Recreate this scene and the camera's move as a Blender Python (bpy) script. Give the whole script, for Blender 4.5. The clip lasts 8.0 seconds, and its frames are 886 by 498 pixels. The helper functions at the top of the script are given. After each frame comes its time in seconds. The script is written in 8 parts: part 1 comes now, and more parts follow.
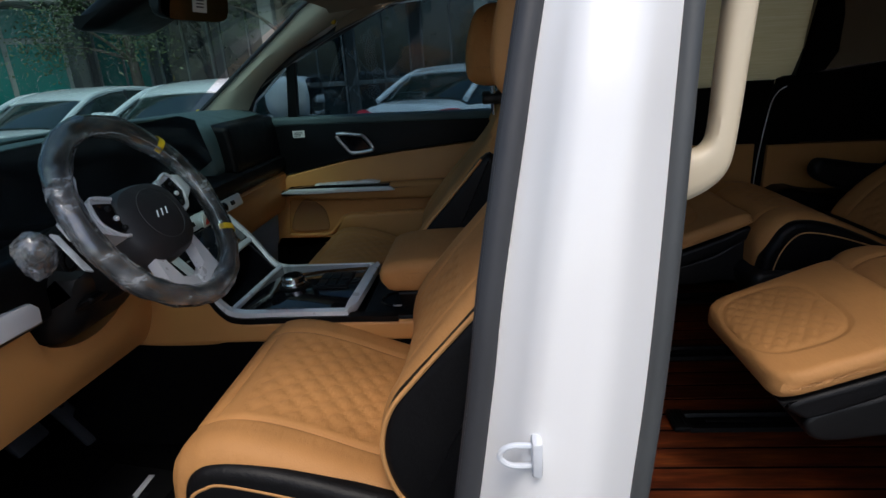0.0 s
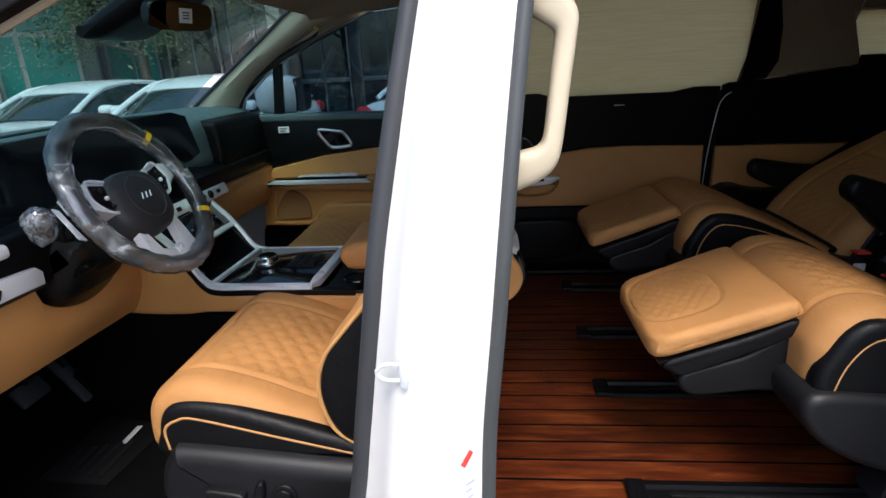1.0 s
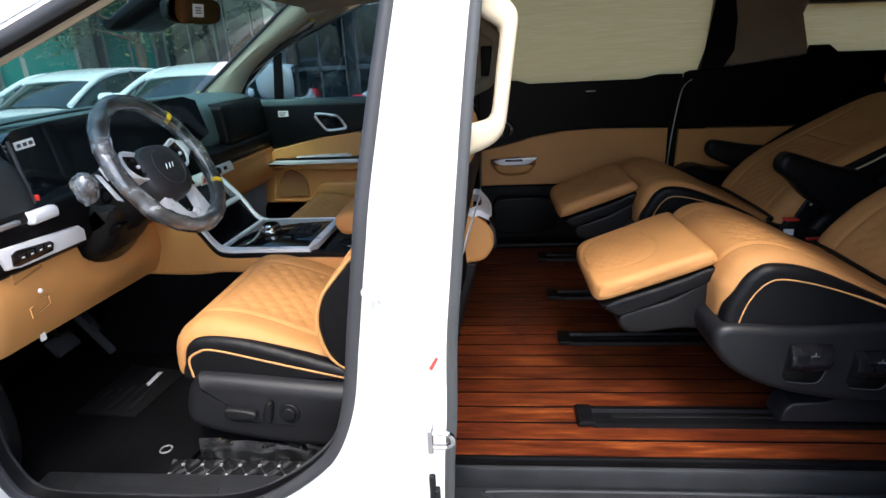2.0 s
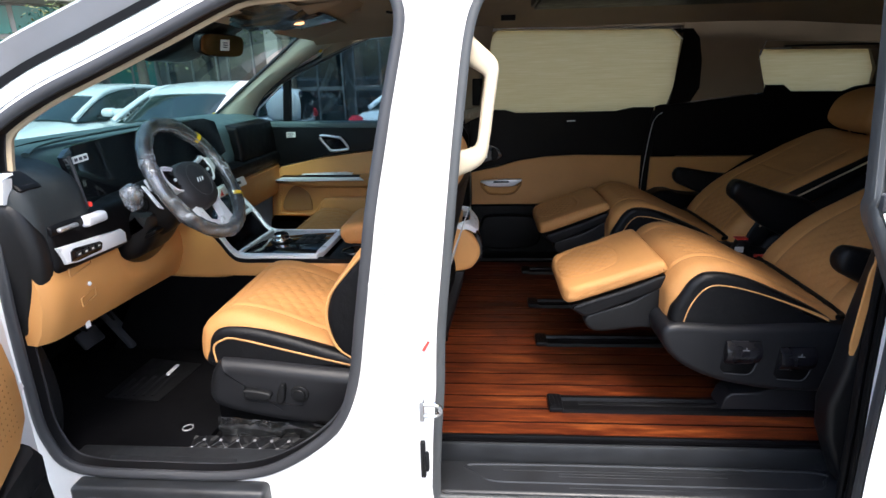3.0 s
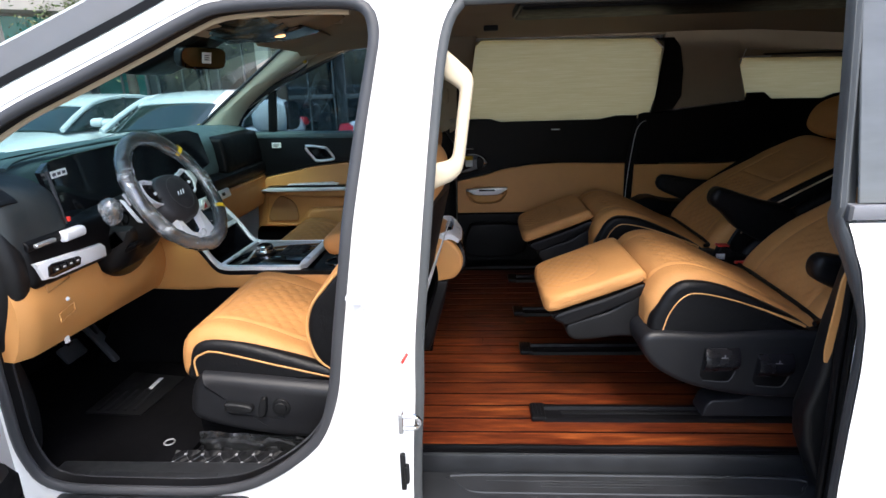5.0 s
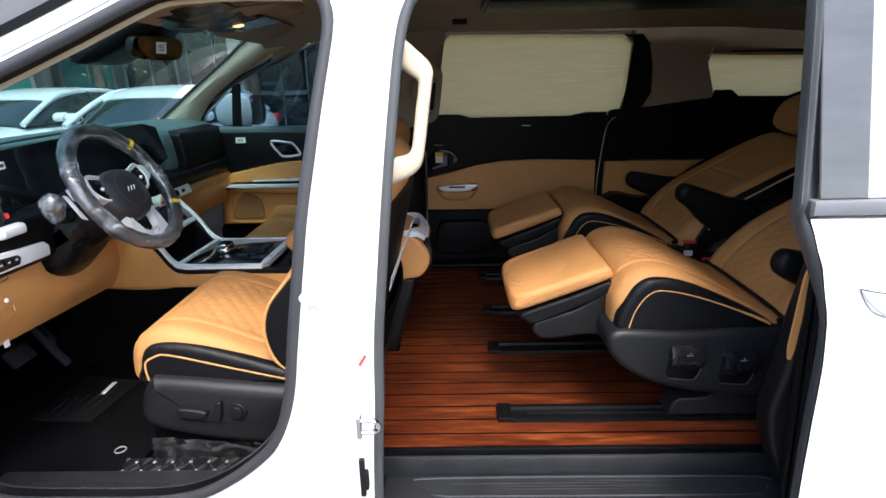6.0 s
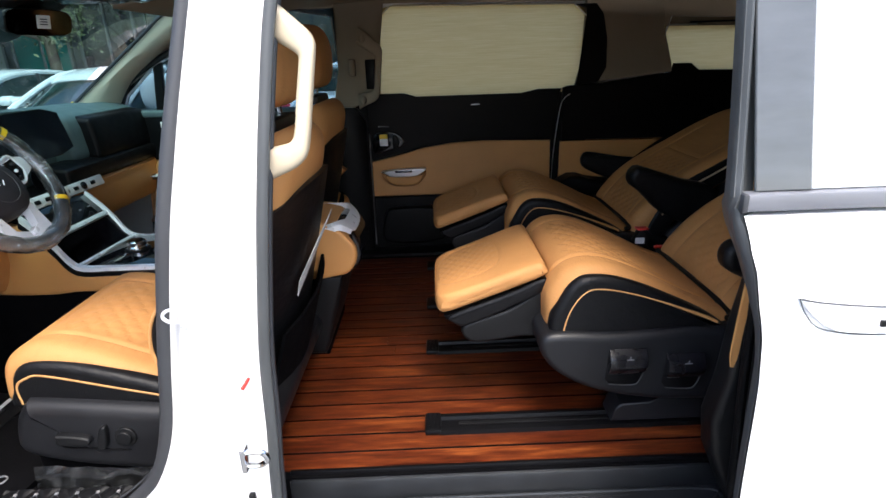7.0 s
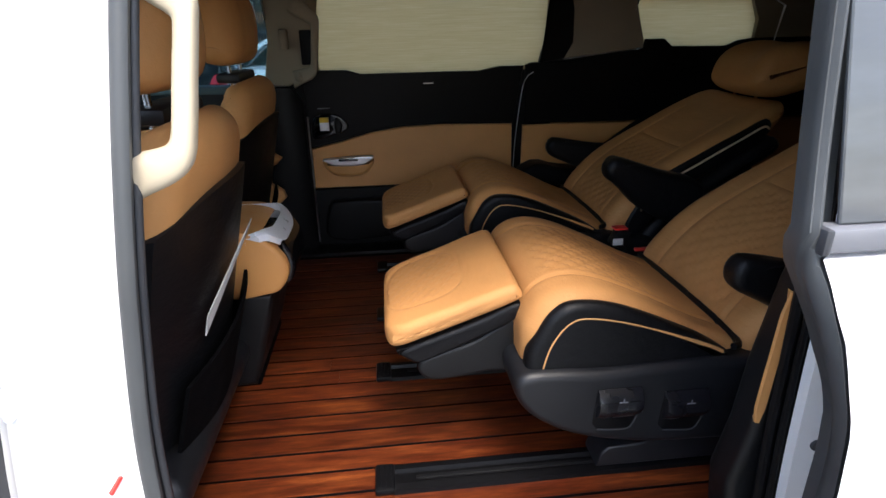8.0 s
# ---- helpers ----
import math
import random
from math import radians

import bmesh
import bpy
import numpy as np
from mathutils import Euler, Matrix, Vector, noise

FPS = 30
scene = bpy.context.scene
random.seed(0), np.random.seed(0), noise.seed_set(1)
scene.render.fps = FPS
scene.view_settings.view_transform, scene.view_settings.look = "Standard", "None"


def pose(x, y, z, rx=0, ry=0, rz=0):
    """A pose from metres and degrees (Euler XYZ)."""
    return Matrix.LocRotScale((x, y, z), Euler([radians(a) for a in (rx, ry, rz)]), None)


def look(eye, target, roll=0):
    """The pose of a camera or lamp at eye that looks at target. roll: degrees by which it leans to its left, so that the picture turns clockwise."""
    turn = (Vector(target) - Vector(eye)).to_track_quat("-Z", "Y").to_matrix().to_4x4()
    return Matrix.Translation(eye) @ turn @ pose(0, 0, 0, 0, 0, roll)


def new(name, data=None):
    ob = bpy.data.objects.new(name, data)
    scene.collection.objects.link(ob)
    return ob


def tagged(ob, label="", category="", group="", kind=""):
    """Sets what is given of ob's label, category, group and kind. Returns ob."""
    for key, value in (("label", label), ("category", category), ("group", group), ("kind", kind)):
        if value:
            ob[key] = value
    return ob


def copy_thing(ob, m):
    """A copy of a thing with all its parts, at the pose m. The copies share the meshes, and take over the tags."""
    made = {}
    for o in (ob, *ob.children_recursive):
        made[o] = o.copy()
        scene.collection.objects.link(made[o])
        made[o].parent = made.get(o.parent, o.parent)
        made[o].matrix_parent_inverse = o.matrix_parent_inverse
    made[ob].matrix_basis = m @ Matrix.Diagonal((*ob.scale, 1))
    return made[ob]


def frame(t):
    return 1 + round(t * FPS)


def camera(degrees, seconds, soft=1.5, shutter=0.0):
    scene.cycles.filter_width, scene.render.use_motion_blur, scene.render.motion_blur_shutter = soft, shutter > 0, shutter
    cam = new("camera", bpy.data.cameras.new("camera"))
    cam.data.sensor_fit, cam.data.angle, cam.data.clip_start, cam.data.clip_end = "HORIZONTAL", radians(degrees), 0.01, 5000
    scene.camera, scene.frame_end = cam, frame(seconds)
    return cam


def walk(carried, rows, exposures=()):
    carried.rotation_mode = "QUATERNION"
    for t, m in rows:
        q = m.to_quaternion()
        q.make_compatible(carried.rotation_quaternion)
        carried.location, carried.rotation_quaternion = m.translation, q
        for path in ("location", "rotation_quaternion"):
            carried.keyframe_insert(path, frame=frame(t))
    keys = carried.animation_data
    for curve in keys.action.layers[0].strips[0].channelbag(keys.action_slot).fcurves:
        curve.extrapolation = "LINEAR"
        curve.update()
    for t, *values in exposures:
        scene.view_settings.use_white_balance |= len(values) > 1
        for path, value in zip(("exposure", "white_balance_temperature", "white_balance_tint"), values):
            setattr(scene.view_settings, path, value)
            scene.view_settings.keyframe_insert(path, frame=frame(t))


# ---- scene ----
# The camera: x towards the van's rear, y across it, z up; rows are seconds, place, yaw, pitch, roll.
cam = camera(77.51, 8.0, soft=1.5)
ROWS = [
    (0.0, -0.093, -0.350, 1.330, 3.77, -18.19, 3.50),
    (0.5, -0.040, -0.426, 1.337, 3.25, -18.27, 3.08),
    (1.0, 0.066, -0.526, 1.348, 4.67, -18.49, 2.79),
    (1.2, 0.098, -0.572, 1.351, 4.86, -18.47, 2.44),
    (1.5, 0.126, -0.635, 1.348, 5.38, -19.45, 3.00),
    (2.8, 0.133, -0.930, 1.371, 2.23, -19.69, 2.15),
    (3.0, 0.146, -0.968, 1.388, 3.85, -17.53, 1.37),
    (3.5, 0.183, -1.019, 1.405, 5.18, -16.72, 1.28),
    (4.0, 0.195, -0.992, 1.403, 3.99, -17.37, 1.19),
    (4.5, 0.181, -0.973, 1.404, 3.55, -16.81, 1.67),
    (6.0, 0.219, -0.926, 1.387, 0.80, -17.20, 1.24),
    (6.5, 0.323, -0.864, 1.384, -0.74, -17.09, 1.27),
    (7.0, 0.380, -0.762, 1.376, -1.32, -19.40, 1.84),
    (7.5, 0.387, -0.593, 1.356, -2.98, -21.09, 1.24),
    (7.8, 0.389, -0.517, 1.366, -4.94, -21.97, 1.42),
    (8.0, 0.396, -0.480, 1.366, -6.14, -21.90, 1.13),
]
walk(cam, [(t, pose(x, y, z, 90 + pitch, roll, yaw)) for t, x, y, z, yaw, pitch, roll in ROWS],
     exposures=[(0.0, 0.50), (0.5, 0.90), (1.0, 1.34), (1.5, 1.74), (3.0, 2.06), (4.5, 2.02), (6.0, 1.98), (8.0, 2.02)])

# ---- daylight: a bright hazy sky, the sun high behind the camera's side ----
world = bpy.data.worlds.new("sky")
scene.world = world
world.use_nodes = True
wn = world.node_tree
sky = wn.nodes.new("ShaderNodeTexSky")
sky.sky_type, sky.sun_disc = "NISHITA", False
sky.sun_elevation, sky.sun_rotation = radians(61), radians(167)
sky.air_density, sky.dust_density, sky.ozone_density = 1.0, 3.0, 1.0
wn.links.new(sky.outputs[0], wn.nodes["Background"].inputs[0])
wn.nodes["Background"].inputs[1].default_value = 0.15
sun = new("sun", bpy.data.lights.new("sun", "SUN"))
sun.data.energy, sun.data.angle, sun.data.color = 0.90, radians(20), (1.0, 0.96, 0.9)
sun.matrix_world = look((0.78, -3.45, 6.6), (0, 0, 0))

# ---- materials ----
def nodes_of(name):
    m = bpy.data.materials.new(name)
    m.use_nodes = True
    return m, m.node_tree, m.node_tree.nodes["Principled BSDF"]


def tex_noise(nt, scale, detail=3.0, stretch=None, rough=0.55):
    tc = nt.nodes.new("ShaderNodeTexCoord")
    n = nt.nodes.new("ShaderNodeTexNoise")
    n.inputs["Scale"].default_value, n.inputs["Detail"].default_value = scale, detail
    n.inputs["Roughness"].default_value = rough
    if stretch:
        mp = nt.nodes.new("ShaderNodeMapping")
        mp.inputs["Scale"].default_value = stretch
        nt.links.new(tc.outputs["Object"], mp.inputs["Vector"])
        nt.links.new(mp.outputs["Vector"], n.inputs["Vector"])
    else:
        nt.links.new(tc.outputs["Object"], n.inputs["Vector"])
    return n


def ramp(nt, fac, stops):
    r = nt.nodes.new("ShaderNodeValToRGB")
    e = r.color_ramp.elements
    while len(e) < len(stops):
        e.new(0.5)
    for k, (p, c) in enumerate(stops):
        e[k].position, e[k].color = p, (*c, 1)
    nt.links.new(fac, r.inputs["Fac"])
    return r


def bump(nt, height, strength, distance, base=None):
    b = nt.nodes.new("ShaderNodeBump")
    b.inputs["Strength"].default_value, b.inputs["Distance"].default_value = strength, distance
    nt.links.new(height, b.inputs["Height"])
    if base:
        nt.links.new(base.outputs["Normal"], b.inputs["Normal"])
    return b


def surface(name, color, rough=0.5, metal=0.0, vary=0.12, scale=6.0, grain=400.0, grain_depth=0.0004, grain_amount=0.3, coat=0.0, stretch=None, spec=0.5, uneven=0.15):
    """A material with slow stains in its colour, a little uneven gloss and a fine grain in its relief."""
    m, nt, p = nodes_of(name)
    big = tex_noise(nt, scale, 4.0, stretch)
    lo = tuple(c * (1 - vary) for c in color)
    hi = tuple(min(1, c * (1 + vary)) for c in color)
    nt.links.new(ramp(nt, big.outputs["Fac"], [(0.3, lo), (0.7, hi)]).outputs["Color"], p.inputs["Base Color"])
    fine = tex_noise(nt, grain, 2.0, stretch)
    rr = ramp(nt, tex_noise(nt, scale * 4, 3.0).outputs["Fac"], [(0.3, (rough * (1 - uneven),) * 3), (0.7, (min(1, rough * (1 + uneven)),) * 3)])
    nt.links.new(rr.outputs["Color"], p.inputs["Roughness"])
    p.inputs["Metallic"].default_value = metal
    p.inputs["Specular IOR Level"].default_value = spec
    if coat:
        p.inputs["Coat Weight"].default_value, p.inputs["Coat Roughness"].default_value = coat, 0.06
    if grain_amount:
        nt.links.new(bump(nt, fine.outputs["Fac"], grain_amount, grain_depth).outputs["Normal"], p.inputs["Normal"])
    return m


def leather(name, color, rough=0.48):
    """Leather: pebbled by small cells, with soft creases and a slow change of colour."""
    m, nt, p = nodes_of(name)
    tc = nt.nodes.new("ShaderNodeTexCoord")
    cells = nt.nodes.new("ShaderNodeTexVoronoi")
    cells.inputs["Scale"].default_value = 420.0
    nt.links.new(tc.outputs["Object"], cells.inputs["Vector"])
    slow = tex_noise(nt, 5.0, 4.0)
    crease = tex_noise(nt, 26.0, 5.0, (1.0, 0.45, 1.0), 0.6)
    lo, hi = tuple(c * 0.88 for c in color), tuple(min(1, c * 1.1) for c in color)
    nt.links.new(ramp(nt, slow.outputs["Fac"], [(0.3, lo), (0.7, hi)]).outputs["Color"], p.inputs["Base Color"])
    p.inputs["Roughness"].default_value = rough
    p.inputs["Specular IOR Level"].default_value = 0.22
    b1 = bump(nt, crease.outputs["Fac"], 0.5, 0.007)
    b2 = bump(nt, cells.outputs["Distance"], 0.25, 0.0006, b1)
    nt.links.new(b2.outputs["Normal"], p.inputs["Normal"])
    return m


def wood_plank(name):
    """Oiled red-brown decking: long grain, darker pores, each board its own tone."""
    m, nt, p = nodes_of(name)
    info = nt.nodes.new("ShaderNodeObjectInfo")
    tc = nt.nodes.new("ShaderNodeTexCoord")
    add = nt.nodes.new("ShaderNodeVectorMath")
    add.operation = "MULTIPLY_ADD"
    nt.links.new(info.outputs["Random"], add.inputs[0])
    add.inputs[1].default_value = (37.0, 11.0, 5.0)
    nt.links.new(tc.outputs["Object"], add.inputs[2])

    def noise_at(stretch, scale, detail):
        mp = nt.nodes.new("ShaderNodeMapping")
        mp.inputs["Scale"].default_value = stretch
        n = nt.nodes.new("ShaderNodeTexNoise")
        n.inputs["Scale"].default_value, n.inputs["Detail"].default_value, n.inputs["Roughness"].default_value = scale, detail, 0.62
        nt.links.new(add.outputs[0], mp.inputs["Vector"])
        nt.links.new(mp.outputs["Vector"], n.inputs["Vector"])
        return n

    grain = noise_at((1.4, 11.0, 11.0), 5.0, 6.0)
    pores = noise_at((5.0, 150.0, 150.0), 5.0, 3.0)
    col = ramp(nt, grain.outputs["Fac"], [(0.28, (0.024, 0.0044, 0.0020)), (0.44, (0.068, 0.0132, 0.0046)), (0.57, (0.122, 0.0265, 0.0075)), (0.72, (0.235, 0.062, 0.0150))])
    dark = ramp(nt, pores.outputs["Fac"], [(0.3, (0.45, 0.4, 0.4)), (0.5, (1, 1, 1))])
    mul = nt.nodes.new("ShaderNodeMix")
    mul.data_type, mul.blend_type = "RGBA", "MULTIPLY"
    mul.inputs["Factor"].default_value = 0.5
    nt.links.new(col.outputs["Color"], mul.inputs["A"])
    nt.links.new(dark.outputs["Color"], mul.inputs["B"])
    tone = nt.nodes.new("ShaderNodeHueSaturation")
    mr = nt.nodes.new("ShaderNodeMapRange")
    mr.inputs["To Min"].default_value, mr.inputs["To Max"].default_value = 0.74, 1.16
    nt.links.new(info.outputs["Random"], mr.inputs["Value"])
    nt.links.new(mr.outputs["Result"], tone.inputs["Value"])
    nt.links.new(mul.outputs["Result"], tone.inputs["Color"])
    nt.links.new(tone.outputs["Color"], p.inputs["Base Color"])
    p.inputs["Roughness"].default_value = 0.33
    p.inputs["Specular IOR Level"].default_value = 0.28
    nt.links.new(bump(nt, pores.outputs["Fac"], 0.3, 0.0006).outputs["Normal"], p.inputs["Normal"])
    return m


def pane(name, tint, gloss=1.0, speckle=False):
    """Tinted glass: light passes straight through, with a mirror-like gloss that grows at a slant; specks of dried rain if asked."""
    m = bpy.data.materials.new(name)
    m.use_nodes = True
    nt = m.node_tree
    nt.nodes.clear()
    out = nt.nodes.new("ShaderNodeOutputMaterial")
    clear = nt.nodes.new("ShaderNodeBsdfTransparent")
    clear.inputs["Color"].default_value = (*tint, 1)
    shine = nt.nodes.new("ShaderNodeBsdfGlossy")
    shine.inputs["Roughness"].default_value = 0.02
    slant = nt.nodes.new("ShaderNodeLayerWeight")
    slant.inputs["Blend"].default_value = 0.5
    steep = nt.nodes.new("ShaderNodeMath")
    steep.operation = "POWER"
    steep.inputs[1].default_value = 5.0
    nt.links.new(slant.outputs["Facing"], steep.inputs[0])
    mul = nt.nodes.new("ShaderNodeMath")
    mul.operation = "MULTIPLY_ADD"
    mul.inputs[1].default_value, mul.inputs[2].default_value = 0.85 * gloss, 0.04 * gloss
    nt.links.new(steep.outputs[0], mul.inputs[0])
    mix = nt.nodes.new("ShaderNodeMixShader")
    nt.links.new(mul.outputs[0], mix.inputs[0])
    nt.links.new(clear.outputs[0], mix.inputs[1])
    nt.links.new(shine.outputs[0], mix.inputs[2])
    last = mix
    if speckle:
        tc = nt.nodes.new("ShaderNodeTexCoord")
        vo = nt.nodes.new("ShaderNodeTexVoronoi")
        vo.inputs["Scale"].default_value = 130.0
        nt.links.new(tc.outputs["Object"], vo.inputs["Vector"])
        spots = ramp(nt, vo.outputs["Distance"], [(0.0, (1, 1, 1)), (0.16, (0.6, 0.6, 0.6)), (0.24, (0, 0, 0))])
        patch = tex_noise(nt, 4.0, 3.0)
        pr = ramp(nt, patch.outputs["Fac"], [(0.34, (0.06, 0.06, 0.06)), (0.6, (0.5, 0.5, 0.5))])
        both = nt.nodes.new("ShaderNodeMath")
        both.operation = "MULTIPLY"
        nt.links.new(spots.outputs["Color"], both.inputs[0])
        nt.links.new(pr.outputs["Color"], both.inputs[1])
        dirt = nt.nodes.new("ShaderNodeBsdfTranslucent")
        dirt.inputs["Color"].default_value = (0.40, 0.46, 0.44, 1)
        m2 = nt.nodes.new("ShaderNodeMixShader")
        nt.links.new(both.outputs[0], m2.inputs[0])
        nt.links.new(mix.outputs[0], m2.inputs[1])
        nt.links.new(dirt.outputs[0], m2.inputs[2])
        last = m2
    nt.links.new(last.outputs[0], out.inputs[0])
    return m


def film_wrap(name, milk=1.0):
    """Loose clear plastic film: mostly see-through, creased, with sharp highlights."""
    m = bpy.data.materials.new(name)
    m.use_nodes = True
    nt = m.node_tree
    nt.nodes.clear()
    out = nt.nodes.new("ShaderNodeOutputMaterial")
    clear = nt.nodes.new("ShaderNodeBsdfTransparent")
    clear.inputs["Color"].default_value = (0.93, 0.95, 0.96, 1)
    shine = nt.nodes.new("ShaderNodeBsdfGlossy")
    shine.inputs["Roughness"].default_value = 0.09 if milk > 0.5 else 0.22
    shine.inputs["Color"].default_value = (0.95, 0.97, 1, 1) if milk > 0.5 else (0.30, 0.31, 0.33, 1)
    wrinkle = tex_noise(nt, 20.0, 2.5, (1.0, 1.0, 1.0), 0.55)
    b = bump(nt, wrinkle.outputs["Fac"], 0.5 if milk > 0.5 else 0.12, 0.02)
    nt.links.new(b.outputs["Normal"], shine.inputs["Normal"])
    milky = nt.nodes.new("ShaderNodeBsdfDiffuse")
    milky.inputs["Color"].default_value = (0.75, 0.8, 0.84, 1)
    lay = nt.nodes.new("ShaderNodeLayerWeight")
    lay.inputs["Blend"].default_value = 0.5
    nt.links.new(b.outputs["Normal"], lay.inputs["Normal"])
    mix = nt.nodes.new("ShaderNodeMixShader")
    nt.links.new(lay.outputs["Fresnel"], mix.inputs[0])
    nt.links.new(clear.outputs[0], mix.inputs[1])
    nt.links.new(shine.outputs[0], mix.inputs[2])
    m2 = nt.nodes.new("ShaderNodeMixShader")
    # Milky streaks: the film's own haze, and highlights painted along its folds.
    folds = tex_noise(nt, 26.0, 5.0, (1.0, 0.5, 1.5), 0.7)
    nt.links.new(ramp(nt, folds.outputs["Fac"], [(0.40, (0.02 * milk,) * 3), (0.55, (0.09 * milk,) * 3), (0.70, (0.50 * milk,) * 3)]).outputs["Color"], m2.inputs[0])
    nt.links.new(mix.outputs[0], m2.inputs[1])
    nt.links.new(milky.outputs[0], m2.inputs[2])
    nt.links.new(m2.outputs[0], out.inputs[0])
    return m


def shade_cloth(name):
    """Woven sun-blind cloth with long horizontal slubs; some daylight comes through it."""
    m = bpy.data.materials.new(name)
    m.use_nodes = True
    nt = m.node_tree
    nt.nodes.clear()
    out = nt.nodes.new("ShaderNodeOutputMaterial")
    slub = tex_noise(nt, 8.0, 5.0, (1.0, 1.0, 34.0), 0.65)
    weave = tex_noise(nt, 60.0, 2.0, (1.0, 1.0, 8.0))
    col = ramp(nt, slub.outputs["Fac"], [(0.3, (0.60, 0.47, 0.225)), (0.55, (0.66, 0.535, 0.27)), (0.75, (0.72, 0.60, 0.33))])
    d = nt.nodes.new("ShaderNodeBsdfDiffuse")
    t = nt.nodes.new("ShaderNodeBsdfTranslucent")
    nt.links.new(col.outputs["Color"], d.inputs["Color"])
    nt.links.new(col.outputs["Color"], t.inputs["Color"])
    b = bump(nt, weave.outputs["Fac"], 0.4, 0.001)
    nt.links.new(b.outputs["Normal"], d.inputs["Normal"])
    mix = nt.nodes.new("ShaderNodeMixShader")
    mix.inputs[0].default_value = 0.5
    nt.links.new(d.outputs[0], mix.inputs[1])
    nt.links.new(t.outputs[0], mix.inputs[2])
    nt.links.new(mix.outputs[0], out.inputs[0])
    return m


TAN = leather("tan_leather", (0.485, 0.236, 0.084), 0.6)
BLACK_LEATHER = leather("black_leather", (0.0048, 0.005, 0.006), 0.45)
PIPING = surface("tan_piping", (0.58, 0.30, 0.11), 0.5, vary=0.08, grain=900)
TAN_PLASTIC = surface("tan_soft_plastic", (0.56, 0.268, 0.085), 0.5, vary=0.07, grain=700, grain_depth=0.0003)
STITCH = surface("pale_stitching", (0.55, 0.42, 0.28), 0.6, vary=0.05)
BLACK_PLASTIC = surface("black_plastic", (0.0055, 0.0058, 0.0066), 0.45, vary=0.2, grain=800, grain_depth=0.0003, spec=0.3)
SHELL_PLASTIC = surface("charcoal_seat_plastic", (0.0095, 0.0100, 0.0120), 0.42, vary=0.15, grain=700, grain_depth=0.0003, spec=0.36)
STEP_PLASTIC = surface("worn_step_plastic", (0.016, 0.0175, 0.020), 0.42, vary=0.3, scale=12.0, grain=500, grain_depth=0.0003, spec=0.55)
SATIN_BLACK = surface("satin_black_trim", (0.003, 0.003, 0.0037), 0.45, vary=0.2, grain=600, spec=0.17)
PIANO_BLACK = surface("gloss_black", (0.006, 0.006, 0.008), 0.06, vary=0.3, grain_amount=0.0)
DARK_CLOTH = surface("black_carpet", (0.0026, 0.0026, 0.0032), 0.95, vary=0.3, grain=260, grain_depth=0.002, grain_amount=0.8, spec=0.05)
RUBBER = surface("black_rubber_seal", (0.035, 0.037, 0.042), 0.55, vary=0.15, grain=300)
GREY_RUBBER = surface("grey_rubber_seal", (0.053, 0.057, 0.059), 0.5, vary=0.12, grain=240)
WHITE_PAINT = surface("white_car_paint", (0.83, 0.828, 0.818), 0.30, vary=0.012, scale=2.0, grain_amount=0.0, coat=0.5, uneven=0.01)
BEIGE = surface("beige_headliner_cloth", (0.29, 0.24, 0.175), 0.9, vary=0.06, grain=500, grain_depth=0.0008, grain_amount=0.5, spec=0.15)
IVORY = surface("ivory_plastic", (0.52, 0.445, 0.32), 0.4, vary=0.03, grain=600, grain_depth=0.0002)
SILVER = surface("satin_silver_trim", (0.62, 0.64, 0.67), 0.3, metal=0.85, vary=0.03, grain_amount=0.0, uneven=0.04)
SILVER_PAINT = surface("silver_painted_trim", (0.74, 0.77, 0.81), 0.28, metal=0.2, vary=0.03, grain_amount=0.0, uneven=0.03)
CHROME = surface("chrome", (0.75, 0.76, 0.78), 0.08, metal=1.0, vary=0.02, grain_amount=0.0)
WOOD = wood_plank("oiled_red_decking")
CLOTH_SHADE = shade_cloth("woven_beige_blind")
WINDSCREEN = pane("windscreen_glass", (0.33, 0.51, 0.505), 0.5, speckle=True)
PRIVACY = pane("dark_tinted_glass", (0.38, 0.49, 0.54), 0.9)
FILM = film_wrap("clear_plastic_film")
THIN_FILM = film_wrap("thin_clear_film", 0.15)
WHITE_LABEL = surface("white_paper_label", (0.80, 0.80, 0.78), 0.6, vary=0.02, grain_amount=0.0)
SYMBOL = surface("grey_symbol_print", (0.20, 0.20, 0.21), 0.6, vary=0.1, grain_amount=0.0)
INK = surface("dark_print", (0.05, 0.05, 0.06), 0.6, vary=0.1, grain_amount=0.0)
# Pale colour for the film's loose flap and for highlights painted along its creases.
FILM_GLINT_FLAP = surface("film_glint_and_flap", (0.42, 0.46, 0.50), 0.2, vary=0.3, scale=30.0, grain_amount=0.0)
TAN_MESH = surface("perforated_tan", (0.26, 0.12, 0.042), 0.7, vary=0.1, grain=900, grain_depth=0.001, grain_amount=0.8)
PADDLE = surface("smooth_black_switch", (0.007, 0.007, 0.009), 0.26, vary=0.1, grain_amount=0.0)
YELLOW = surface("yellow_marking_paint", (0.75, 0.50, 0.02), 0.5, vary=0.1)
RED = surface("red_plastic", (0.65, 0.04, 0.03), 0.35, vary=0.1)
# Gloss black pillar film; its base is greyed for the sky it reflects.
APPLIQUE = surface("sky_greyed_pillar_film", (0.085, 0.091, 0.097), 0.14, vary=0.14, scale=7.0, grain=5.0, grain_depth=0.02, grain_amount=0.08, stretch=(1.0, 1.0, 3.5))
# Unseen ground, kept pale so that daylight bounces up into the cabin.
YARD_PALE = surface("pale_bounce_yard", (0.17, 0.168, 0.16), 0.9, vary=0.2, scale=1.2, grain=90, grain_depth=0.004, grain_amount=0.7)

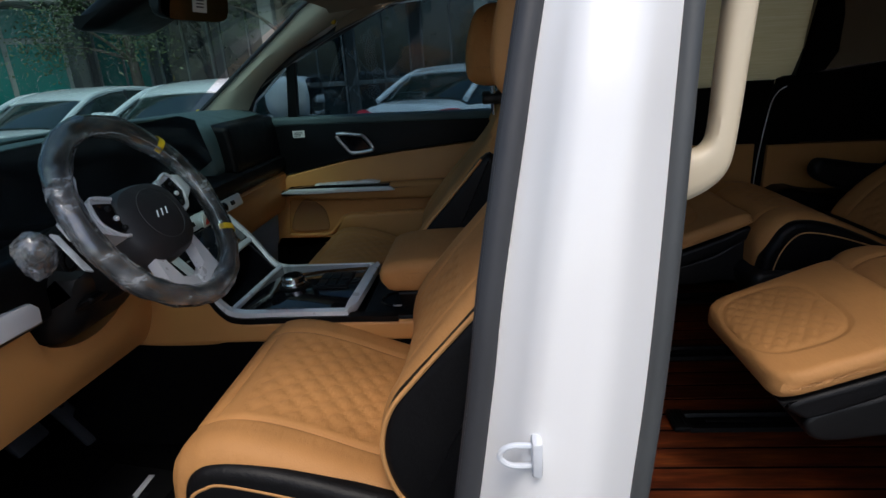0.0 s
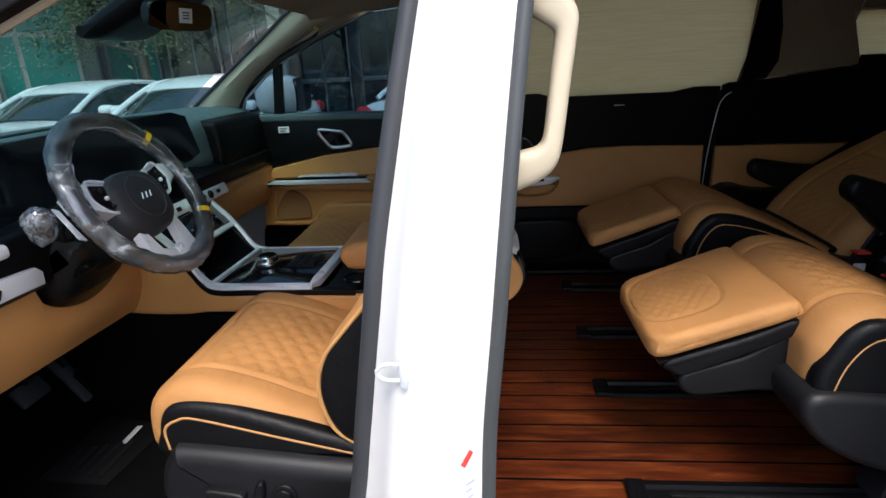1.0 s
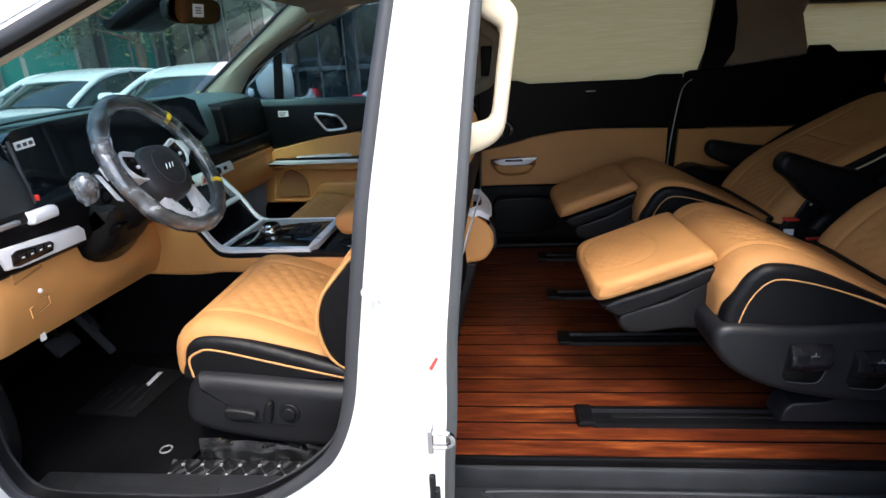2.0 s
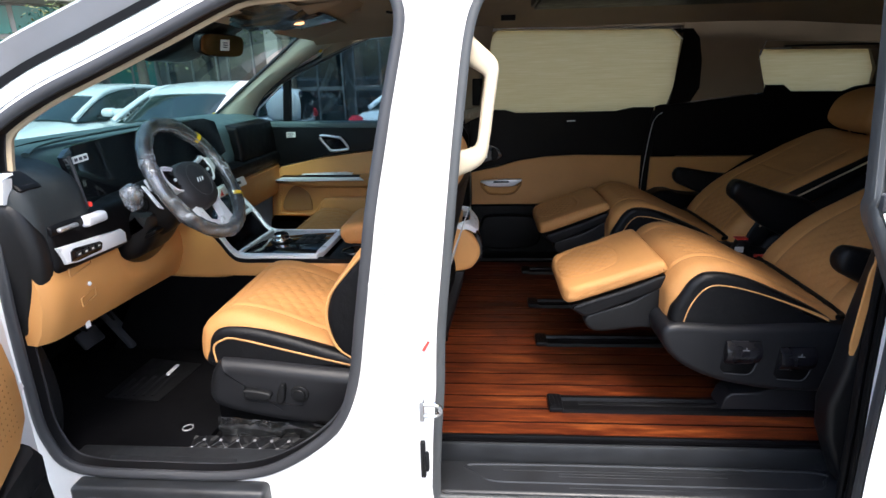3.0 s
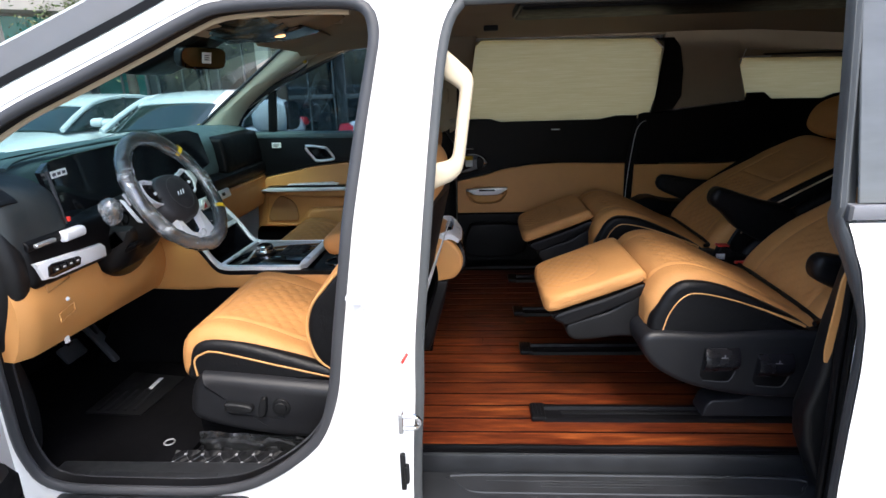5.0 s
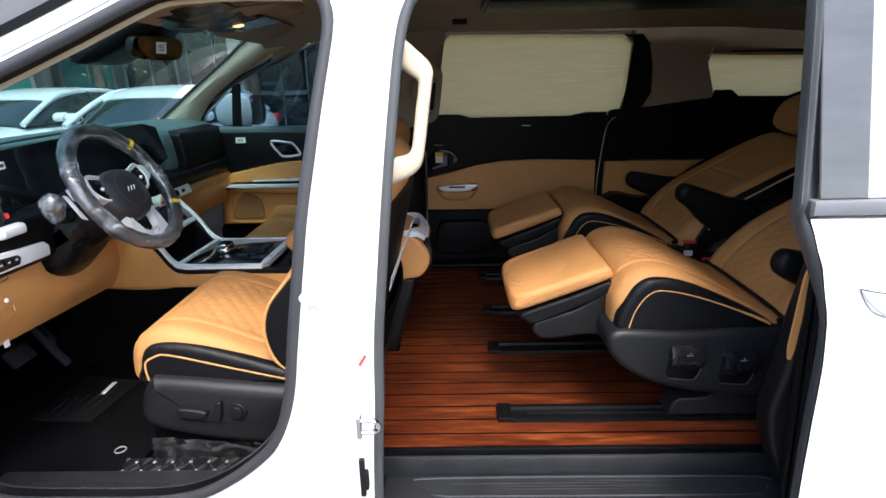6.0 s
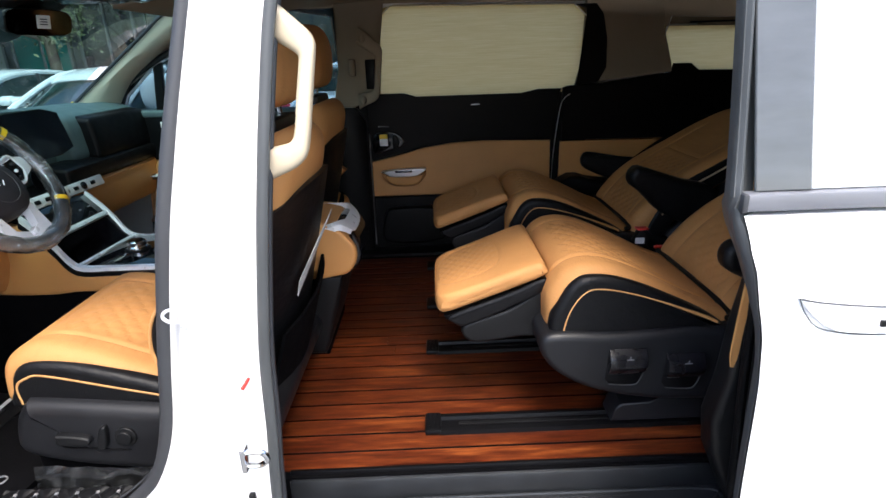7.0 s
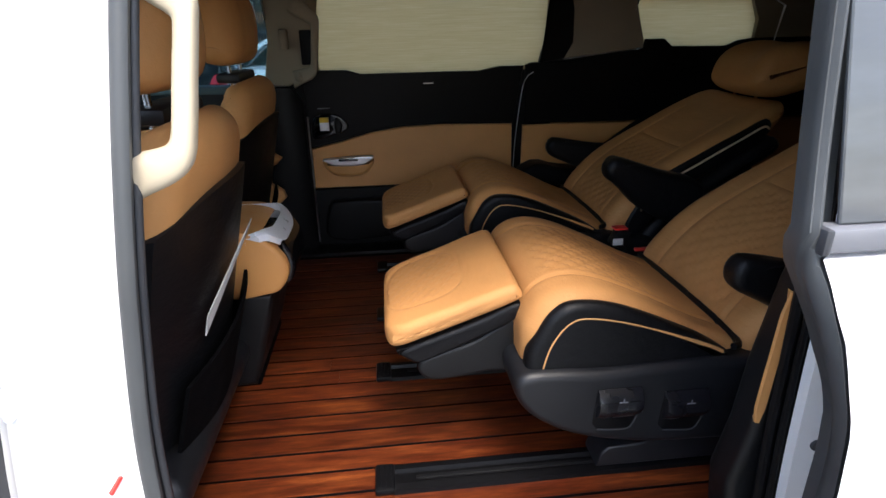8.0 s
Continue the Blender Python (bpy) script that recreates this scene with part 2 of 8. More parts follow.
# ---- mesh helpers ----
def part(name, bm, material, parent=None, label="", smooth=True):
    """Links a bmesh, made in world metres, as one mesh object under its thing or part."""
    bmesh.ops.recalc_face_normals(bm, faces=bm.faces)
    me = bpy.data.meshes.new(name)
    bm.to_mesh(me)
    bm.free()
    me.materials.append(material)
    if smooth:
        me.shade_smooth()
        me.set_sharp_from_angle(angle=radians(38))
    ob = new(name, me)
    if parent:
        ob.parent = parent
        ob.matrix_parent_inverse = BASE[parent.name].inverted()
    BASE[ob.name] = Matrix.Identity(4)
    if label:
        ob["label"] = label
    return ob


BASE = {}


def thing(name, label, category, at=(0, 0, 0), group="", kind=""):
    """An Empty at a thing's base, to parent its parts."""
    ob = new(name)
    ob.empty_display_size = 0.05
    ob.matrix_basis = Matrix.Translation(at)
    BASE[ob.name] = Matrix.Translation(at)
    return tagged(ob, label, category, group, kind)


def alone(name, bm, material, label, category, group="", kind="", smooth=True):
    return tagged(part(name, bm, material, None, "", smooth), label, category, group, kind)


def spline(pts, n, closed=False):
    """n points along a smooth (Catmull-Rom) curve through pts, evenly by length."""
    p = [Vector(q) for q in pts]
    k = len(p)
    fine = []
    for i in range(k if closed else k - 1):
        a, b, c, d = (p[(i + j) % k] if closed else p[min(max(i + j, 0), k - 1)] for j in (-1, 0, 1, 2))
        for s in range(12):
            t = s / 12
            fine.append(0.5 * ((2 * b) + (c - a) * t + (2 * a - 5 * b + 4 * c - d) * t * t + (3 * b - a - 3 * c + d) * t ** 3))
    fine.append(p[0].copy() if closed else p[-1].copy())
    lens = [0.0]
    for a, b in zip(fine, fine[1:]):
        lens.append(lens[-1] + (b - a).length)
    out, j = [], 0
    for i in range(n):
        want = lens[-1] * i / (n if closed else n - 1)
        while j < len(lens) - 2 and lens[j + 1] < want:
            j += 1
        span = lens[j + 1] - lens[j]
        out.append(fine[j].lerp(fine[j + 1], (want - lens[j]) / span if span > 1e-12 else 0))
    return out


def loft(bm, rings, closed_ring=True, closed_path=False, caps=True):
    rows = [[bm.verts.new(p) for p in r] for r in rings]
    n = len(rows[0])
    pairs = list(zip(rows, rows[1:])) + ([(rows[-1], rows[0])] if closed_path else [])
    for a, b in pairs:
        for i in range(n if closed_ring else n - 1):
            j = (i + 1) % n
            bm.faces.new((a[i], a[j], b[j], b[i]))
    if caps and closed_ring and not closed_path:
        bm.faces.new(rows[0][::-1])
        bm.faces.new(rows[-1])
    return rows


def tube(bm, path, r, sides=8, closed=False, flat=1.0, up=(0, 1, 0)):
    """A round or flattened bar along a path; flat squeezes it along up."""
    path = [Vector(p) for p in path]
    k = len(path)
    rings = []
    for i, p in enumerate(path):
        a, b = (path[i - 1], path[(i + 1) % k]) if closed else (path[max(i - 1, 0)], path[min(i + 1, k - 1)])
        t = (b - a).normalized()
        u = Vector(up)
        u = (u - t * u.dot(t))
        u = u.normalized() if u.length > 1e-6 else t.orthogonal().normalized()
        v = t.cross(u)
        rr = r[i] if isinstance(r, (list, tuple)) else r
        rings.append([p + (u * math.cos(g) * flat + v * math.sin(g)) * rr for g in (2 * math.pi * s / sides for s in range(sides))])
    loft(bm, rings, True, closed)
    return bm


def box(bm, lo, hi, r=0.0, seg=2, m=None):
    """A box from corner to corner with rounded edges."""
    lo, hi = Vector(lo), Vector(hi)
    got = bmesh.ops.create_cube(bm, size=1.0)
    vs = got["verts"]
    for v in vs:
        v.co = Vector([(lo[i] + hi[i]) / 2 + v.co[i] * (hi[i] - lo[i]) for i in range(3)])
    if m:
        for v in vs:
            v.co = m @ v.co
    if r > 0:
        es = list({e for v in vs for e in v.link_edges})
        bmesh.ops.bevel(bm, geom=es, offset=r, segments=seg, profile=0.5, affect="EDGES")
    return bm


def plate(bm, outline, depth, r=0.0, seg=2):
    """A plate: a closed outline of 3D points pushed along a vector, its rims rounded."""
    pts = [Vector(p) for p in outline]
    a = [bm.verts.new(p) for p in pts]
    b = [bm.verts.new(p + Vector(depth)) for p in pts]
    n = len(a)
    for i in range(n):
        bm.faces.new((a[i], a[(i + 1) % n], b[(i + 1) % n], b[i]))
    f1, f2 = bm.faces.new(a[::-1]), bm.faces.new(b)
    if r > 0:
        es = list(f1.edges) + list(f2.edges)
        bmesh.ops.bevel(bm, geom=es, offset=r, segments=seg, profile=0.5, affect="EDGES")
    return bm


def inset2d(prof, d):
    """A closed (x, z) outline moved inwards by d (a number, or one for each point)."""
    n = len(prof)
    area = sum(prof[i][0] * prof[(i + 1) % n][1] - prof[(i + 1) % n][0] * prof[i][1] for i in range(n))
    s = 1 if area > 0 else -1
    out = []
    for i in range(n):
        a, b = prof[i - 1], prof[(i + 1) % n]
        tx, tz = b[0] - a[0], b[1] - a[1]
        l = math.hypot(tx, tz) or 1
        dd = d[i] if isinstance(d, list) else d
        out.append((prof[i][0] - s * tz / l * dd, prof[i][1] + s * tx / l * dd))
    return out


def pad(bm, outline, y0, y1, r, n=72, ny=28, relief=None, warp=None, smooth=True):
    """A stuffed form: a closed (x, z) outline carried across from y0 to y1, rounded over r at both ends.
    relief(s, y) sinks the skin at arc length s; warp(p) moves every point."""
    prof = [(p.x, p.z) for p in spline([(x, 0, z) for x, z in outline], n, True)] if smooth else list(outline)
    n = len(prof)
    arc = [0.0]
    for i in range(1, n):
        arc.append(arc[-1] + math.hypot(prof[i][0] - prof[i - 1][0], prof[i][1] - prof[i - 1][1]))
    k = 6
    ends = [r * (1 - math.cos(math.pi / 2 * j / k)) for j in range(k)]
    mid = max(ny, 2)
    ys = [y0 + e for e in ends] + [y0 + r + (y1 - y0 - 2 * r) * j / mid for j in range(mid + 1)] + [y1 - e for e in reversed(ends)]
    rings = []
    for y in ys:
        q = min(y - y0, y1 - y)
        d = r - math.sqrt(max(0.0, r * r - (r - q) ** 2)) if q < r else 0.0
        ds = [d + (relief(s, y) if relief and q > r * 0.2 else 0.0) for s in arc]
        ring = [Vector((x, y, z)) for x, z in inset2d(prof, ds)]
        rings.append([warp(p) for p in ring] if warp else ring)
    loft(bm, rings)
    return bm


def quilt(s0, s1, yc, half, pitch=0.042, depth=0.005, aspect=1.0):
    """Diamond stitching between arc lengths s0 and s1, within half of yc."""
    def f(s, y):
        if not (s0 < s < s1) or abs(y - yc) > half:
            return 0.0
        u, v = (s - s0) / pitch, (y - yc) / (pitch * aspect)
        a, b = (u + v) % 1.0, (u - v) % 1.0
        da, db = min(a, 1 - a), min(b, 1 - b)
        return depth * max(math.exp(-(da / 0.12) ** 2), math.exp(-(db / 0.12) ** 2))
    return f


def seams(rows, width=0.006, depth=0.006):
    """Straight stitched seams at given arc lengths or at given y: rows of ('s' or 'y', value, from, to)."""
    def f(s, y):
        d = 0.0
        for kind, v, a, b in rows:
            if kind == "s" and a < y < b:
                d = max(d, depth * math.exp(-((s - v) / width) ** 2))
            if kind == "y" and a < s < b:
                d = max(d, depth * math.exp(-((y - v) / width) ** 2))
        return d
    return f


def both(*fs):
    return lambda s, y: max(f(s, y) for f in fs)

# ---- ground ----
GROUND = -0.06


def ground_z(x, y):
    """The yard falls away by a hand's width beyond the van."""
    d = max(0.0, min(1.0, (math.hypot(x, y - 1.0) - 2.5) / 6.0))
    return GROUND - 0.02 * d * d * (3 - 2 * d)


def build_ground():
    bm = bmesh.new()
    radii = [0, 1, 2, 3, 4, 5, 6, 7, 8, 10, 14, 20, 40, 100, 400, 2000]
    rings = [[Vector((r * math.cos(a), 1 + r * math.sin(a), ground_z(r, 1))) for a in (2 * math.pi * i / 64 for i in range(64))] for r in radii[1:]]
    rows = loft(bm, rings, caps=False)
    c = bm.verts.new((0, 1, GROUND))
    for i in range(64):
        bm.faces.new((c, rows[0][i], rows[0][(i + 1) % 64]))
    alone("ground", bm, YARD_PALE, "unseen parking yard ground, kept pale to bounce daylight", "ground", kind="structure")


build_ground()

# ---- the minivan's shell ----
MID = 1.0                       # the van's middle line
FLOOR = 0.47                    # top of the wooden floor


def side_y(z):
    """The near flank's door flange: upright below the belt, bending softly into the lean above it."""
    u = z - 1.05
    return 0.127 + 0.135 * (u + math.sqrt(u * u + 0.036)) + max(0.0, 0.62 - z) * 0.03


FRONT_HOLE = [(-0.96, 1.105), (-0.96, 1.195), (-0.958, 1.272), (-0.940, 1.308), (-0.835, 1.372), (-0.694, 1.434), (-0.556, 1.495), (-0.421, 1.557), (-0.355, 1.577), (-0.212, 1.583),
              (-0.08, 1.579), (-0.035, 1.562), (-0.017, 1.535), (-0.012, 1.49), (-0.02, 1.44), (-0.047, 1.30), (-0.079, 1.12), (-0.095, 1.0), (-0.113, 0.88),
              (-0.143, 0.70), (-0.195, 0.585), (-0.325, 0.48), (-0.455, 0.435), (-0.67, 0.43), (-0.89, 0.445), (-0.955, 0.54), (-0.962, 0.70), (-0.962, 0.94)]
REAR_HOLE = [(0.187, 1.570), (0.151, 1.56), (0.125, 1.524), (0.106, 1.45), (0.088, 1.30), (0.073, 1.15), (0.059, 1.0), (0.045, 0.85), (0.039, 0.70), (0.030, 0.58),
             (0.024, 0.42), (0.04, 0.39), (0.12, 0.385), (0.55, 0.385), (0.95, 0.385), (1.03, 0.41), (1.05, 0.50), (1.05, 0.80), (1.02, 1.05), (1.02, 1.30), (1.02, 1.50), (0.96, 1.550), (0.60, 1.566)]

van = thing("minivan", "white minivan with its front door and sliding door open", "minivan", (0, 1.0, GROUND))


def build_flank(name, sign):
    """One side skin of the van with its two door holes; sign 1 the near side, -1 the far one."""
    rim = [(-2.05, 0.30), (-1.95, 0.72), (-1.50, 0.98), (-1.20, 1.09), (-1.05, 1.225), (-0.80, 1.425), (-0.52, 1.56), (-0.30, 1.645), (0.2, 1.672), (1.0, 1.668), (1.9, 1.63),
           (2.5, 1.52), (2.75, 1.30), (2.92, 1.00), (2.98, 0.60), (2.90, 0.28), (1.5, 0.22), (0.0, 0.24), (-1.2, 0.24)]
    bm = bmesh.new()
    loops = [[Vector((p[0], 0, p[1])) for p in rim], spline([(x, 0, z) for x, z in FRONT_HOLE], 110, True), spline([(x, 0, z) for x, z in REAR_HOLE], 110, True)]
    if sign < 0:
        loops = loops[:1] + [[Vector(p) for p in FAR_FRONT_GLASS], [Vector(p) for p in FAR_MID_GLASS], [Vector(p) for p in FAR_REAR_GLASS]]
    edges = []
    for lp in loops:
        vs = [bm.verts.new(p) for p in lp]
        edges += [bm.edges.new((vs[i], vs[(i + 1) % len(vs)])) for i in range(len(vs))]
    bmesh.ops.triangle_fill(bm, edges=edges, use_beauty=True, normal=(0, 1, 0))
    for z in (0.62, 1.05, 1.15, 1.25, 1.35, 1.45, 1.55):
        bmesh.ops.bisect_plane(bm, geom=bm.verts[:] + bm.edges[:] + bm.faces[:], plane_co=(0, 0, z), plane_no=(0, 0, 1))
    for x in (-1.6, -1.12, -1.06, 1.02, 1.08, -0.55, 0.0, 0.5, 1.3, 2.0, 2.5):
        bmesh.ops.bisect_plane(bm, geom=bm.verts[:] + bm.edges[:] + bm.faces[:], plane_co=(x, 0, 0), plane_no=(1, 0, 0))
    for v in bm.verts:
        y = side_y(v.co.z) + max(0.0, abs(v.co.x - 0.3) - 1.3) ** 2 * 0.08
        out = 0.06 * min(1.0, max(0.0, (abs(v.co.x + 0.02) - 1.04) / 0.06))
        v.co.y = y - out if sign > 0 else 2 * MID - y + 0.06
    # a returned rim, so that the skin has thickness
    made = bmesh.ops.extrude_edge_only(bm, edges=[e for e in bm.edges if e.is_boundary])
    for v in made["geom"]:
        if isinstance(v, bmesh.types.BMVert):
            v.co.y += 0.045 * sign
    return part(name, bm, WHITE_PAINT, van, smooth=True)


FAR_FRONT_GLASS = [(-1.02, 0, 1.17), (-0.99, 0, 1.24), (-0.84, 0, 1.36), (-0.62, 0, 1.47), (-0.40, 0, 1.555), (-0.20, 0, 1.57), (-0.03, 0, 1.54), (-0.02, 0, 1.30), (-0.06, 0, 1.165)]
FAR_MID_GLASS = [(0.16, 0, 1.20), (0.14, 0, 1.36), (0.17, 0, 1.53), (0.22, 0, 1.575), (1.00, 0, 1.56), (1.07, 0, 1.50), (1.08, 0, 1.38), (1.03, 0, 1.20)]
FAR_REAR_GLASS = [(1.44, 0, 1.25), (1.40, 0, 1.40), (1.42, 0, 1.50), (1.90, 0, 1.48), (2.02, 0, 1.42), (2.02, 0, 1.25)]
build_flank("near_side_panel", 1)
build_flank("far_side_panel", -1)


def build_roof():
    bm = bmesh.new()
    xs = [-0.52, -0.40, -0.25, 0.1, 0.6, 1.2, 1.8, 2.3, 2.52]
    zs = [1.63, 1.672, 1.70, 1.72, 1.725, 1.72, 1.70, 1.64, 1.56]
    rings = []
    for x, z in zip(xs, zs):
        ring = []
        for j in range(25):
            a = math.pi * j / 24
            c = math.cos(a)
            ring.append(Vector((x, MID - 0.70 * math.copysign(abs(c) ** 0.6, c), z - 0.045 * (1 - math.sin(a) ** 0.5))))
        rings.append(ring + [Vector((p.x, MID + (p.y - MID) * 0.96, p.z - 0.022)) for p in reversed(ring)])
    loft(bm, rings)
    part("roof", bm, WHITE_PAINT, van)


build_roof()


def strip_along(bm, line, offs, depth):
    """A bar of four corners along a line of (x, z) points: from offs[0] to offs[1] outwards, at y lifts depth[0], depth[1]."""
    pts = spline([(x, 0, z) for x, z in line], 30)
    rings = []
    for i, p in enumerate(pts):
        t = (pts[min(i + 1, 29)] - pts[max(i - 1, 0)]).normalized()
        nrm = Vector((-t.z, 0, t.x))
        ring = []
        for o, d in ((offs[0], depth[0]), (offs[1], depth[1]), (offs[1], depth[1] + 0.03), (offs[0], depth[0] + 0.03)):
            q = p + nrm * o
            ring.append(Vector((q.x, side_y(q.z) - 0.004 + d, q.z)))
        rings.append(ring)
    loft(bm, rings)
    return bm


A_LINE = [(-1.16, 1.185), (-1.02, 1.265), (-0.94, 1.316), (-0.838, 1.379), (-0.697, 1.441), (-0.559, 1.502), (-0.424, 1.564), (-0.355, 1.586), (-0.20, 1.592), (0.0, 1.590)]
part("a_pillar_flange", strip_along(bmesh.new(), A_LINE, (0.003, 0.037), (0.0, 0.004)), WHITE_PAINT, van)
part("pillar_gap_seal", strip_along(bmesh.new(), A_LINE, (0.037, 0.054), (0.0, -0.004)), SATIN_BLACK, van, "dark rubber band along the windscreen pillar")
# White pillar skin: grey base and outward lean put its shade in.
PILLAR_SHADE = surface("grey_shaded_pillar", (0.25, 0.255, 0.27), 0.20, vary=0.1, scale=4.0, grain_amount=0.0, coat=0.4)
part("a_pillar_skin", strip_along(bmesh.new(), A_LINE, (0.054, 0.100), (0.002, -0.030)), PILLAR_SHADE, van, "white windscreen pillar skin, its shade painted grey")
part("pillar_crown", strip_along(bmesh.new(), A_LINE, (0.100, 0.122), (-0.030, 0.010)), WHITE_PAINT, van)


def ring_seal(name, hole, r, mat, push, inner=0.012, flat=1.0):
    loop = spline([(x, 0, z) for x, z in hole], 150, True)
    loop2 = inset2d([(p.x, p.z) for p in loop], inner)
    path = [Vector((x, side_y(z) - push, z)) for x, z in loop2]
    part(name, tube(bmesh.new(), path, r, 10, True, flat), mat, van)


ring_seal("front_door_seal", FRONT_HOLE, 0.0130, RUBBER, -0.002, 0.012, 0.9)
ring_seal("front_inner_lip", FRONT_HOLE, 0.007, RUBBER, -0.034, 0.019)
ring_seal("sliding_door_seal", REAR_HOLE, 0.0110, GREY_RUBBER, -0.002, 0.0095, 0.9)
ring_seal("sliding_inner_lip", REAR_HOLE, 0.007, RUBBER, -0.036, 0.011)


def jamb(name, hole, mat, depth, inner, wide):
    """The inner wall of a door hole, running inwards from the seal."""
    loop = spline([(x, 0, z) for x, z in hole], 150, True)
    bm = bmesh.new()
    rings = []
    for off, deep, dy in ((inner, 0, 0.012), (inner, 1, depth), (inner - 0.010, 1, depth), (inner - 0.012, 0, 0.012)):
        offs = [off + deep * (0.003 + wide * min(1.0, max(0.0, (-0.15 - p.x) / 0.2))) for p in loop]
        rings.append([Vector((x, side_y(z) + dy, z)) for x, z in inset2d([(p.x, p.z) for p in loop], offs)])
    loft(bm, rings, True, True)
    part(name, bm, mat, van)


jamb("front_jamb_trim", FRONT_HOLE, SATIN_BLACK, 0.034, 0.020, 0.003)
jamb("sliding_jamb_trim", REAR_HOLE, SATIN_BLACK, 0.050, 0.010, 0.0)


PILLAR_L = [(-0.235, 0.36), (-0.225, 0.48), (-0.195, 0.585), (-0.143, 0.70), (-0.117, 0.85), (-0.095, 1.0), (-0.077, 1.12), (-0.047, 1.30), (-0.020, 1.45), (-0.006, 1.54), (0.0, 1.60)]
PILLAR_R = [(0.018, 0.36), (0.026, 0.48), (0.030, 0.585), (0.039, 0.70), (0.045, 0.85), (0.059, 1.0), (0.070, 1.12), (0.088, 1.30), (0.106, 1.45), (0.125, 1.54), (0.14, 1.60)]


def b_pillar_details():
    # the pillar's bowed white face, proud of the door flanges
    bm = bmesh.new()
    left = [p for p in spline([(x, 0, z) for x, z in PILLAR_L], 60)]
    right = [p for p in spline([(x, 0, z) for x, z in PILLAR_R], 60)]
    rings = []
    for p, q in zip(left, right):
        ring = []
        for k in range(13):
            w = k / 12
            z = p.z + (q.z - p.z) * w
            hump = 0.046 * min(1.0, max(0.0, (w - 0.05) / 0.22)) ** 0.8 * min(1.0, max(0.0, (0.97 - w) / 0.34)) ** 0.8 * min(1.0, max(0.25, (1.66 - z) / 0.35))
            ring.append(Vector((p.x + (q.x - p.x) * w, side_y(z) - 0.002 - hump, z)))
        rings.append(ring + [v + Vector((0, 0.03, 0)) for v in reversed(ring)])
    loft(bm, rings)
    part("b_pillar_face", bm, WHITE_PAINT, van)
    for name, c, d, h, ln, r in (("front_striker", Vector((-0.054, 0.094, 0.972)), -1, 0.011, 0.036, 0.0030), ("sliding_striker", Vector((0.013, 0.074, 0.688)), 1, 0.014, 0.042, 0.0055)):
        bm = bmesh.new()
        box(bm, c + Vector((-0.005, -0.010, -h * 1.8)), c + Vector((0.005, 0.016, h * 1.8)), 0.003)
        loop = spline([c + Vector((0, 0, h)), c + Vector((d * ln * 0.7, 0, h)), c + Vector((d * ln, 0, 0)), c + Vector((d * ln * 0.7, 0, -h)), c + Vector((0, 0, -h))], 20)
        tube(bm, loop, r, 8)
        part(name, bm, SILVER_PAINT if d < 0 else CHROME, van, "steel door striker loop")
    bm = bmesh.new()
    c = Vector((0.010, 0.085, 0.55))
    box(bm, c + Vector((-0.006, -0.006, -0.048)), c + Vector((0.006, 0.006, 0.048)), 0.003)
    box(bm, c + Vector((0.004, -0.012, -0.026)), c + Vector((0.014, 0.004, 0.020)), 0.003)
    part("door_catch", bm, BLACK_PLASTIC, van, "black plastic door catch")
    bm = bmesh.new()
    lean = Matrix.Translation((0.0150, 0.1061, -0.014)) @ Matrix.Rotation(radians(43.4), 4, "Z")
    box(bm, (0.0, -0.0016, 0.715), (0.024, 0.006, 0.815), m=lean)
    lab = part("tyre_label", bm, WHITE_LABEL, van, "white paper label with a red corner")
    bm = bmesh.new()
    box(bm, (-0.001, -0.0018, 0.8335), (0.023, 0.006, 0.8372), m=lean @ Matrix.Translation((0.010, 0, 0.835)) @ Matrix.Rotation(radians(-48), 4, "Y") @ Matrix.Translation((-0.010, 0, -0.835)))
    part("red_mark", bm, RED, lab)
    for k in range(7):
        bm = bmesh.new()
        box(bm, (0.003, -0.0024, 0.722 + k * 0.012), (0.020 - 0.003 * (k % 3), -0.0014, 0.727 + k * 0.012), m=lean)
        part("print_bar", bm, surface("pale_print", (0.58, 0.60, 0.68), 0.6, grain_amount=0.0) if k == 0 else bpy.data.materials["pale_print"], lab)


b_pillar_details()


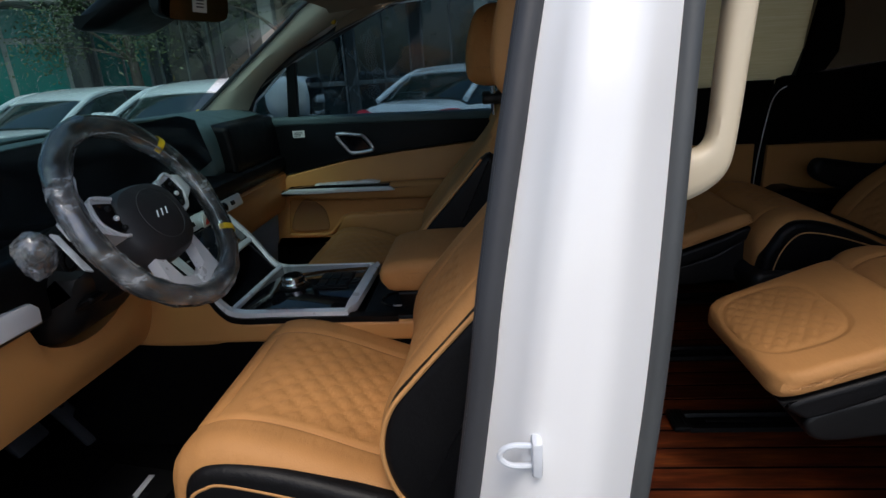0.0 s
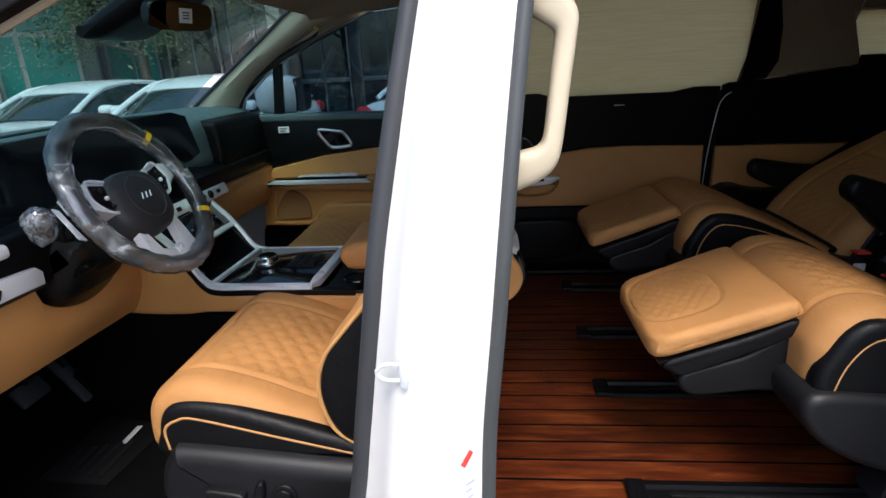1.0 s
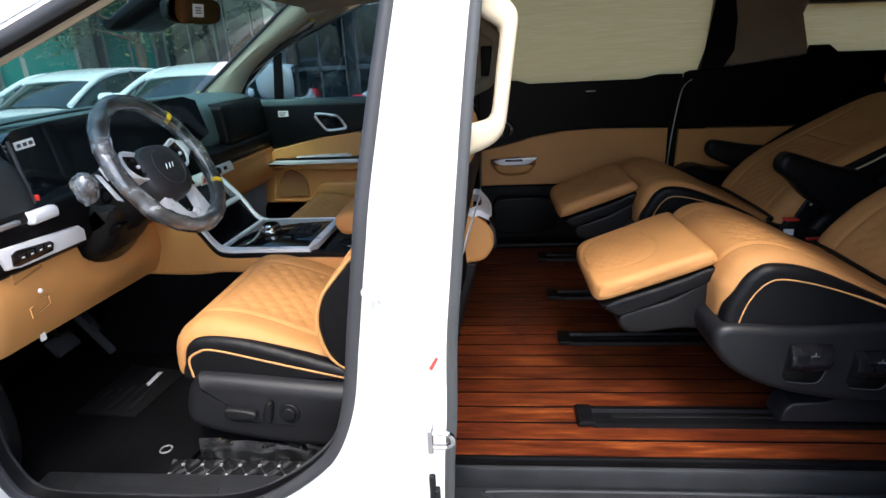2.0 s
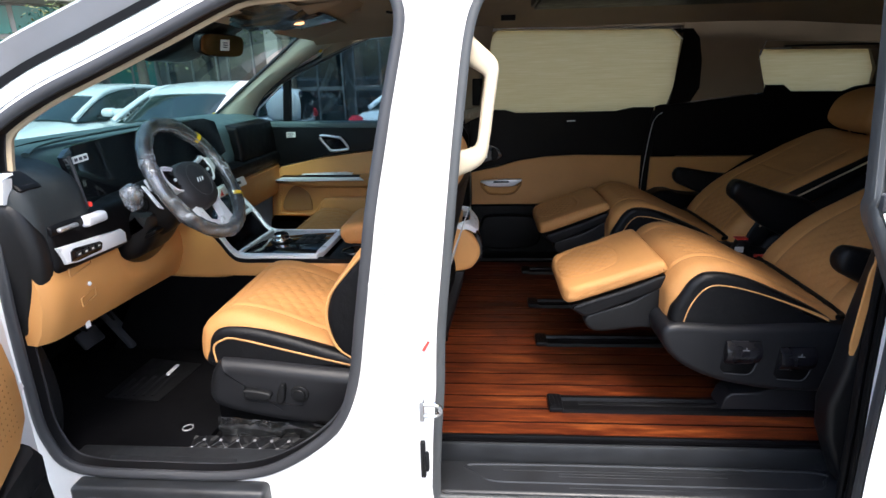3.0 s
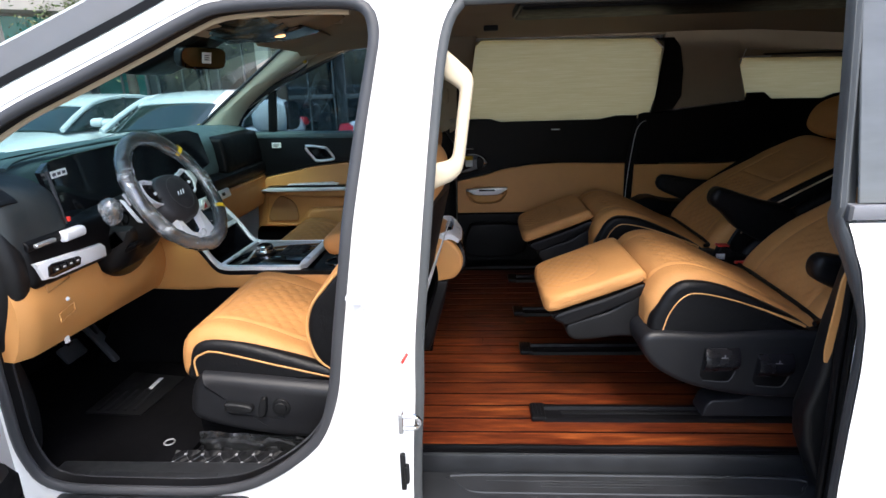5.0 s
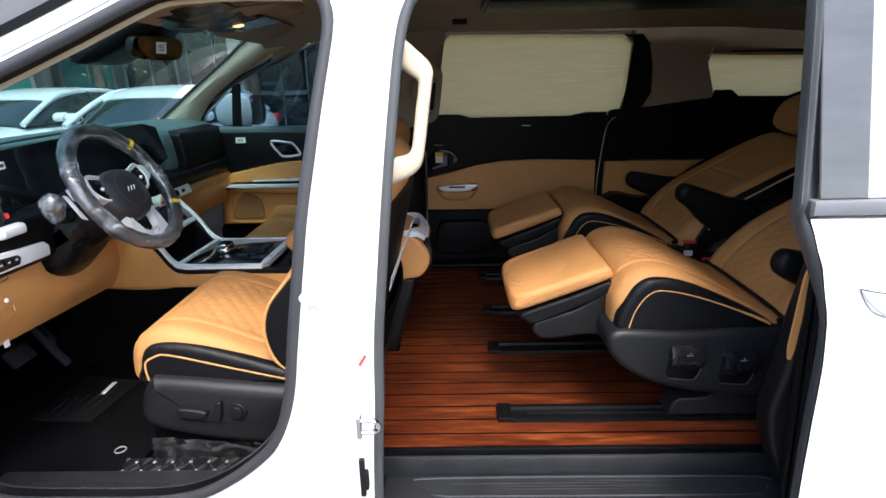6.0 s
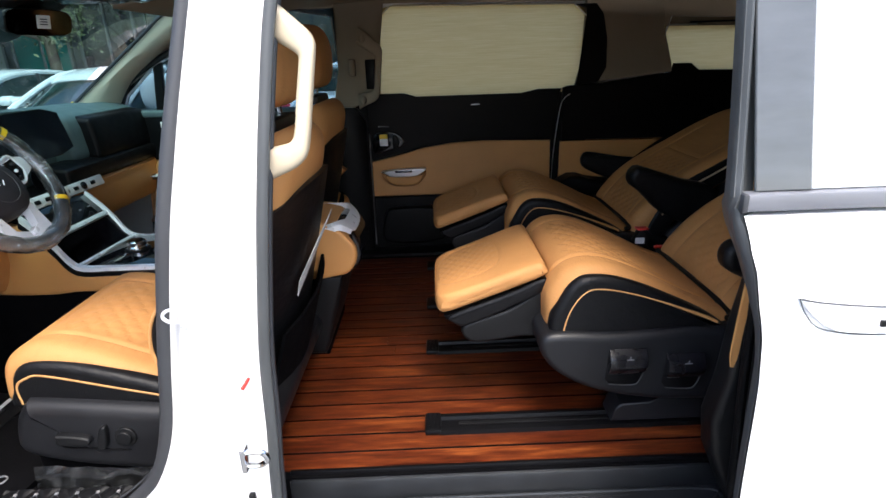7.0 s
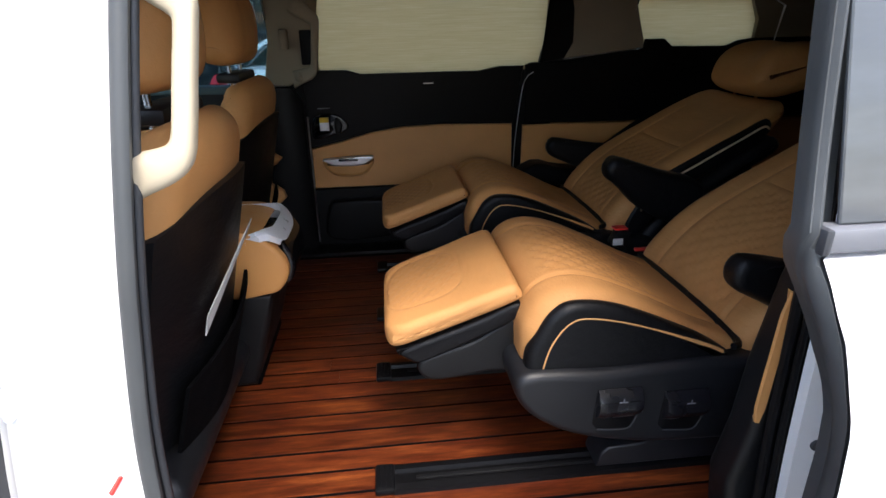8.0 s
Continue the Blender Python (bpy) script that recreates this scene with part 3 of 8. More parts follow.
def sills():
    # the black step below the sliding door, ribbed, and the door-sill plate in front
    bm = bmesh.new()
    box(bm, (0.03, 0.150, 0.345), (1.06, 0.290, 0.405), 0.010, 3)
    tread = part("sliding_step", bm, STEP_PLASTIC, van, "black ribbed plastic entry step")
    loop = spline([(0.105, 0.250, 0.405), (0.125, 0.228, 0.405), (0.165, 0.194, 0.405), (0.30, 0.190, 0.405), (0.70, 0.190, 0.405), (0.94, 0.192, 0.405), (0.985, 0.215, 0.405), (0.985, 0.250, 0.405), (0.70, 0.256, 0.405), (0.30, 0.256, 0.405)], 120, True)
    part("tread_rim", tube(bmesh.new(), loop, 0.0038, 6, True), STEP_PLASTIC, tread)
    for a, b, y in ((0.34, 0.62, 0.212), (0.34, 0.76, 0.222), (0.52, 0.80, 0.240), (0.20, 0.60, 0.232), (0.36, 0.72, 0.172)):
        bm = bmesh.new()
        box(bm, (a, y, 0.402), (b, y + 0.004, 0.4065), 0.0015, 2)
        part("tread_rib", bm, STEP_PLASTIC, tread)
    bm = bmesh.new()
    box(bm, (0.02, 0.262, 0.40), (1.06, 0.292, 0.462), 0.008)
    part("sill_riser", bm, STEP_PLASTIC, van)
    bm = bmesh.new()
    box(bm, (0.02, 0.278, 0.455), (1.03, 0.290, 0.476), 0.003)
    part("floor_edge_trim", bm, SATIN_BLACK, van)
    bm = bmesh.new()
    box(bm, (-0.96, 0.152, 0.38), (-0.12, 0.265, 0.434), 0.012, 3)
    part("front_sill_cover", bm, STEP_PLASTIC, van)
    bm = bmesh.new()
    box(bm, (-0.85, 0.175, 0.430), (-0.50, 0.215, 0.4365), 0.003)
    part("scuff_plate", bm, STEP_PLASTIC, van, "dark brushed door-sill plate")


sills()


def side_step():
    st = thing("side_step", "black ribbed plastic step cover below the driver's door", "step", (-0.63, 0.11, 0.22))
    bm = bmesh.new()
    box(bm, (-0.885, 0.092, 0.24), (-0.385, 0.150, 0.4315), 0.014, 3)
    body = part("step_body", bm, STEP_PLASTIC, st)
    bm = bmesh.new()
    box(bm, (-0.85, 0.045, 0.24), (-0.42, 0.11, 0.385), 0.02, 3)
    part("step_tread", bm, STEP_PLASTIC, st)
    for k in range(4):
        bm = bmesh.new()
        box(bm, (-0.84 + 0.02 * (k % 2), 0.050 + k * 0.010, 0.383), (-0.44, 0.054 + k * 0.010, 0.388), 0.002)
        part("step_rib", bm, RUBBER, st)
    bm = bmesh.new()
    box(bm, (-0.84, 0.0890, 0.398), (-0.43, 0.0940, 0.407), 0.002)
    part("grip_line", bm, RUBBER, body)


side_step()


def nose_and_tail():
    bm = bmesh.new()
    rings = []
    for x, zt, hw in ((-2.12, 0.78, 0.62), (-2.06, 0.90, 0.78), (-1.85, 0.985, 0.86), (-1.55, 1.06, 0.88), (-1.36, 1.10, 0.86)):
        rings.append([Vector((x, MID + hw * (j / 10 - 1), zt - 0.06 * abs(j / 10 - 1) ** 3)) for j in range(21)] + [Vector((x, MID + hw * (1 - j / 10), zt - 0.03 - 0.06 * abs(1 - j / 10) ** 3)) for j in range(21)])
    loft(bm, rings)
    part("bonnet", bm, WHITE_PAINT, van)
    bm = bmesh.new()
    prof = [(-2.10, 0.80), (-2.17, 0.66), (-2.19, 0.42), (-2.12, 0.22), (-1.98, 0.22), (-1.98, 0.84)]
    pad(bm, prof, 0.14, 1.86, 0.10, 40, 10)
    part("front_bumper", bm, WHITE_PAINT, van)
    bm = bmesh.new()
    box(bm, (-2.205, 0.40, 0.42), (-2.15, 1.60, 0.70), 0.02)
    part("grille", bm, PIANO_BLACK, van, "dark front grille")
    bm = bmesh.new()
    prof = [(2.50, 1.55), (2.72, 1.32), (2.90, 1.02), (2.98, 0.62), (2.92, 0.28), (2.80, 0.28), (2.84, 0.60), (2.78, 1.00), (2.62, 1.30), (2.42, 1.55)]
    pad(bm, prof, 0.12, 1.88, 0.05, 50, 8)
    part("tailgate", bm, WHITE_PAINT, van)
    for y in (0.20, 1.80):
        bm = bmesh.new()
        box(bm, (-2.12, y - 0.12, 0.70), (-1.92, y + 0.12, 0.83), 0.03, 3)
        part("headlamp", bm, PIANO_BLACK, van)
    for x in (-1.52, 1.66):
        for y, s in ((0.09, 1), (1.91, -1)):
            bm = bmesh.new()
            prof = [(x + 0.345 * math.cos(a), 0.285 + 0.345 * math.sin(a)) for a in (2 * math.pi * i / 40 for i in range(40))]
            pad(bm, prof, min(y, y + 0.22 * s), max(y, y + 0.22 * s), 0.03, smooth=False, ny=4)
            w = part("wheel", bm, RUBBER, van, "black tyre on a silver rim")
            bm = bmesh.new()
            pad(bm, [(x + 0.23 * math.cos(a), 0.285 + 0.23 * math.sin(a)) for a in (2 * math.pi * i / 32 for i in range(32))], min(y - 0.006 * s, y + 0.05 * s), max(y - 0.006 * s, y + 0.05 * s), 0.006, smooth=False, ny=2)
            part("rim", bm, SILVER, w)
    bm = bmesh.new()
    box(bm, (-1.95, 0.16, 0.16), (2.85, 1.84, 0.36), 0.02)
    part("underbody", bm, BLACK_PLASTIC, van)


nose_and_tail()


def windscreen():
    def glass(bm, y_at, zo):
        rings = []
        for i in range(9):
            t = i / 8
            x, z = -1.55 + t * 0.97, 1.115 + 0.49 * math.sin(t * math.pi / 2 * 0.92) / math.sin(math.pi / 2 * 0.92)
            hw = 0.86 - 0.17 * t
            rings.append([Vector((x + 0.16 * abs(j / 10 - 1) ** 2.2 * (1 - t * 0.6), MID + hw * (j / 10 - 1), z + zo)) for j in range(21)])
        loft(bm, rings, False)
        return bm
    bm = glass(bmesh.new(), 0, 0)
    part("windscreen", bm, WINDSCREEN, van, "tinted windscreen specked with dried rain")


windscreen()

# ---- inside: floor, lining, far wall ----
def wood_floor():
    fl = thing("floor", "red-brown wooden deck floor with dark joints", "floor", (0.8, 1.0, FLOOR), kind="structure")
    bm = bmesh.new()
    box(bm, (-0.15, 0.27, 0.36), (2.70, 1.75, FLOOR - 0.0022))
    part("joint_bed", bm, DARK_CLOTH, fl, "black caulked joints", smooth=False)
    pitch, y, k = 0.0648, 0.2905, 0
    shared = {}
    while y < 1.70:
        cuts = [-0.14] + sorted(random.uniform(0.2, 2.4) for _ in range(2)) + [2.68]
        if k % 3:
            cuts = [-0.14, cuts[1 + k % 2], 2.68]
        for a, b in zip(cuts, cuts[1:]):
            bm = bmesh.new()
            box(bm, (a + 0.0006, y, FLOOR - 0.018), (b - 0.0006, y + pitch - 0.0088, FLOOR + random.uniform(-0.0004, 0.0004)))
            part("plank", bm, WOOD, fl, smooth=False)
        y += pitch
        k += 1


wood_floor()


def seat_rail(y):
    """A floor slide rail: black channel with a ribbed end cap."""
    r = thing("seat_rail", "black metal seat slide rail set in the wooden floor", "rail", (0.9, y, FLOOR), group="seat rails")
    bm = bmesh.new()
    prof = [(-0.038, 0.0), (-0.036, 0.011), (-0.020, 0.013), (-0.016, 0.004), (0.016, 0.004), (0.020, 0.013), (0.036, 0.011), (0.038, 0.0)]
    loft(bm, [[Vector((x, y + a, FLOOR + b)) for a, b in prof] for x in (0.37, 1.9)])
    part("channel", bm, SATIN_BLACK, r)
    bm = bmesh.new()
    box(bm, (0.333, y - 0.039, FLOOR), (0.374, y + 0.039, FLOOR + 0.016), 0.005, 2)
    cap = part("end_cap", bm, SATIN_BLACK, r)
    for k in range(3):
        bm = bmesh.new()
        box(bm, (0.340 + k * 0.011, y - 0.030, FLOOR + 0.015), (0.345 + k * 0.011, y + 0.030, FLOOR + 0.0175))
        part("cap_rib", bm, SATIN_BLACK, cap)
    bm = bmesh.new()
    box(bm, (0.42, y - 0.006, FLOOR + 0.004), (1.85, y + 0.006, FLOOR + 0.008), 0.002)
    part("slide_strip", bm, BLACK_PLASTIC, r)


for ry in (0.434, 0.832, 1.168, 1.566):
    seat_rail(ry)


def headliner():
    # ceiling: one shell, arched across, with the side rolls
    bm = bmesh.new()
    rings = []
    for i in range(15):
        x = -0.60 + 3.2 * i / 14
        top = 1.655 - max(0.0, -x - 0.05) * 0.10 - max(0.0, x - 1.4) * 0.07
        ring = []
        for j in range(33):
            c = -1 + j / 16
            yy = (0.735 - 0.09 * min(1.0, max(0.0, (-0.12 - x) / 0.3))) * c
            z = top - 0.072 * abs(c) ** 4
            ring.append(Vector((x, MID + yy, z)))
        rings.append(ring + [p + Vector((0, 0, 0.02)) for p in reversed(ring)])
    loft(bm, rings)
    alone("ceiling", bm, BEIGE, "beige cloth headliner of the van", "ceiling", kind="structure")
    c = thing("ceiling_strip", "long black ceiling panel over the middle", "ceiling panel", (1.0, 1.03, 1.655))
    bm = bmesh.new()
    box(bm, (0.345, 1.00, 1.616), (2.1, 1.34, 1.652), 0.006)
    part("panel", bm, SATIN_BLACK, c)
    bm = bmesh.new()
    box(bm, (0.335, 0.985, 1.626), (2.11, 1.355, 1.656), 0.004)
    part("rim", bm, BLACK_PLASTIC, c)
    v = thing("ceiling_vent", "small dark air vent in the headliner", "air vent", (0.26, 1.62, 1.63), group="ceiling vents")
    bm = bmesh.new()
    box(bm, (0.228, 1.59, 1.603), (0.290, 1.63, 1.640), 0.004)
    part("vent_frame", bm, SATIN_BLACK, v)


headliner()


def far_y(z):
    """The far wall's inner face."""
    return 1.845 - max(0.0, z - 1.10) * 0.18


def wall_plate(outline, mat, name, parent, thick=0.03, proud=0.0, label="", n=90, smooth_curve=True, r=0.004):
    """A panel on the far wall from an (x, z) outline."""
    pts = spline([(x, 0, z) for x, z in outline], n, True) if smooth_curve else [Vector((x, 0, z)) for x, z in outline]
    bm = bmesh.new()
    front = [Vector((p.x, far_y(p.z) - proud, p.z)) for p in pts]
    ins = inset2d([(p.x, p.z) for p in pts], r)
    face = [Vector((x, far_y(z) - proud - r, z)) for x, z in ins]
    back = [p + Vector((0, thick, 0)) for p in front]
    loft(bm, [face, front, back], caps=False)
    # fill the face in strips of z so that it follows the wall's lean
    f2 = bmesh.new()
    vs = [f2.verts.new(p) for p in face]
    f2.faces.new(vs)
    bmesh.ops.triangulate(f2, faces=f2.faces[:])
    me = bpy.data.meshes.new("tmp")
    f2.to_mesh(me)
    bm.from_mesh(me)
    bpy.data.meshes.remove(me)
    f2.free()
    bmesh.ops.remove_doubles(bm, verts=bm.verts[:], dist=0.0002)
    return part(name, bm, mat, parent, label)


def line3(pts, r, n=40):
    return tube(bmesh.new(), spline(pts, n), r, 8)


def far_sliding_door():
    d = thing("sliding_door", "closed far sliding door with tan and black lining", "door", (0.5, 1.85, 0.45), kind="structure")
    wall_plate([(0.09, 0.742), (0.09, 0.908), (0.22, 0.935), (0.335, 0.966), (0.47, 0.985), (0.62, 0.990), (0.93, 0.982), (0.932, 0.74)], TAN_PLASTIC, "tan_panel", d, 0.04, 0.006, smooth_curve=False)
    wall_plate([(0.085, 0.915), (0.22, 0.942), (0.335, 0.973), (0.47, 0.991), (0.62, 0.996), (0.936, 0.988), (0.97, 1.215), (0.87, 1.216), (0.79, 1.200), (0.31, 1.200), (0.26, 1.216), (0.085, 1.218)], SATIN_BLACK, "black_panel", d, 0.04, 0.0, smooth_curve=False)
    wall_plate([(0.085, 0.47), (0.085, 0.735), (0.95, 0.735), (0.95, 0.47)], SATIN_BLACK, "lower_panel", d, 0.04, -0.004, smooth_curve=False)
    part("map_pocket", pad(bmesh.new(), [(0.14, 0.52), (0.14, 0.66), (0.20, 0.69), (0.42, 0.68), (0.45, 0.60), (0.40, 0.52)], 1.80, 1.85, 0.015, 50, 3), SATIN_BLACK, d)
    # trim line on the black panel and the handle recess
    part("trim_line", line3([(0.13, 1.832, 1.072), (0.35, 1.838, 1.070), (0.56, 1.842, 1.060)], 0.0022), SILVER, d)
    hnd = part("inner_handle", pad(bmesh.new(), [(0.105, 0.952), (0.115, 1.040), (0.19, 1.050), (0.24, 1.020), (0.245, 0.985), (0.19, 0.965)], 1.822, 1.850, 0.008, 50, 3), PIANO_BLACK, d)
    part("handle_lever", pad(bmesh.new(), [(0.195, 0.975), (0.195, 1.030), (0.212, 1.032), (0.226, 1.005), (0.215, 0.975)], 1.808, 1.826, 0.006, 40, 2), SATIN_BLACK, hnd)
    bm = bmesh.new()
    box(bm, (0.135, 1.814, 0.985), (0.172, 1.822, 1.018), 0.002)
    part("tag", bm, WHITE_LABEL, hnd, "white paper tag with a yellow top")
    bm = bmesh.new()
    box(bm, (0.135, 1.813, 1.018), (0.172, 1.821, 1.038), 0.002)
    part("tag_top", bm, YELLOW, hnd)
    # the cup holder
    cup = part("cup_holder", pad(bmesh.new(), [(0.148, 0.868), (0.330, 0.868), (0.325, 0.825), (0.285, 0.800), (0.195, 0.800), (0.155, 0.825)], 1.780, 1.85, 0.02, 60, 4), TAN_PLASTIC, d)
    part("holder_rim", pad(bmesh.new(), [(0.146, 0.876), (0.334, 0.882), (0.318, 0.858), (0.285, 0.846), (0.190, 0.846), (0.160, 0.858)], 1.772, 1.800, 0.006, 60, 2), SILVER, cup, "silver rim")
    bm = bmesh.new()
    box(bm, (0.20, 1.766, 0.866), (0.280, 1.790, 0.876), 0.004)
    part("slot", bm, PIANO_BLACK, cup)
    # bright rubber-edged joints at both ends
    part("front_edge_strip", line3([(0.083, 1.835, 0.50), (0.086, 1.838, 0.90), (0.088, 1.832, 1.04)], 0.0035), SILVER, d)
    part("rear_edge_strip", line3([(0.938, 1.832, 0.70), (0.945, 1.838, 0.90), (0.968, 1.836, 1.11), (0.985, 1.824, 1.17), (1.01, 1.815, 1.19)], 0.0018), SILVER, d)
    bm = bmesh.new()
    box(bm, (0.56, 1.816, 1.156), (0.60, 1.836, 1.160), 0.001)
    part("blind_pull", bm, SILVER, d)
    # black board behind the panels' joints, and the kick strip on the floor's edge
    wall_plate([(0.03, 0.36), (0.03, 1.20), (1.10, 1.20), (1.10, 0.36)], SATIN_BLACK, "backing", d, 0.01, -0.022, smooth_curve=False)
    bm = bmesh.new()
    box(bm, (-0.2, 1.735, 0.36), (2.4, 1.85, 0.482), 0.006)
    part("kick_strip", bm, SATIN_BLACK, d)
    return d


far_sliding_door()


def far_rear_quarter():
    q = thing("wall_rear_quarter", "rear side lining, tan below and black above", "wall", (1.6, 1.85, 0.45), kind="structure")
    wall_plate([(0.975, 0.72), (0.978, 0.975), (1.55, 0.970), (2.60, 0.965), (2.60, 0.72)], TAN_PLASTIC, "tan_panel", q, 0.04, 0.004, smooth_curve=False)
    wall_plate([(0.955, 0.45), (0.955, 0.714), (2.60, 0.714), (2.60, 0.45)], SATIN_BLACK, "lower_panel", q, 0.04, 0.0, smooth_curve=False)
    wall_plate([(0.985, 0.981), (1.55, 0.976), (2.60, 0.971), (2.60, 1.30), (1.93, 1.300), (1.87, 1.292), (1.82, 1.272), (1.585, 1.276), (1.545, 1.306), (1.47, 1.306), (1.46, 1.268), (1.16, 1.232), (1.00, 1.226), (0.978, 1.218)],
               SATIN_BLACK, "black_panel", q, 0.04, 0.0, smooth_curve=False)
    # the black D-shaped pillar cover behind the blind, then the beige pillar
    wall_plate([(1.03, 1.225), (1.068, 1.40), (1.05, 1.545), (1.00, 1.560), (1.09, 1.560), (1.125, 1.52), (1.152, 1.42), (1.162, 1.30), (1.13, 1.236)], SATIN_BLACK, "pillar_cover", q, 0.03, 0.010, smooth_curve=False)
    wall_plate([(1.10, 1.236), (1.46, 1.272), (1.455, 1.31), (1.42, 1.40), (1.397, 1.462), (1.40, 1.50), (1.36, 1.60), (1.05, 1.62), (1.05, 1.30)], BEIGE, "beige_pillar", q, 0.03, 0.0, smooth_curve=False)
    wall_plate([(1.36, 1.464), (1.95, 1.452), (2.6, 1.45), (2.6, 1.62), (1.0, 1.64), (1.04, 1.575), (1.36, 1.57)], BEIGE, "roof_side", q, 0.03, -0.002, smooth_curve=False)
    wall_plate([(1.93, 1.30), (1.925, 1.37), (1.88, 1.455), (2.6, 1.45), (2.6, 1.30)], BEIGE, "rear_post", q, 0.03, 0.0, smooth_curve=False)
    bm = bmesh.new()
    box(bm, (1.50, 1.755, 1.470), (1.90, 1.770, 1.478), 0.002)
    part("blind_cassette", bm, BLACK_PLASTIC, q)
    bm = bmesh.new()
    box(bm, (1.41, 1.756, 1.463), (1.53, 1.764, 1.469), 0.001)
    part("blind_bar", bm, SILVER, q)
    # armrest shelf with a hollow
    part("side_shelf", pad(bmesh.new(), [(1.0, 0.74), (1.02, 0.83), (1.20, 0.80), (1.9, 0.80), (1.9, 0.72)], 1.73, 1.85, 0.02, 50, 4), SATIN_BLACK, q)
    # behind the seats: a plain dark end
    bm = bmesh.new()
    box(bm, (2.40, 0.14, 0.40), (2.44, 1.86, 1.60), 0.01)
    part("tail_lining", bm, BLACK_PLASTIC, q)
    t = thing("wall_front_rail", "beige roof side lining over the far windows", "wall", (0, 1.8, 1.5), kind="structure")
    wall_plate([(-0.62, 1.475), (-0.35, 1.578), (0.04, 1.575), (0.20, 1.590), (0.98, 1.572), (1.06, 1.575), (1.0, 1.66), (-0.55, 1.64)], BEIGE, "roof_side", t, 0.03, -0.002, smooth_curve=False)


far_rear_quarter()


def blind(name, outline, label, hem):
    b = thing(name, label, "window blind", (outline[0][0], 1.84, outline[0][1]), group="window blinds")
    wall_plate(outline, CLOTH_SHADE, "cloth", b, 0.002, -0.014, smooth_curve=False, r=0.0005)
    bm = bmesh.new()
    hx, hz = hem
    box(bm, (hx[0], far_y(hz) + 0.004, hz), (hx[1], far_y(hz) + 0.013, hz + 0.007), 0.002)
    part("hem_bar", bm, BLACK_PLASTIC, b)
    return b


blind("window_blind", [(0.14, 1.17), (0.13, 1.36), (0.15, 1.50), (0.185, 1.568), (0.24, 1.580), (1.00, 1.563), (1.045, 1.545), (1.068, 1.42), (1.033, 1.205), (0.60, 1.165), (0.25, 1.17)],
      "beige woven blind drawn over the sliding door window", ((0.315, 0.785), 1.172))
blind("window_blind", [(1.462, 1.290), (1.425, 1.40), (1.397, 1.464), (1.90, 1.458), (1.96, 1.37), (1.97, 1.25), (1.82, 1.235), (1.58, 1.235), (1.465, 1.25)],
      "beige woven blind drawn over the rear quarter window", ((1.60, 1.81), 1.240))


def far_b_pillar():
    p = thing("wall_b_pillar", "beige door pillar lining with a belt slide", "wall", (0.05, 1.8, 0.5), kind="structure")
    wall_plate([(-0.055, 1.17), (-0.02, 1.32), (0.00, 1.50), (-0.01, 1.585), (0.20, 1.600), (0.165, 1.53), (0.145, 1.40), (0.150, 1.25), (0.10, 1.20), (0.04, 1.165)], BEIGE, "upper_cover", p, 0.04, 0.045, smooth_curve=False)
    wall_plate([(-0.20, 0.45), (-0.10, 0.80), (-0.055, 1.16), (0.04, 1.16), (0.078, 1.10), (0.076, 0.45)], SATIN_BLACK, "lower_cover", p, 0.04, 0.030, smooth_curve=False)
    bm = bmesh.new()
    box(bm, (0.035, 1.70, 1.30), (0.062, 1.745, 1.37), 0.006)
    part("belt_slide", bm, BEIGE, p)


far_b_pillar()


def grab_handle(y, sgn, label):
    """A long fixed grab handle on a door pillar: an upright bar with two slanting feet; sgn says which way the cabin lies."""
    h = thing("grab_handle", label, "grab handle", (0.13, y, 1.2), group="grab handles")
    outer = [(0.064, 1.160), (0.094, 1.176), (0.128, 1.190), (0.146, 1.203), (0.157, 1.222), (0.164, 1.262), (0.172, 1.322), (0.180, 1.380), (0.1815, 1.402), (0.174, 1.420), (0.150, 1.443), (0.120, 1.470), (0.090, 1.497)]
    inner = [(0.064, 1.224), (0.096, 1.231), (0.118, 1.235), (0.128, 1.239), (0.134, 1.248), (0.138, 1.270), (0.144, 1.322), (0.150, 1.366), (0.151, 1.380), (0.146, 1.387), (0.132, 1.396), (0.108, 1.411), (0.076, 1.432)]
    o = spline([(x, 0, z) for x, z in outer], 72)
    i = spline([(x, 0, z) for x, z in inner], 72)
    bm = bmesh.new()
    rings = []
    for p, q in zip(o, i):
        mid, half = (p + q) / 2, (p - q) / 2
        yc = y + sgn * (0.20 * (mid.z - 1.22) - 0.12 * max(0.0, 0.13 - mid.x))
        ring = []
        for k in range(20):
            g = 2 * math.pi * k / 20
            c, d = math.cos(g), math.sin(g)
            e = (abs(c) ** 3.2 + abs(d) ** 3.2) ** (-1 / 3.2)
            ring.append(Vector((mid.x + half.x * c * e, yc + 0.017 * d * e, mid.z + half.z * c * e)))
        rings.append(ring)
    loft(bm, rings)
    grip = part("grip", bm, IVORY if sgn > 0 else BEIGE, h)
    for p, q in ((o[5], i[5]), (o[-6], i[-6])):
        mid = (p + q) / 2
        bm = bmesh.new()
        bmesh.ops.create_uvsphere(bm, u_segments=14, v_segments=8, radius=0.016, matrix=Matrix.Translation((mid.x, y + sgn * (0.20 * (mid.z - 1.22) + 0.008), mid.z)) @ Matrix.Diagonal((1, 0.7, 1.2, 1)))
        part("screw_cover", bm, IVORY if sgn > 0 else BEIGE, grip)
    return h


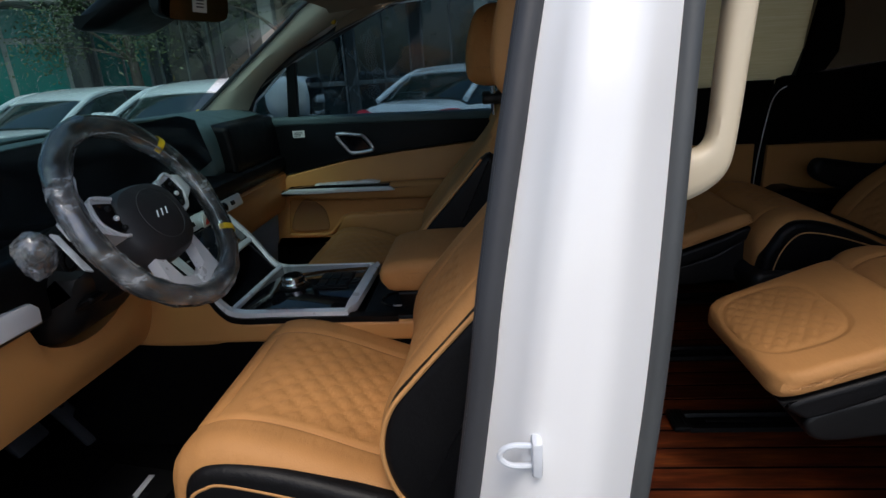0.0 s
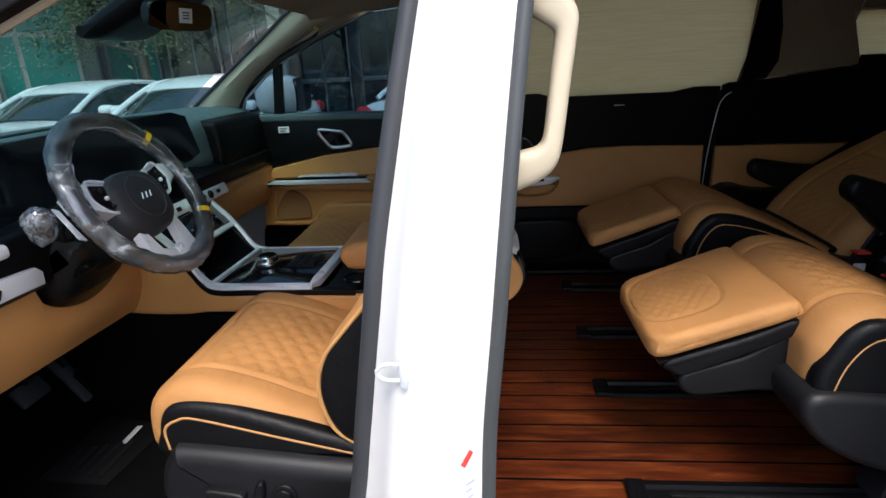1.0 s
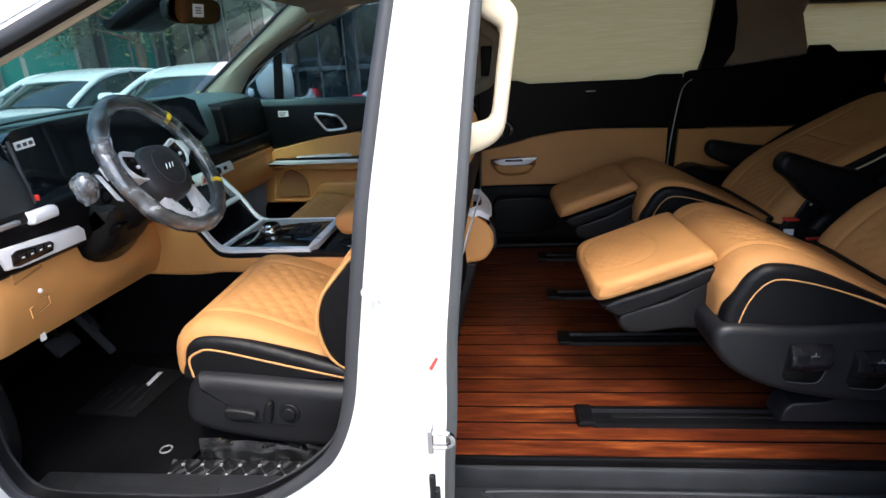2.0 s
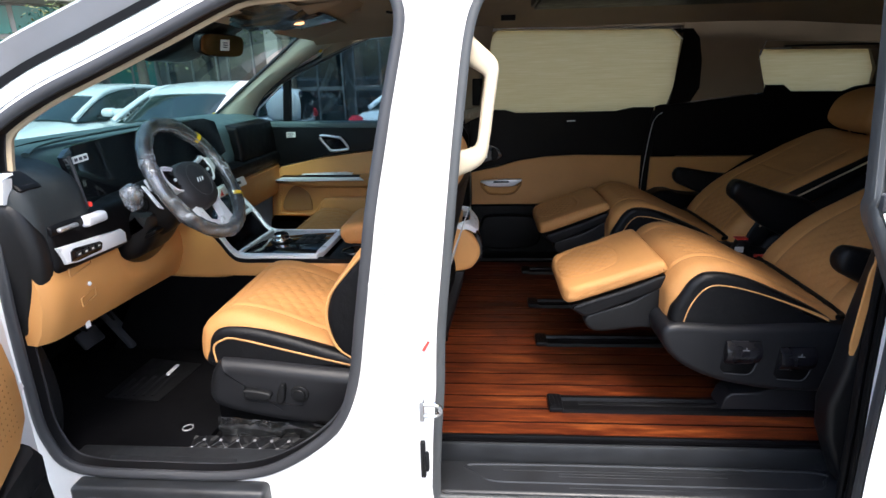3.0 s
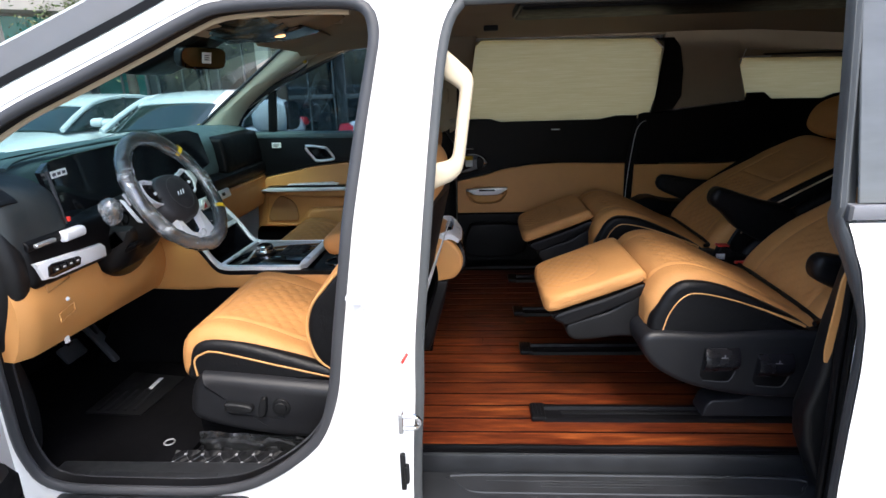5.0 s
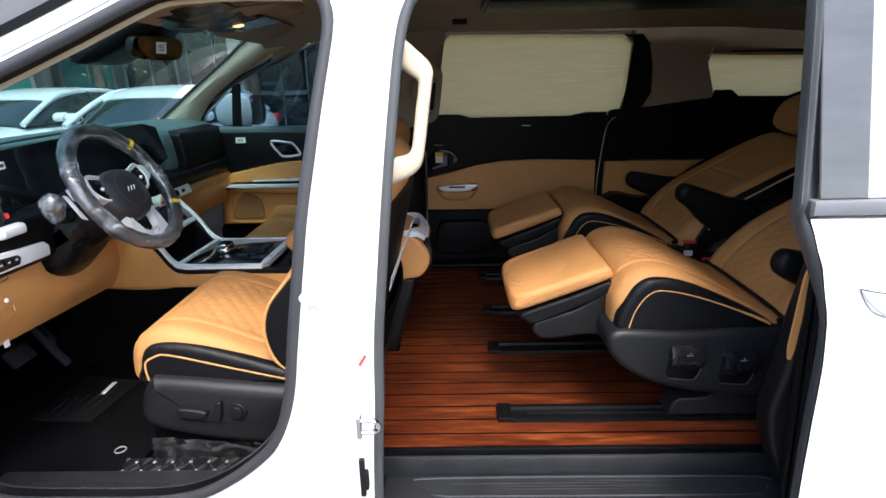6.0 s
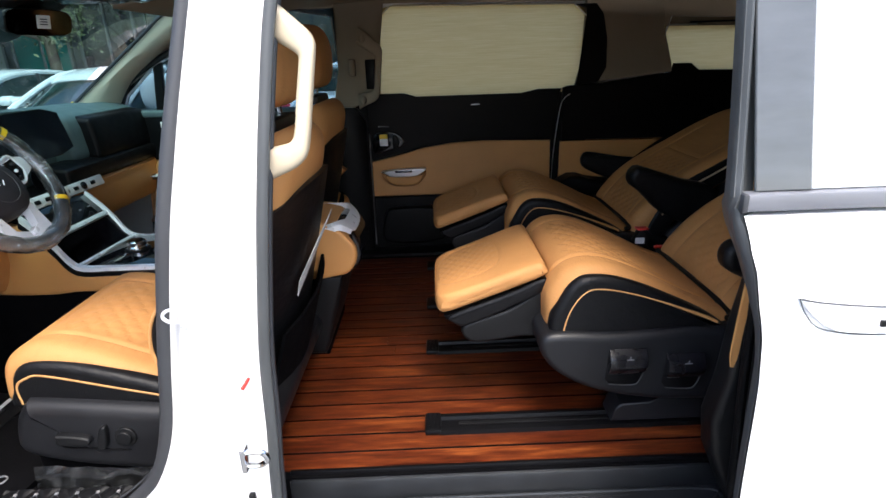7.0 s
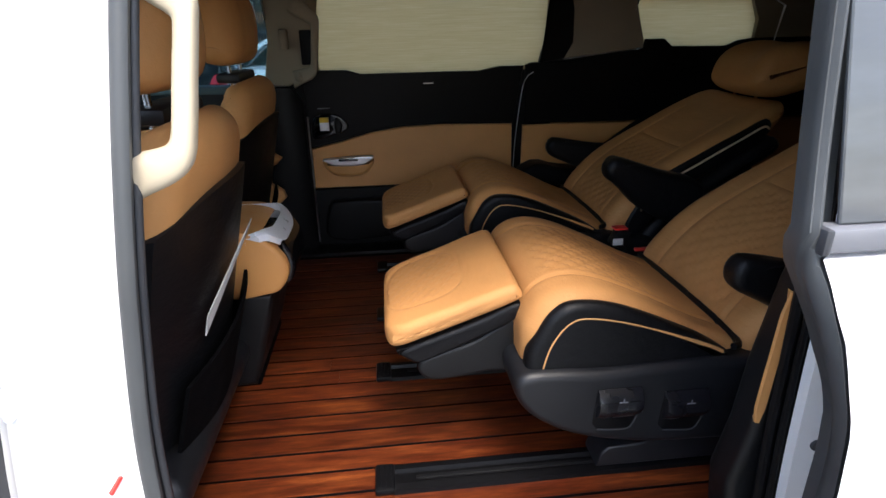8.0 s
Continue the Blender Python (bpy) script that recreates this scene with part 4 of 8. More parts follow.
grab_handle(0.234, 1, "ivory plastic grab handle on the near door pillar")
far_handle = grab_handle(1.735, -1, "beige plastic grab handle on the far door pillar")
# A black plate added for the shade seen through the far handle.
slot = bmesh.new()
box(slot, (0.100, 1.748, 1.244), (0.148, 1.756, 1.388), 0.003)
part("slot_shade", slot, SATIN_BLACK, far_handle, "black plate standing in for the shade behind the grip")


def near_lining():
    """Inner lining of the near side, out of the main view: pillar, lower quarter, roof rail."""
    n = thing("wall_near_lining", "inner lining of the near side, black and beige", "wall", (1.6, 0.2, 0.5), kind="structure")
    bm = bmesh.new()
    pad(bm, [(-0.16, 0.45), (-0.105, 0.90), (-0.07, 1.15), (0.055, 1.15), (0.040, 0.90), (0.02, 0.45)], 0.185, 0.225, 0.015, smooth=False, ny=4)
    part("pillar_low_cover", bm, SATIN_BLACK, n)
    bm = bmesh.new()
    pad(bm, [(-0.06, 1.15), (-0.035, 1.30), (-0.005, 1.54), (0.11, 1.54), (0.08, 1.30), (0.06, 1.15)], 0.18, 0.22, 0.015, smooth=False, ny=4, warp=lambda p: p + Vector((0, 0.25 * (p.z - 1.15), 0)))
    part("pillar_high_cover", bm, BEIGE, n)
    bm = bmesh.new()
    pad(bm, [(1.00, 0.43), (0.945, 0.56), (0.935, 0.64), (0.955, 0.74), (0.965, 0.85), (0.99, 1.00), (1.04, 1.16), (2.4, 1.16), (2.4, 0.43)], 0.178, 0.245, 0.015, smooth=False, ny=4)
    part("quarter_lining", bm, BLACK_PLASTIC, n)
    bm = bmesh.new()
    pad(bm, [(1.04, 1.16), (1.05, 1.53), (2.4, 1.53), (2.4, 1.16)], 0.15, 0.18, 0.01, smooth=False, ny=3, warp=lambda p: p + Vector((0, 0.25 * (p.z - 1.15), 0)))
    part("quarter_high_lining", bm, BEIGE, n)
    # the tan edge of the quarter trim beside the seat
    bm = bmesh.new()
    line = spline([(0.945, 0.165, 0.785), (0.949, 0.166, 0.86), (0.954, 0.168, 0.93), (0.961, 0.172, 1.005)], 24)
    rings = []
    for i, p in enumerate(line):
        w = 0.0085 * min(1, 0.35 + i / 4, 0.3 + (23 - i) / 5)
        rings.append([p + Vector((-w, 0.0, 0)), p + Vector((-w * 0.8, -0.004, 0)), p + Vector((w * 0.8, -0.005, 0)), p + Vector((w, 0.012, 0))])
    loft(bm, rings)
    part("tan_edge", bm, TAN_PLASTIC, n, "tan trim edge")
    bm = bmesh.new()
    pad(bm, [(-0.20, 1.585), (2.4, 1.585), (2.4, 1.625), (-0.20, 1.625)], 0.30, 0.36, 0.008, smooth=False, ny=2)
    part("roof_rail_lining", bm, BEIGE, n)


near_lining()

# ---- second-row lounge seats ----
def lounge_seat(y):
    """A reclined lounge seat with its leg rest out; built with its middle at y."""
    st = thing("lounge_seat", "reclined tan leather lounge seat with leg rest out", "seat", (0.95, y, FLOOR), group="second row seats")
    hw = 0.255
    # cushion
    prof = [(0.645, 0.735), (0.634, 0.78), (0.638, 0.835), (0.672, 0.888), (0.728, 0.908), (0.800, 0.896), (0.900, 0.852), (1.000, 0.800), (1.075, 0.768), (1.120, 0.750), (1.150, 0.705), (1.10, 0.66), (0.90, 0.66), (0.72, 0.67)]
    rel = both(quilt(0.20, 0.46, y, 0.13, 0.046, 0.0045), seams([("y", y - 0.150, 0.10, 0.62), ("y", y + 0.150, 0.10, 0.62), ("s", 0.13, y - 0.15, y + 0.15)], 0.005, 0.006))
    bm = pad(bmesh.new(), prof, y - hw + 0.012, y + hw - 0.012, 0.045, 150, 70, rel)
    part("cushion", bm, TAN, st)
    # A black tube added as the shade in the crease behind the cushion.
    part("crease_shade", tube(bmesh.new(), spline([(1.055, y - hw + 0.008, 0.770), (1.076, y - hw + 0.03, 0.769), (1.085, y - 0.1, 0.768), (1.085, y + 0.1, 0.768), (1.080, y + hw - 0.02, 0.770)], 40), 0.0075, 8), BLACK_LEATHER, st, "black tube painted as the shaded crease behind the cushion")
    # black side boxes with their tan piping
    side = [(0.645, 0.735), (0.640, 0.785), (0.654, 0.822), (0.684, 0.872), (0.732, 0.891), (0.825, 0.872), (0.975, 0.803), (1.045, 0.760), (1.06, 0.735), (0.90, 0.72), (0.72, 0.72)]
    pipe = [(0.666, 0.745), (0.682, 0.805), (0.713, 0.850), (0.755, 0.860), (0.856, 0.836), (0.997, 0.781), (1.03, 0.764)]
    for s in (-1, 1):
        ye = y + s * hw
        bm = pad(bmesh.new(), side, min(ye, ye - s * 0.05), max(ye, ye - s * 0.05), 0.018, 90, 4)
        bol = part("side_bolster", bm, BLACK_LEATHER, st, "black leather side")
        yp = ye + s * 0.0005
        part("piping", tube(bmesh.new(), [(p.x, yp - s * 0.004, p.z) for p in spline([(a, 0, b) for a, b in pipe], 50)], 0.0042, 8), PIPING, bol, "tan piping")
    # leg rest: tan top, black sides, lower box
    top = [(0.372, 0.775), (0.374, 0.800), (0.395, 0.815), (0.50, 0.852), (0.60, 0.888), (0.632, 0.894), (0.645, 0.880), (0.64, 0.862), (0.55, 0.825), (0.42, 0.776), (0.385, 0.764)]

    def patch(s, yy):
        # a stitched oval of small diamonds near the free end
        cx, cy = 0.120, y + 0.02
        u, v = (s - cx) / 0.090, (yy - cy) / 0.118
        rr = (abs(u) ** 3 + abs(v) ** 3) ** (1 / 3)
        if rr > 1.08:
            return 0.0
        rim = 0.004 * math.exp(-((rr - 1) / 0.06) ** 2)
        if rr > 0.95:
            return rim
        a, b = (s / 0.028 + yy / 0.04) % 1.0, (s / 0.028 - yy / 0.04) % 1.0
        da, db = min(a, 1 - a), min(b, 1 - b)
        return max(rim, 0.0028 * max(math.exp(-(da / 0.16) ** 2), math.exp(-(db / 0.16) ** 2)))

    def splay(p):
        # the free end is a little narrower, with rounded corners
        t = max(0.0, min(1.0, (0.60 - p.x) / 0.22))
        q = max(0.0, 1 - max(0.0, p.x - 0.372) / 0.050)
        return Vector((p.x, y + (p.y - y) * (1 - 0.05 * t) * (1 - 0.27 * (1 - math.sqrt(max(0.0, 1 - q * q)))), p.z))

    lw = 0.172
    bm = pad(bmesh.new(), top, y - lw, y + lw, 0.016, 130, 70, patch, splay)
    part("leg_rest_pad", bm, TAN, st)
    under = [(0.392, 0.752), (0.405, 0.760), (0.55, 0.815), (0.638, 0.853), (0.640, 0.818), (0.55, 0.772), (0.447, 0.728), (0.415, 0.735)]
    bm = pad(bmesh.new(), under, y - lw + 0.009, y + lw - 0.009, 0.010, 70, 20, None, splay)
    part("leg_rest_side", bm, BLACK_LEATHER, st, "black leather underside of the leg rest")
    bm = pad(bmesh.new(), [(0.440, 0.728), (0.55, 0.768), (0.64, 0.812), (0.655, 0.70), (0.58, 0.690), (0.462, 0.680)], y - lw + 0.018, y + lw - 0.018, 0.01, 60, 6)
    part("leg_rest_box", bm, BLACK_PLASTIC, st)
    # plastic shell with two paddle switches
    shell = [(0.640, 0.758), (0.616, 0.745), (0.613, 0.715), (0.630, 0.680), (0.665, 0.645), (0.735, 0.606), (0.83, 0.580), (0.95, 0.566), (1.22, 0.566), (1.26, 0.62), (1.24, 0.72), (1.05, 0.757), (0.80, 0.752), (0.70, 0.757)]
    bm = pad(bmesh.new(), shell, y - hw - 0.020, y + hw + 0.020, 0.020, 110, 10)
    sh = part("shell", bm, SHELL_PLASTIC, st)
    ys = y - hw - 0.020
    for x0, z0 in ((0.813, 0.676), (0.950, 0.660)):
        bm = bmesh.new()
        plate(bm, [(x0 - 0.046, ys - 0.002, z0 - 0.040), (x0 - 0.040, ys - 0.002, z0 + 0.040), (x0 + 0.040, ys - 0.002, z0 + 0.040), (x0 + 0.044, ys - 0.002, z0 - 0.020), (x0 + 0.030, ys - 0.002, z0 - 0.056), (x0 - 0.036, ys - 0.002, z0 - 0.052)], (0, 0.02, 0), 0.002)
        fr = part("switch_recess", bm, SATIN_BLACK, sh)
        bm = bmesh.new()
        rings = []
        for i in range(9):
            x = x0 - 0.040 + 0.086 * i / 8
            e = 0.003 if i in (0, 8) else 0.0
            rings.append([Vector((x, ys - 0.003 - (0.021 - e) * math.sin(math.pi * k / 10) ** 0.7, z0 + 0.040 - (0.066 - e) * k / 10)) for k in range(11)] + [Vector((x, ys + 0.006, z0 - 0.024)), Vector((x, ys + 0.006, z0 + 0.038))])
        loft(bm, rings)
        pd = part("paddle", bm, PADDLE, fr, "black plastic paddle")
        for k in range(3):
            bm = bmesh.new()
            tube(bm, [(x0 - 0.034, ys - 0.0235 + 0.001 * k, z0 + 0.022 - 0.008 * k), (x0 + 0.038, ys - 0.0235 + 0.001 * k, z0 + 0.022 - 0.008 * k)], 0.0010, 5)
            part("grip_rib", bm, PADDLE, pd)
        bm = bmesh.new()
        box(bm, (x0 + 0.002, ys - 0.0252, z0 + 0.024), (x0 + 0.0040, ys - 0.0235, z0 + 0.032))
        box(bm, (x0 - 0.006, ys - 0.0252, z0 + 0.023), (x0 + 0.011, ys - 0.0235, z0 + 0.0248))
        part("symbol", bm, SYMBOL, pd, "small grey symbol")
        part("recess_rim", tube(bmesh.new(), spline([(x0 - 0.036, ys - 0.003, z0 - 0.053), (x0 + 0.020, ys - 0.003, z0 - 0.057), (x0 + 0.036, ys - 0.003, z0 - 0.046), (x0 + 0.0455, ys - 0.003, z0 - 0.018)], 20), 0.0016, 6), RUBBER, fr)
    # feet on the rails
    for yr in (y - 0.199, y + 0.199):
        bm = pad(bmesh.new(), [(0.805, 0.484), (0.812, 0.520), (0.828, 0.534), (0.90, 0.538), (0.97, 0.575), (1.20, 0.575), (1.28, 0.484)], yr - 0.036, yr + 0.036, 0.006, smooth=False, ny=2)
        part("foot", bm, SHELL_PLASTIC, st)
    # reclined back
    front = [(1.085, 0.690), (1.096, 0.772), (1.152, 0.850), (1.218, 0.910), (1.300, 0.962), (1.400, 1.018), (1.500, 1.074), (1.600, 1.122), (1.650, 1.118), (1.660, 1.075), (1.60, 1.02), (1.48, 0.945), (1.36, 0.865), (1.27, 0.78), (1.20, 0.68), (1.14, 0.665)]

    def hollow(p):
        # side bolsters stand proud of the middle; the shoulders are rounded in
        v = (p.y - y) / hw
        t = max(0.0, min(1.0, (p.x - 1.12) / 0.5))
        lift = 0.030 * (abs(v) ** 2.2) * (1 - 0.5 * t)
        narrow = 1 - 0.16 * max(0.0, (p.x - 1.45) / 0.2) ** 2
        return Vector((p.x - 0.75 * lift, y + (p.y - y) * narrow, p.z + 0.65 * lift))

    rel = both(quilt(0.06, 0.40, y, 0.12, 0.046, 0.0045), seams([("y", y - 0.15, 0.0, 0.60), ("y", y + 0.15, 0.0, 0.60), ("s", 0.42, y - 0.15, y + 0.15)], 0.005, 0.006))
    bm = pad(bmesh.new(), front, y - hw + 0.010, y + hw - 0.010, 0.05, 150, 64, rel, hollow)
    part("backrest", bm, TAN, st)
    rear = [(1.19, 0.72), (1.25, 0.80), (1.34, 0.88), (1.46, 0.962), (1.58, 1.03), (1.61, 0.99), (1.50, 0.915), (1.38, 0.825), (1.29, 0.73), (1.24, 0.68)]
    bm = pad(bmesh.new(), rear, y - hw, y + hw, 0.03, 80, 8)
    bk = part("back_shell", bm, BLACK_LEATHER, st, "black leather back and sides")
    for s in (-1, 1):
        yp = y + s * (hw - 0.004)
        bm = pad(bmesh.new(), [(1.150, 0.740), (1.20, 0.846), (1.26, 0.910), (1.36, 0.970), (1.48, 1.036), (1.575, 1.078), (1.59, 1.03), (1.46, 0.95), (1.34, 0.87), (1.25, 0.78), (1.20, 0.71)], min(yp, yp - s * 0.04), max(yp, yp - s * 0.04), 0.015, 90, 3, None, hollow)
        sd = part("back_side", bm, BLACK_LEATHER, st)
        part("back_piping", tube(bmesh.new(), [hollow(Vector((p.x, yp + s * 0.001, p.z))) for p in spline([(1.20, 0, 0.80), (1.27, 0, 0.885), (1.37, 0, 0.948), (1.48, 0, 1.012), (1.56, 0, 1.052), (1.585, 0, 1.045)], 40)], 0.0036, 8), STITCH, sd, "pale piping")
    # headrest on two posts
    hp = [(1.580, 1.160), (1.582, 1.212), (1.612, 1.260), (1.675, 1.290), (1.765, 1.296), (1.835, 1.268), (1.85, 1.212), (1.805, 1.160), (1.715, 1.130), (1.635, 1.130)]

    def wings(p):
        v = (p.y - y) / 0.14
        return Vector((p.x - 0.02 * v * v, p.y, p.z + 0.012 * v * v))

    bm = pad(bmesh.new(), hp, y - 0.145, y + 0.145, 0.055, 80, 20, None, wings)
    part("headrest", bm, TAN, st)
    for s in (-1, 1):
        part("headrest_post", tube(bmesh.new(), [(1.58, y + s * 0.06, 1.06), (1.66, y + s * 0.06, 1.17)], 0.006, 8), CHROME, st)
    return st


def armrest(y, tip, tail, label, w=0.055, drop=0.075):
    """A padded black armrest with a rounded free end, from its tip back to its pivot."""
    a = thing("armrest", label, "armrest", (tail[0], y, tail[1]), group="armrests")
    (x0, z0), (x1, z1) = tip, tail
    dx, dz = x1 - x0, z1 - z0
    L = math.hypot(dx, dz)
    ux, uz = dx / L, dz / L
    nx, nz = -uz, ux

    def at(s, h):
        return (x0 + ux * s + nx * h, z0 + uz * s + nz * h)

    prof = [at(0.0, 0.0), at(0.008, 0.028), at(0.035, 0.038), at(L * 0.6, 0.036), at(L, 0.040), at(L + 0.05, 0.0), at(L, -drop), at(L * 0.55, -drop * 0.9), at(0.06, -0.045), at(0.015, -0.028)]
    part("arm_pad", pad(bmesh.new(), prof, y - w / 2, y + w / 2, 0.022, 70, 8), BLACK_LEATHER, a)
    sm = spline([(*at(0.035, 0.012), 0), (*at(0.07, 0.030), 0), (*at(0.12, 0.036), 0)], 16)
    part("arm_seam", tube(bmesh.new(), [(p.x, y - w / 2 + 0.002, p.y) for p in sm], 0.0016, 6), BLACK_PLASTIC, a)
    return a


near_seat = lounge_seat(0.640)
copy_thing(near_seat, Matrix.Translation((0.95, 1.352, FLOOR)))
armrest(0.425, (1.035, 0.920), (1.30, 0.870), "black leather armrest of the near lounge seat", 0.06)
armrest(1.065, (1.033, 0.975), (1.30, 0.890), "black leather armrest between the lounge seats", 0.07, 0.10)
armrest(1.625, (1.020, 0.925), (1.30, 0.880), "black leather armrest beside the far wall", 0.055)


def buckle():
    b = thing("belt_buckle", "black seat belt buckle with a red button and white tag", "belt buckle", (1.08, 0.97, 0.72))
    bm = bmesh.new()
    box(bm, (1.050, 0.985, 0.745), (1.095, 1.020, 0.800), 0.006, 2, Matrix.Translation((1.07, 1, 0.77)) @ Matrix.Rotation(radians(25), 4, "Y") @ Matrix.Translation((-1.07, -1, -0.77)))
    bd = part("buckle_body", bm, BLACK_PLASTIC, b)
    bm = bmesh.new()
    box(bm, (1.048, 0.980, 0.755), (1.078, 0.986, 0.775), 0.001)
    part("tag", bm, WHITE_LABEL, bd)
    bm = bmesh.new()
    box(bm, (1.052, 0.984, 0.800), (1.092, 1.016, 0.806), 0.002)
    part("button", bm, RED, bd)
    bm = bmesh.new()
    box(bm, (1.095, 0.93, 0.753), (1.140, 0.945, 0.761), 0.002)
    part("red_latch", bm, RED, b)
    part("stalk", tube(bmesh.new(), spline([(1.08, 1.0, 0.75), (1.11, 0.99, 0.68), (1.15, 0.98, 0.60)], 12), 0.012, 8, flat=0.5), BLACK_PLASTIC, b)


buckle()


def seat_belt(pts, w, label):
    b = thing("seat_belt", label, "seat belt", pts[-1], group="seat belts")
    line = spline(pts, 30)
    bm = bmesh.new()
    rings = []
    for p in line:
        rings.append([p + Vector((0, -w / 2, 0.001)), p + Vector((0, w / 2, 0.001)), p + Vector((0, w / 2, -0.002)), p + Vector((0, -w / 2, -0.002))])
    loft(bm, rings)
    part("webbing", bm, DARK_CLOTH, b)
    return b


seat_belt([(1.15, 1.64, 0.80), (1.22, 1.60, 0.90), (1.36, 1.60, 1.002), (1.50, 1.62, 1.075), (1.60, 1.66, 1.10)], 0.05, "dark seat belt over the far lounge seat")


# ---- front seats ----
def front_seat(y, label):
    st = thing("front_seat", label, "seat", (-0.35, y, 0.42), group="front seats")
    hw = 0.268
    prof = [(-0.632, 0.632), (-0.640, 0.690), (-0.622, 0.747), (-0.570, 0.778), (-0.500, 0.778), (-0.410, 0.752), (-0.300, 0.708), (-0.200, 0.680), (-0.10, 0.67), (-0.10, 0.60), (-0.35, 0.60), (-0.55, 0.60)]

    def rise(p):
        v = (p.y - y) / hw
        return Vector((p.x, p.y, p.z + (0.014 * abs(v) ** 3 - 0.004 if p.z > 0.66 and p.x > -0.58 else 0.0) * (1 if abs(v) < 0.86 else max(0.0, (1 - abs(v)) / 0.14))))

    rel = both(quilt(0.21, 0.50, y, 0.145, 0.05, 0.0045, 1.1), seams([("y", y - 0.165, 0.10, 0.60), ("y", y + 0.165, 0.10, 0.60), ("s", 0.17, y - 0.16, y + 0.16), ("s", 0.12, y - 0.22, y + 0.22)], 0.005, 0.0055))
    part("cushion", pad(bmesh.new(), prof, y - hw + 0.012, y + hw - 0.012, 0.05, 150, 70, rel, rise), TAN, st)
    side = [(-0.592, 0.632), (-0.600, 0.690), (-0.580, 0.738), (-0.530, 0.754), (-0.430, 0.740), (-0.280, 0.694), (-0.205, 0.668), (-0.17, 0.63), (-0.35, 0.61)]
    pipe = [(-0.580, 0.652), (-0.582, 0.698), (-0.555, 0.719), (-0.513, 0.723), (-0.355, 0.684), (-0.200, 0.646)]
    for s in (-1, 1):
        ye = y + s * hw
        bol = part("side_bolster", pad(bmesh.new(), side, min(ye, ye - s * 0.06), max(ye, ye - s * 0.06), 0.02, 90, 4), BLACK_LEATHER, st, "black leather side")
        part("piping", tube(bmesh.new(), [(p.x, ye - s * 0.003, p.z) for p in spline([(a, 0, b) for a, b in pipe], 50)], 0.0042, 8), PIPING, bol, "tan piping")
    # plastic base with its switches
    base = [(-0.607, 0.572), (-0.592, 0.628), (-0.562, 0.664), (-0.520, 0.668), (-0.20, 0.638), (-0.02, 0.63), (0.0, 0.56), (-0.10, 0.480), (-0.27, 0.468), (-0.396, 0.480), (-0.517, 0.503), (-0.585, 0.526), (-0.604, 0.548)]
    bs = part("base", pad(bmesh.new(), base, y - hw - 0.032, y + hw + 0.032, 0.035, 100, 8), SHELL_PLASTIC, st)
    yf = y - hw - 0.032
    part("base_groove", tube(bmesh.new(), spline([(-0.50, yf - 0.001, 0.575), (-0.49, yf - 0.001, 0.555), (-0.42, yf - 0.001, 0.548), (-0.34, yf - 0.001, 0.541)], 24), 0.0016, 6), SATIN_BLACK, bs)
    part("slide_lever", pad(bmesh.new(), [(-0.495, 0.586), (-0.488, 0.596), (-0.425, 0.586), (-0.428, 0.567), (-0.490, 0.570)], yf - 0.018, yf + 0.004, 0.006, 40, 2), BLACK_PLASTIC, bs, "black seat slide lever")
    part("tilt_lever", pad(bmesh.new(), [(-0.408, 0.558), (-0.396, 0.604), (-0.380, 0.608), (-0.388, 0.558)], yf - 0.014, yf + 0.004, 0.005, 40, 2), BLACK_PLASTIC, bs, "black seat tilt lever")
    for r0, dep in ((0.025, 0.006), (0.017, 0.012)):
        ring = [(-0.345 + r0 * math.cos(a), 0.578 + r0 * math.sin(a)) for a in (2 * math.pi * i / 24 for i in range(24))]
        part("lumbar_knob", pad(bmesh.new(), ring, yf - dep, yf + 0.006, 0.003, smooth=False, ny=2), BLACK_PLASTIC, bs)
    for yr in (y - 0.20, y + 0.20):
        bm = bmesh.new()
        box(bm, (-0.62, yr - 0.03, 0.412), (-0.12, yr + 0.03, 0.50), 0.01)
        part("runner", bm, SATIN_BLACK, st)
    # backrest
    back = [(-0.205, 0.640), (-0.245, 0.700), (-0.258, 0.780), (-0.240, 0.850), (-0.190, 0.920), (-0.138, 0.985), (-0.076, 1.060), (-0.018, 1.140), (0.008, 1.200), (0.034, 1.232), (0.070, 1.225), (0.090, 1.180), (0.075, 1.10), (0.04, 0.98), (0.0, 0.82), (-0.04, 0.68), (-0.09, 0.63)]

    def bulge(p):
        v = (p.y - y) / hw
        f = 0.045 * (1 - v * v) if p.x > -0.11 + (p.z - 0.63) * 0.22 else -0.028 * abs(v) ** 2.5 * min(1.0, max(0.0, (1.12 - p.z) / 0.16))
        k = 1 - 0.24 * max(0.0, (p.z - 0.98) / 0.25) ** 1.6
        rear = p.x > -0.11 + (p.z - 0.63) * 0.22
        return Vector((p.x + f - (0.03 if rear else 0.0), y + (p.y - y) * k, p.z - 0.012 * v * v * max(0.0, (p.z - 1.1) / 0.1)))

    rel = both(quilt(0.08, 0.38, y, 0.13, 0.05, 0.0045, 1.1), seams([("y", y - 0.155, 0.0, 0.62), ("y", y + 0.155, 0.0, 0.62)], 0.005, 0.006))
    part("backrest", pad(bmesh.new(), back, y - hw + 0.012, y + hw - 0.012, 0.05, 150, 60, rel, bulge), TAN, st)
    bside = [(-0.208, 0.665), (-0.248, 0.705), (-0.266, 0.780), (-0.250, 0.850), (-0.208, 0.905), (-0.152, 0.968), (-0.096, 1.030), (-0.045, 1.09), (-0.01, 1.10), (0.00, 1.02), (-0.03, 0.86), (-0.08, 0.70), (-0.12, 0.65)]
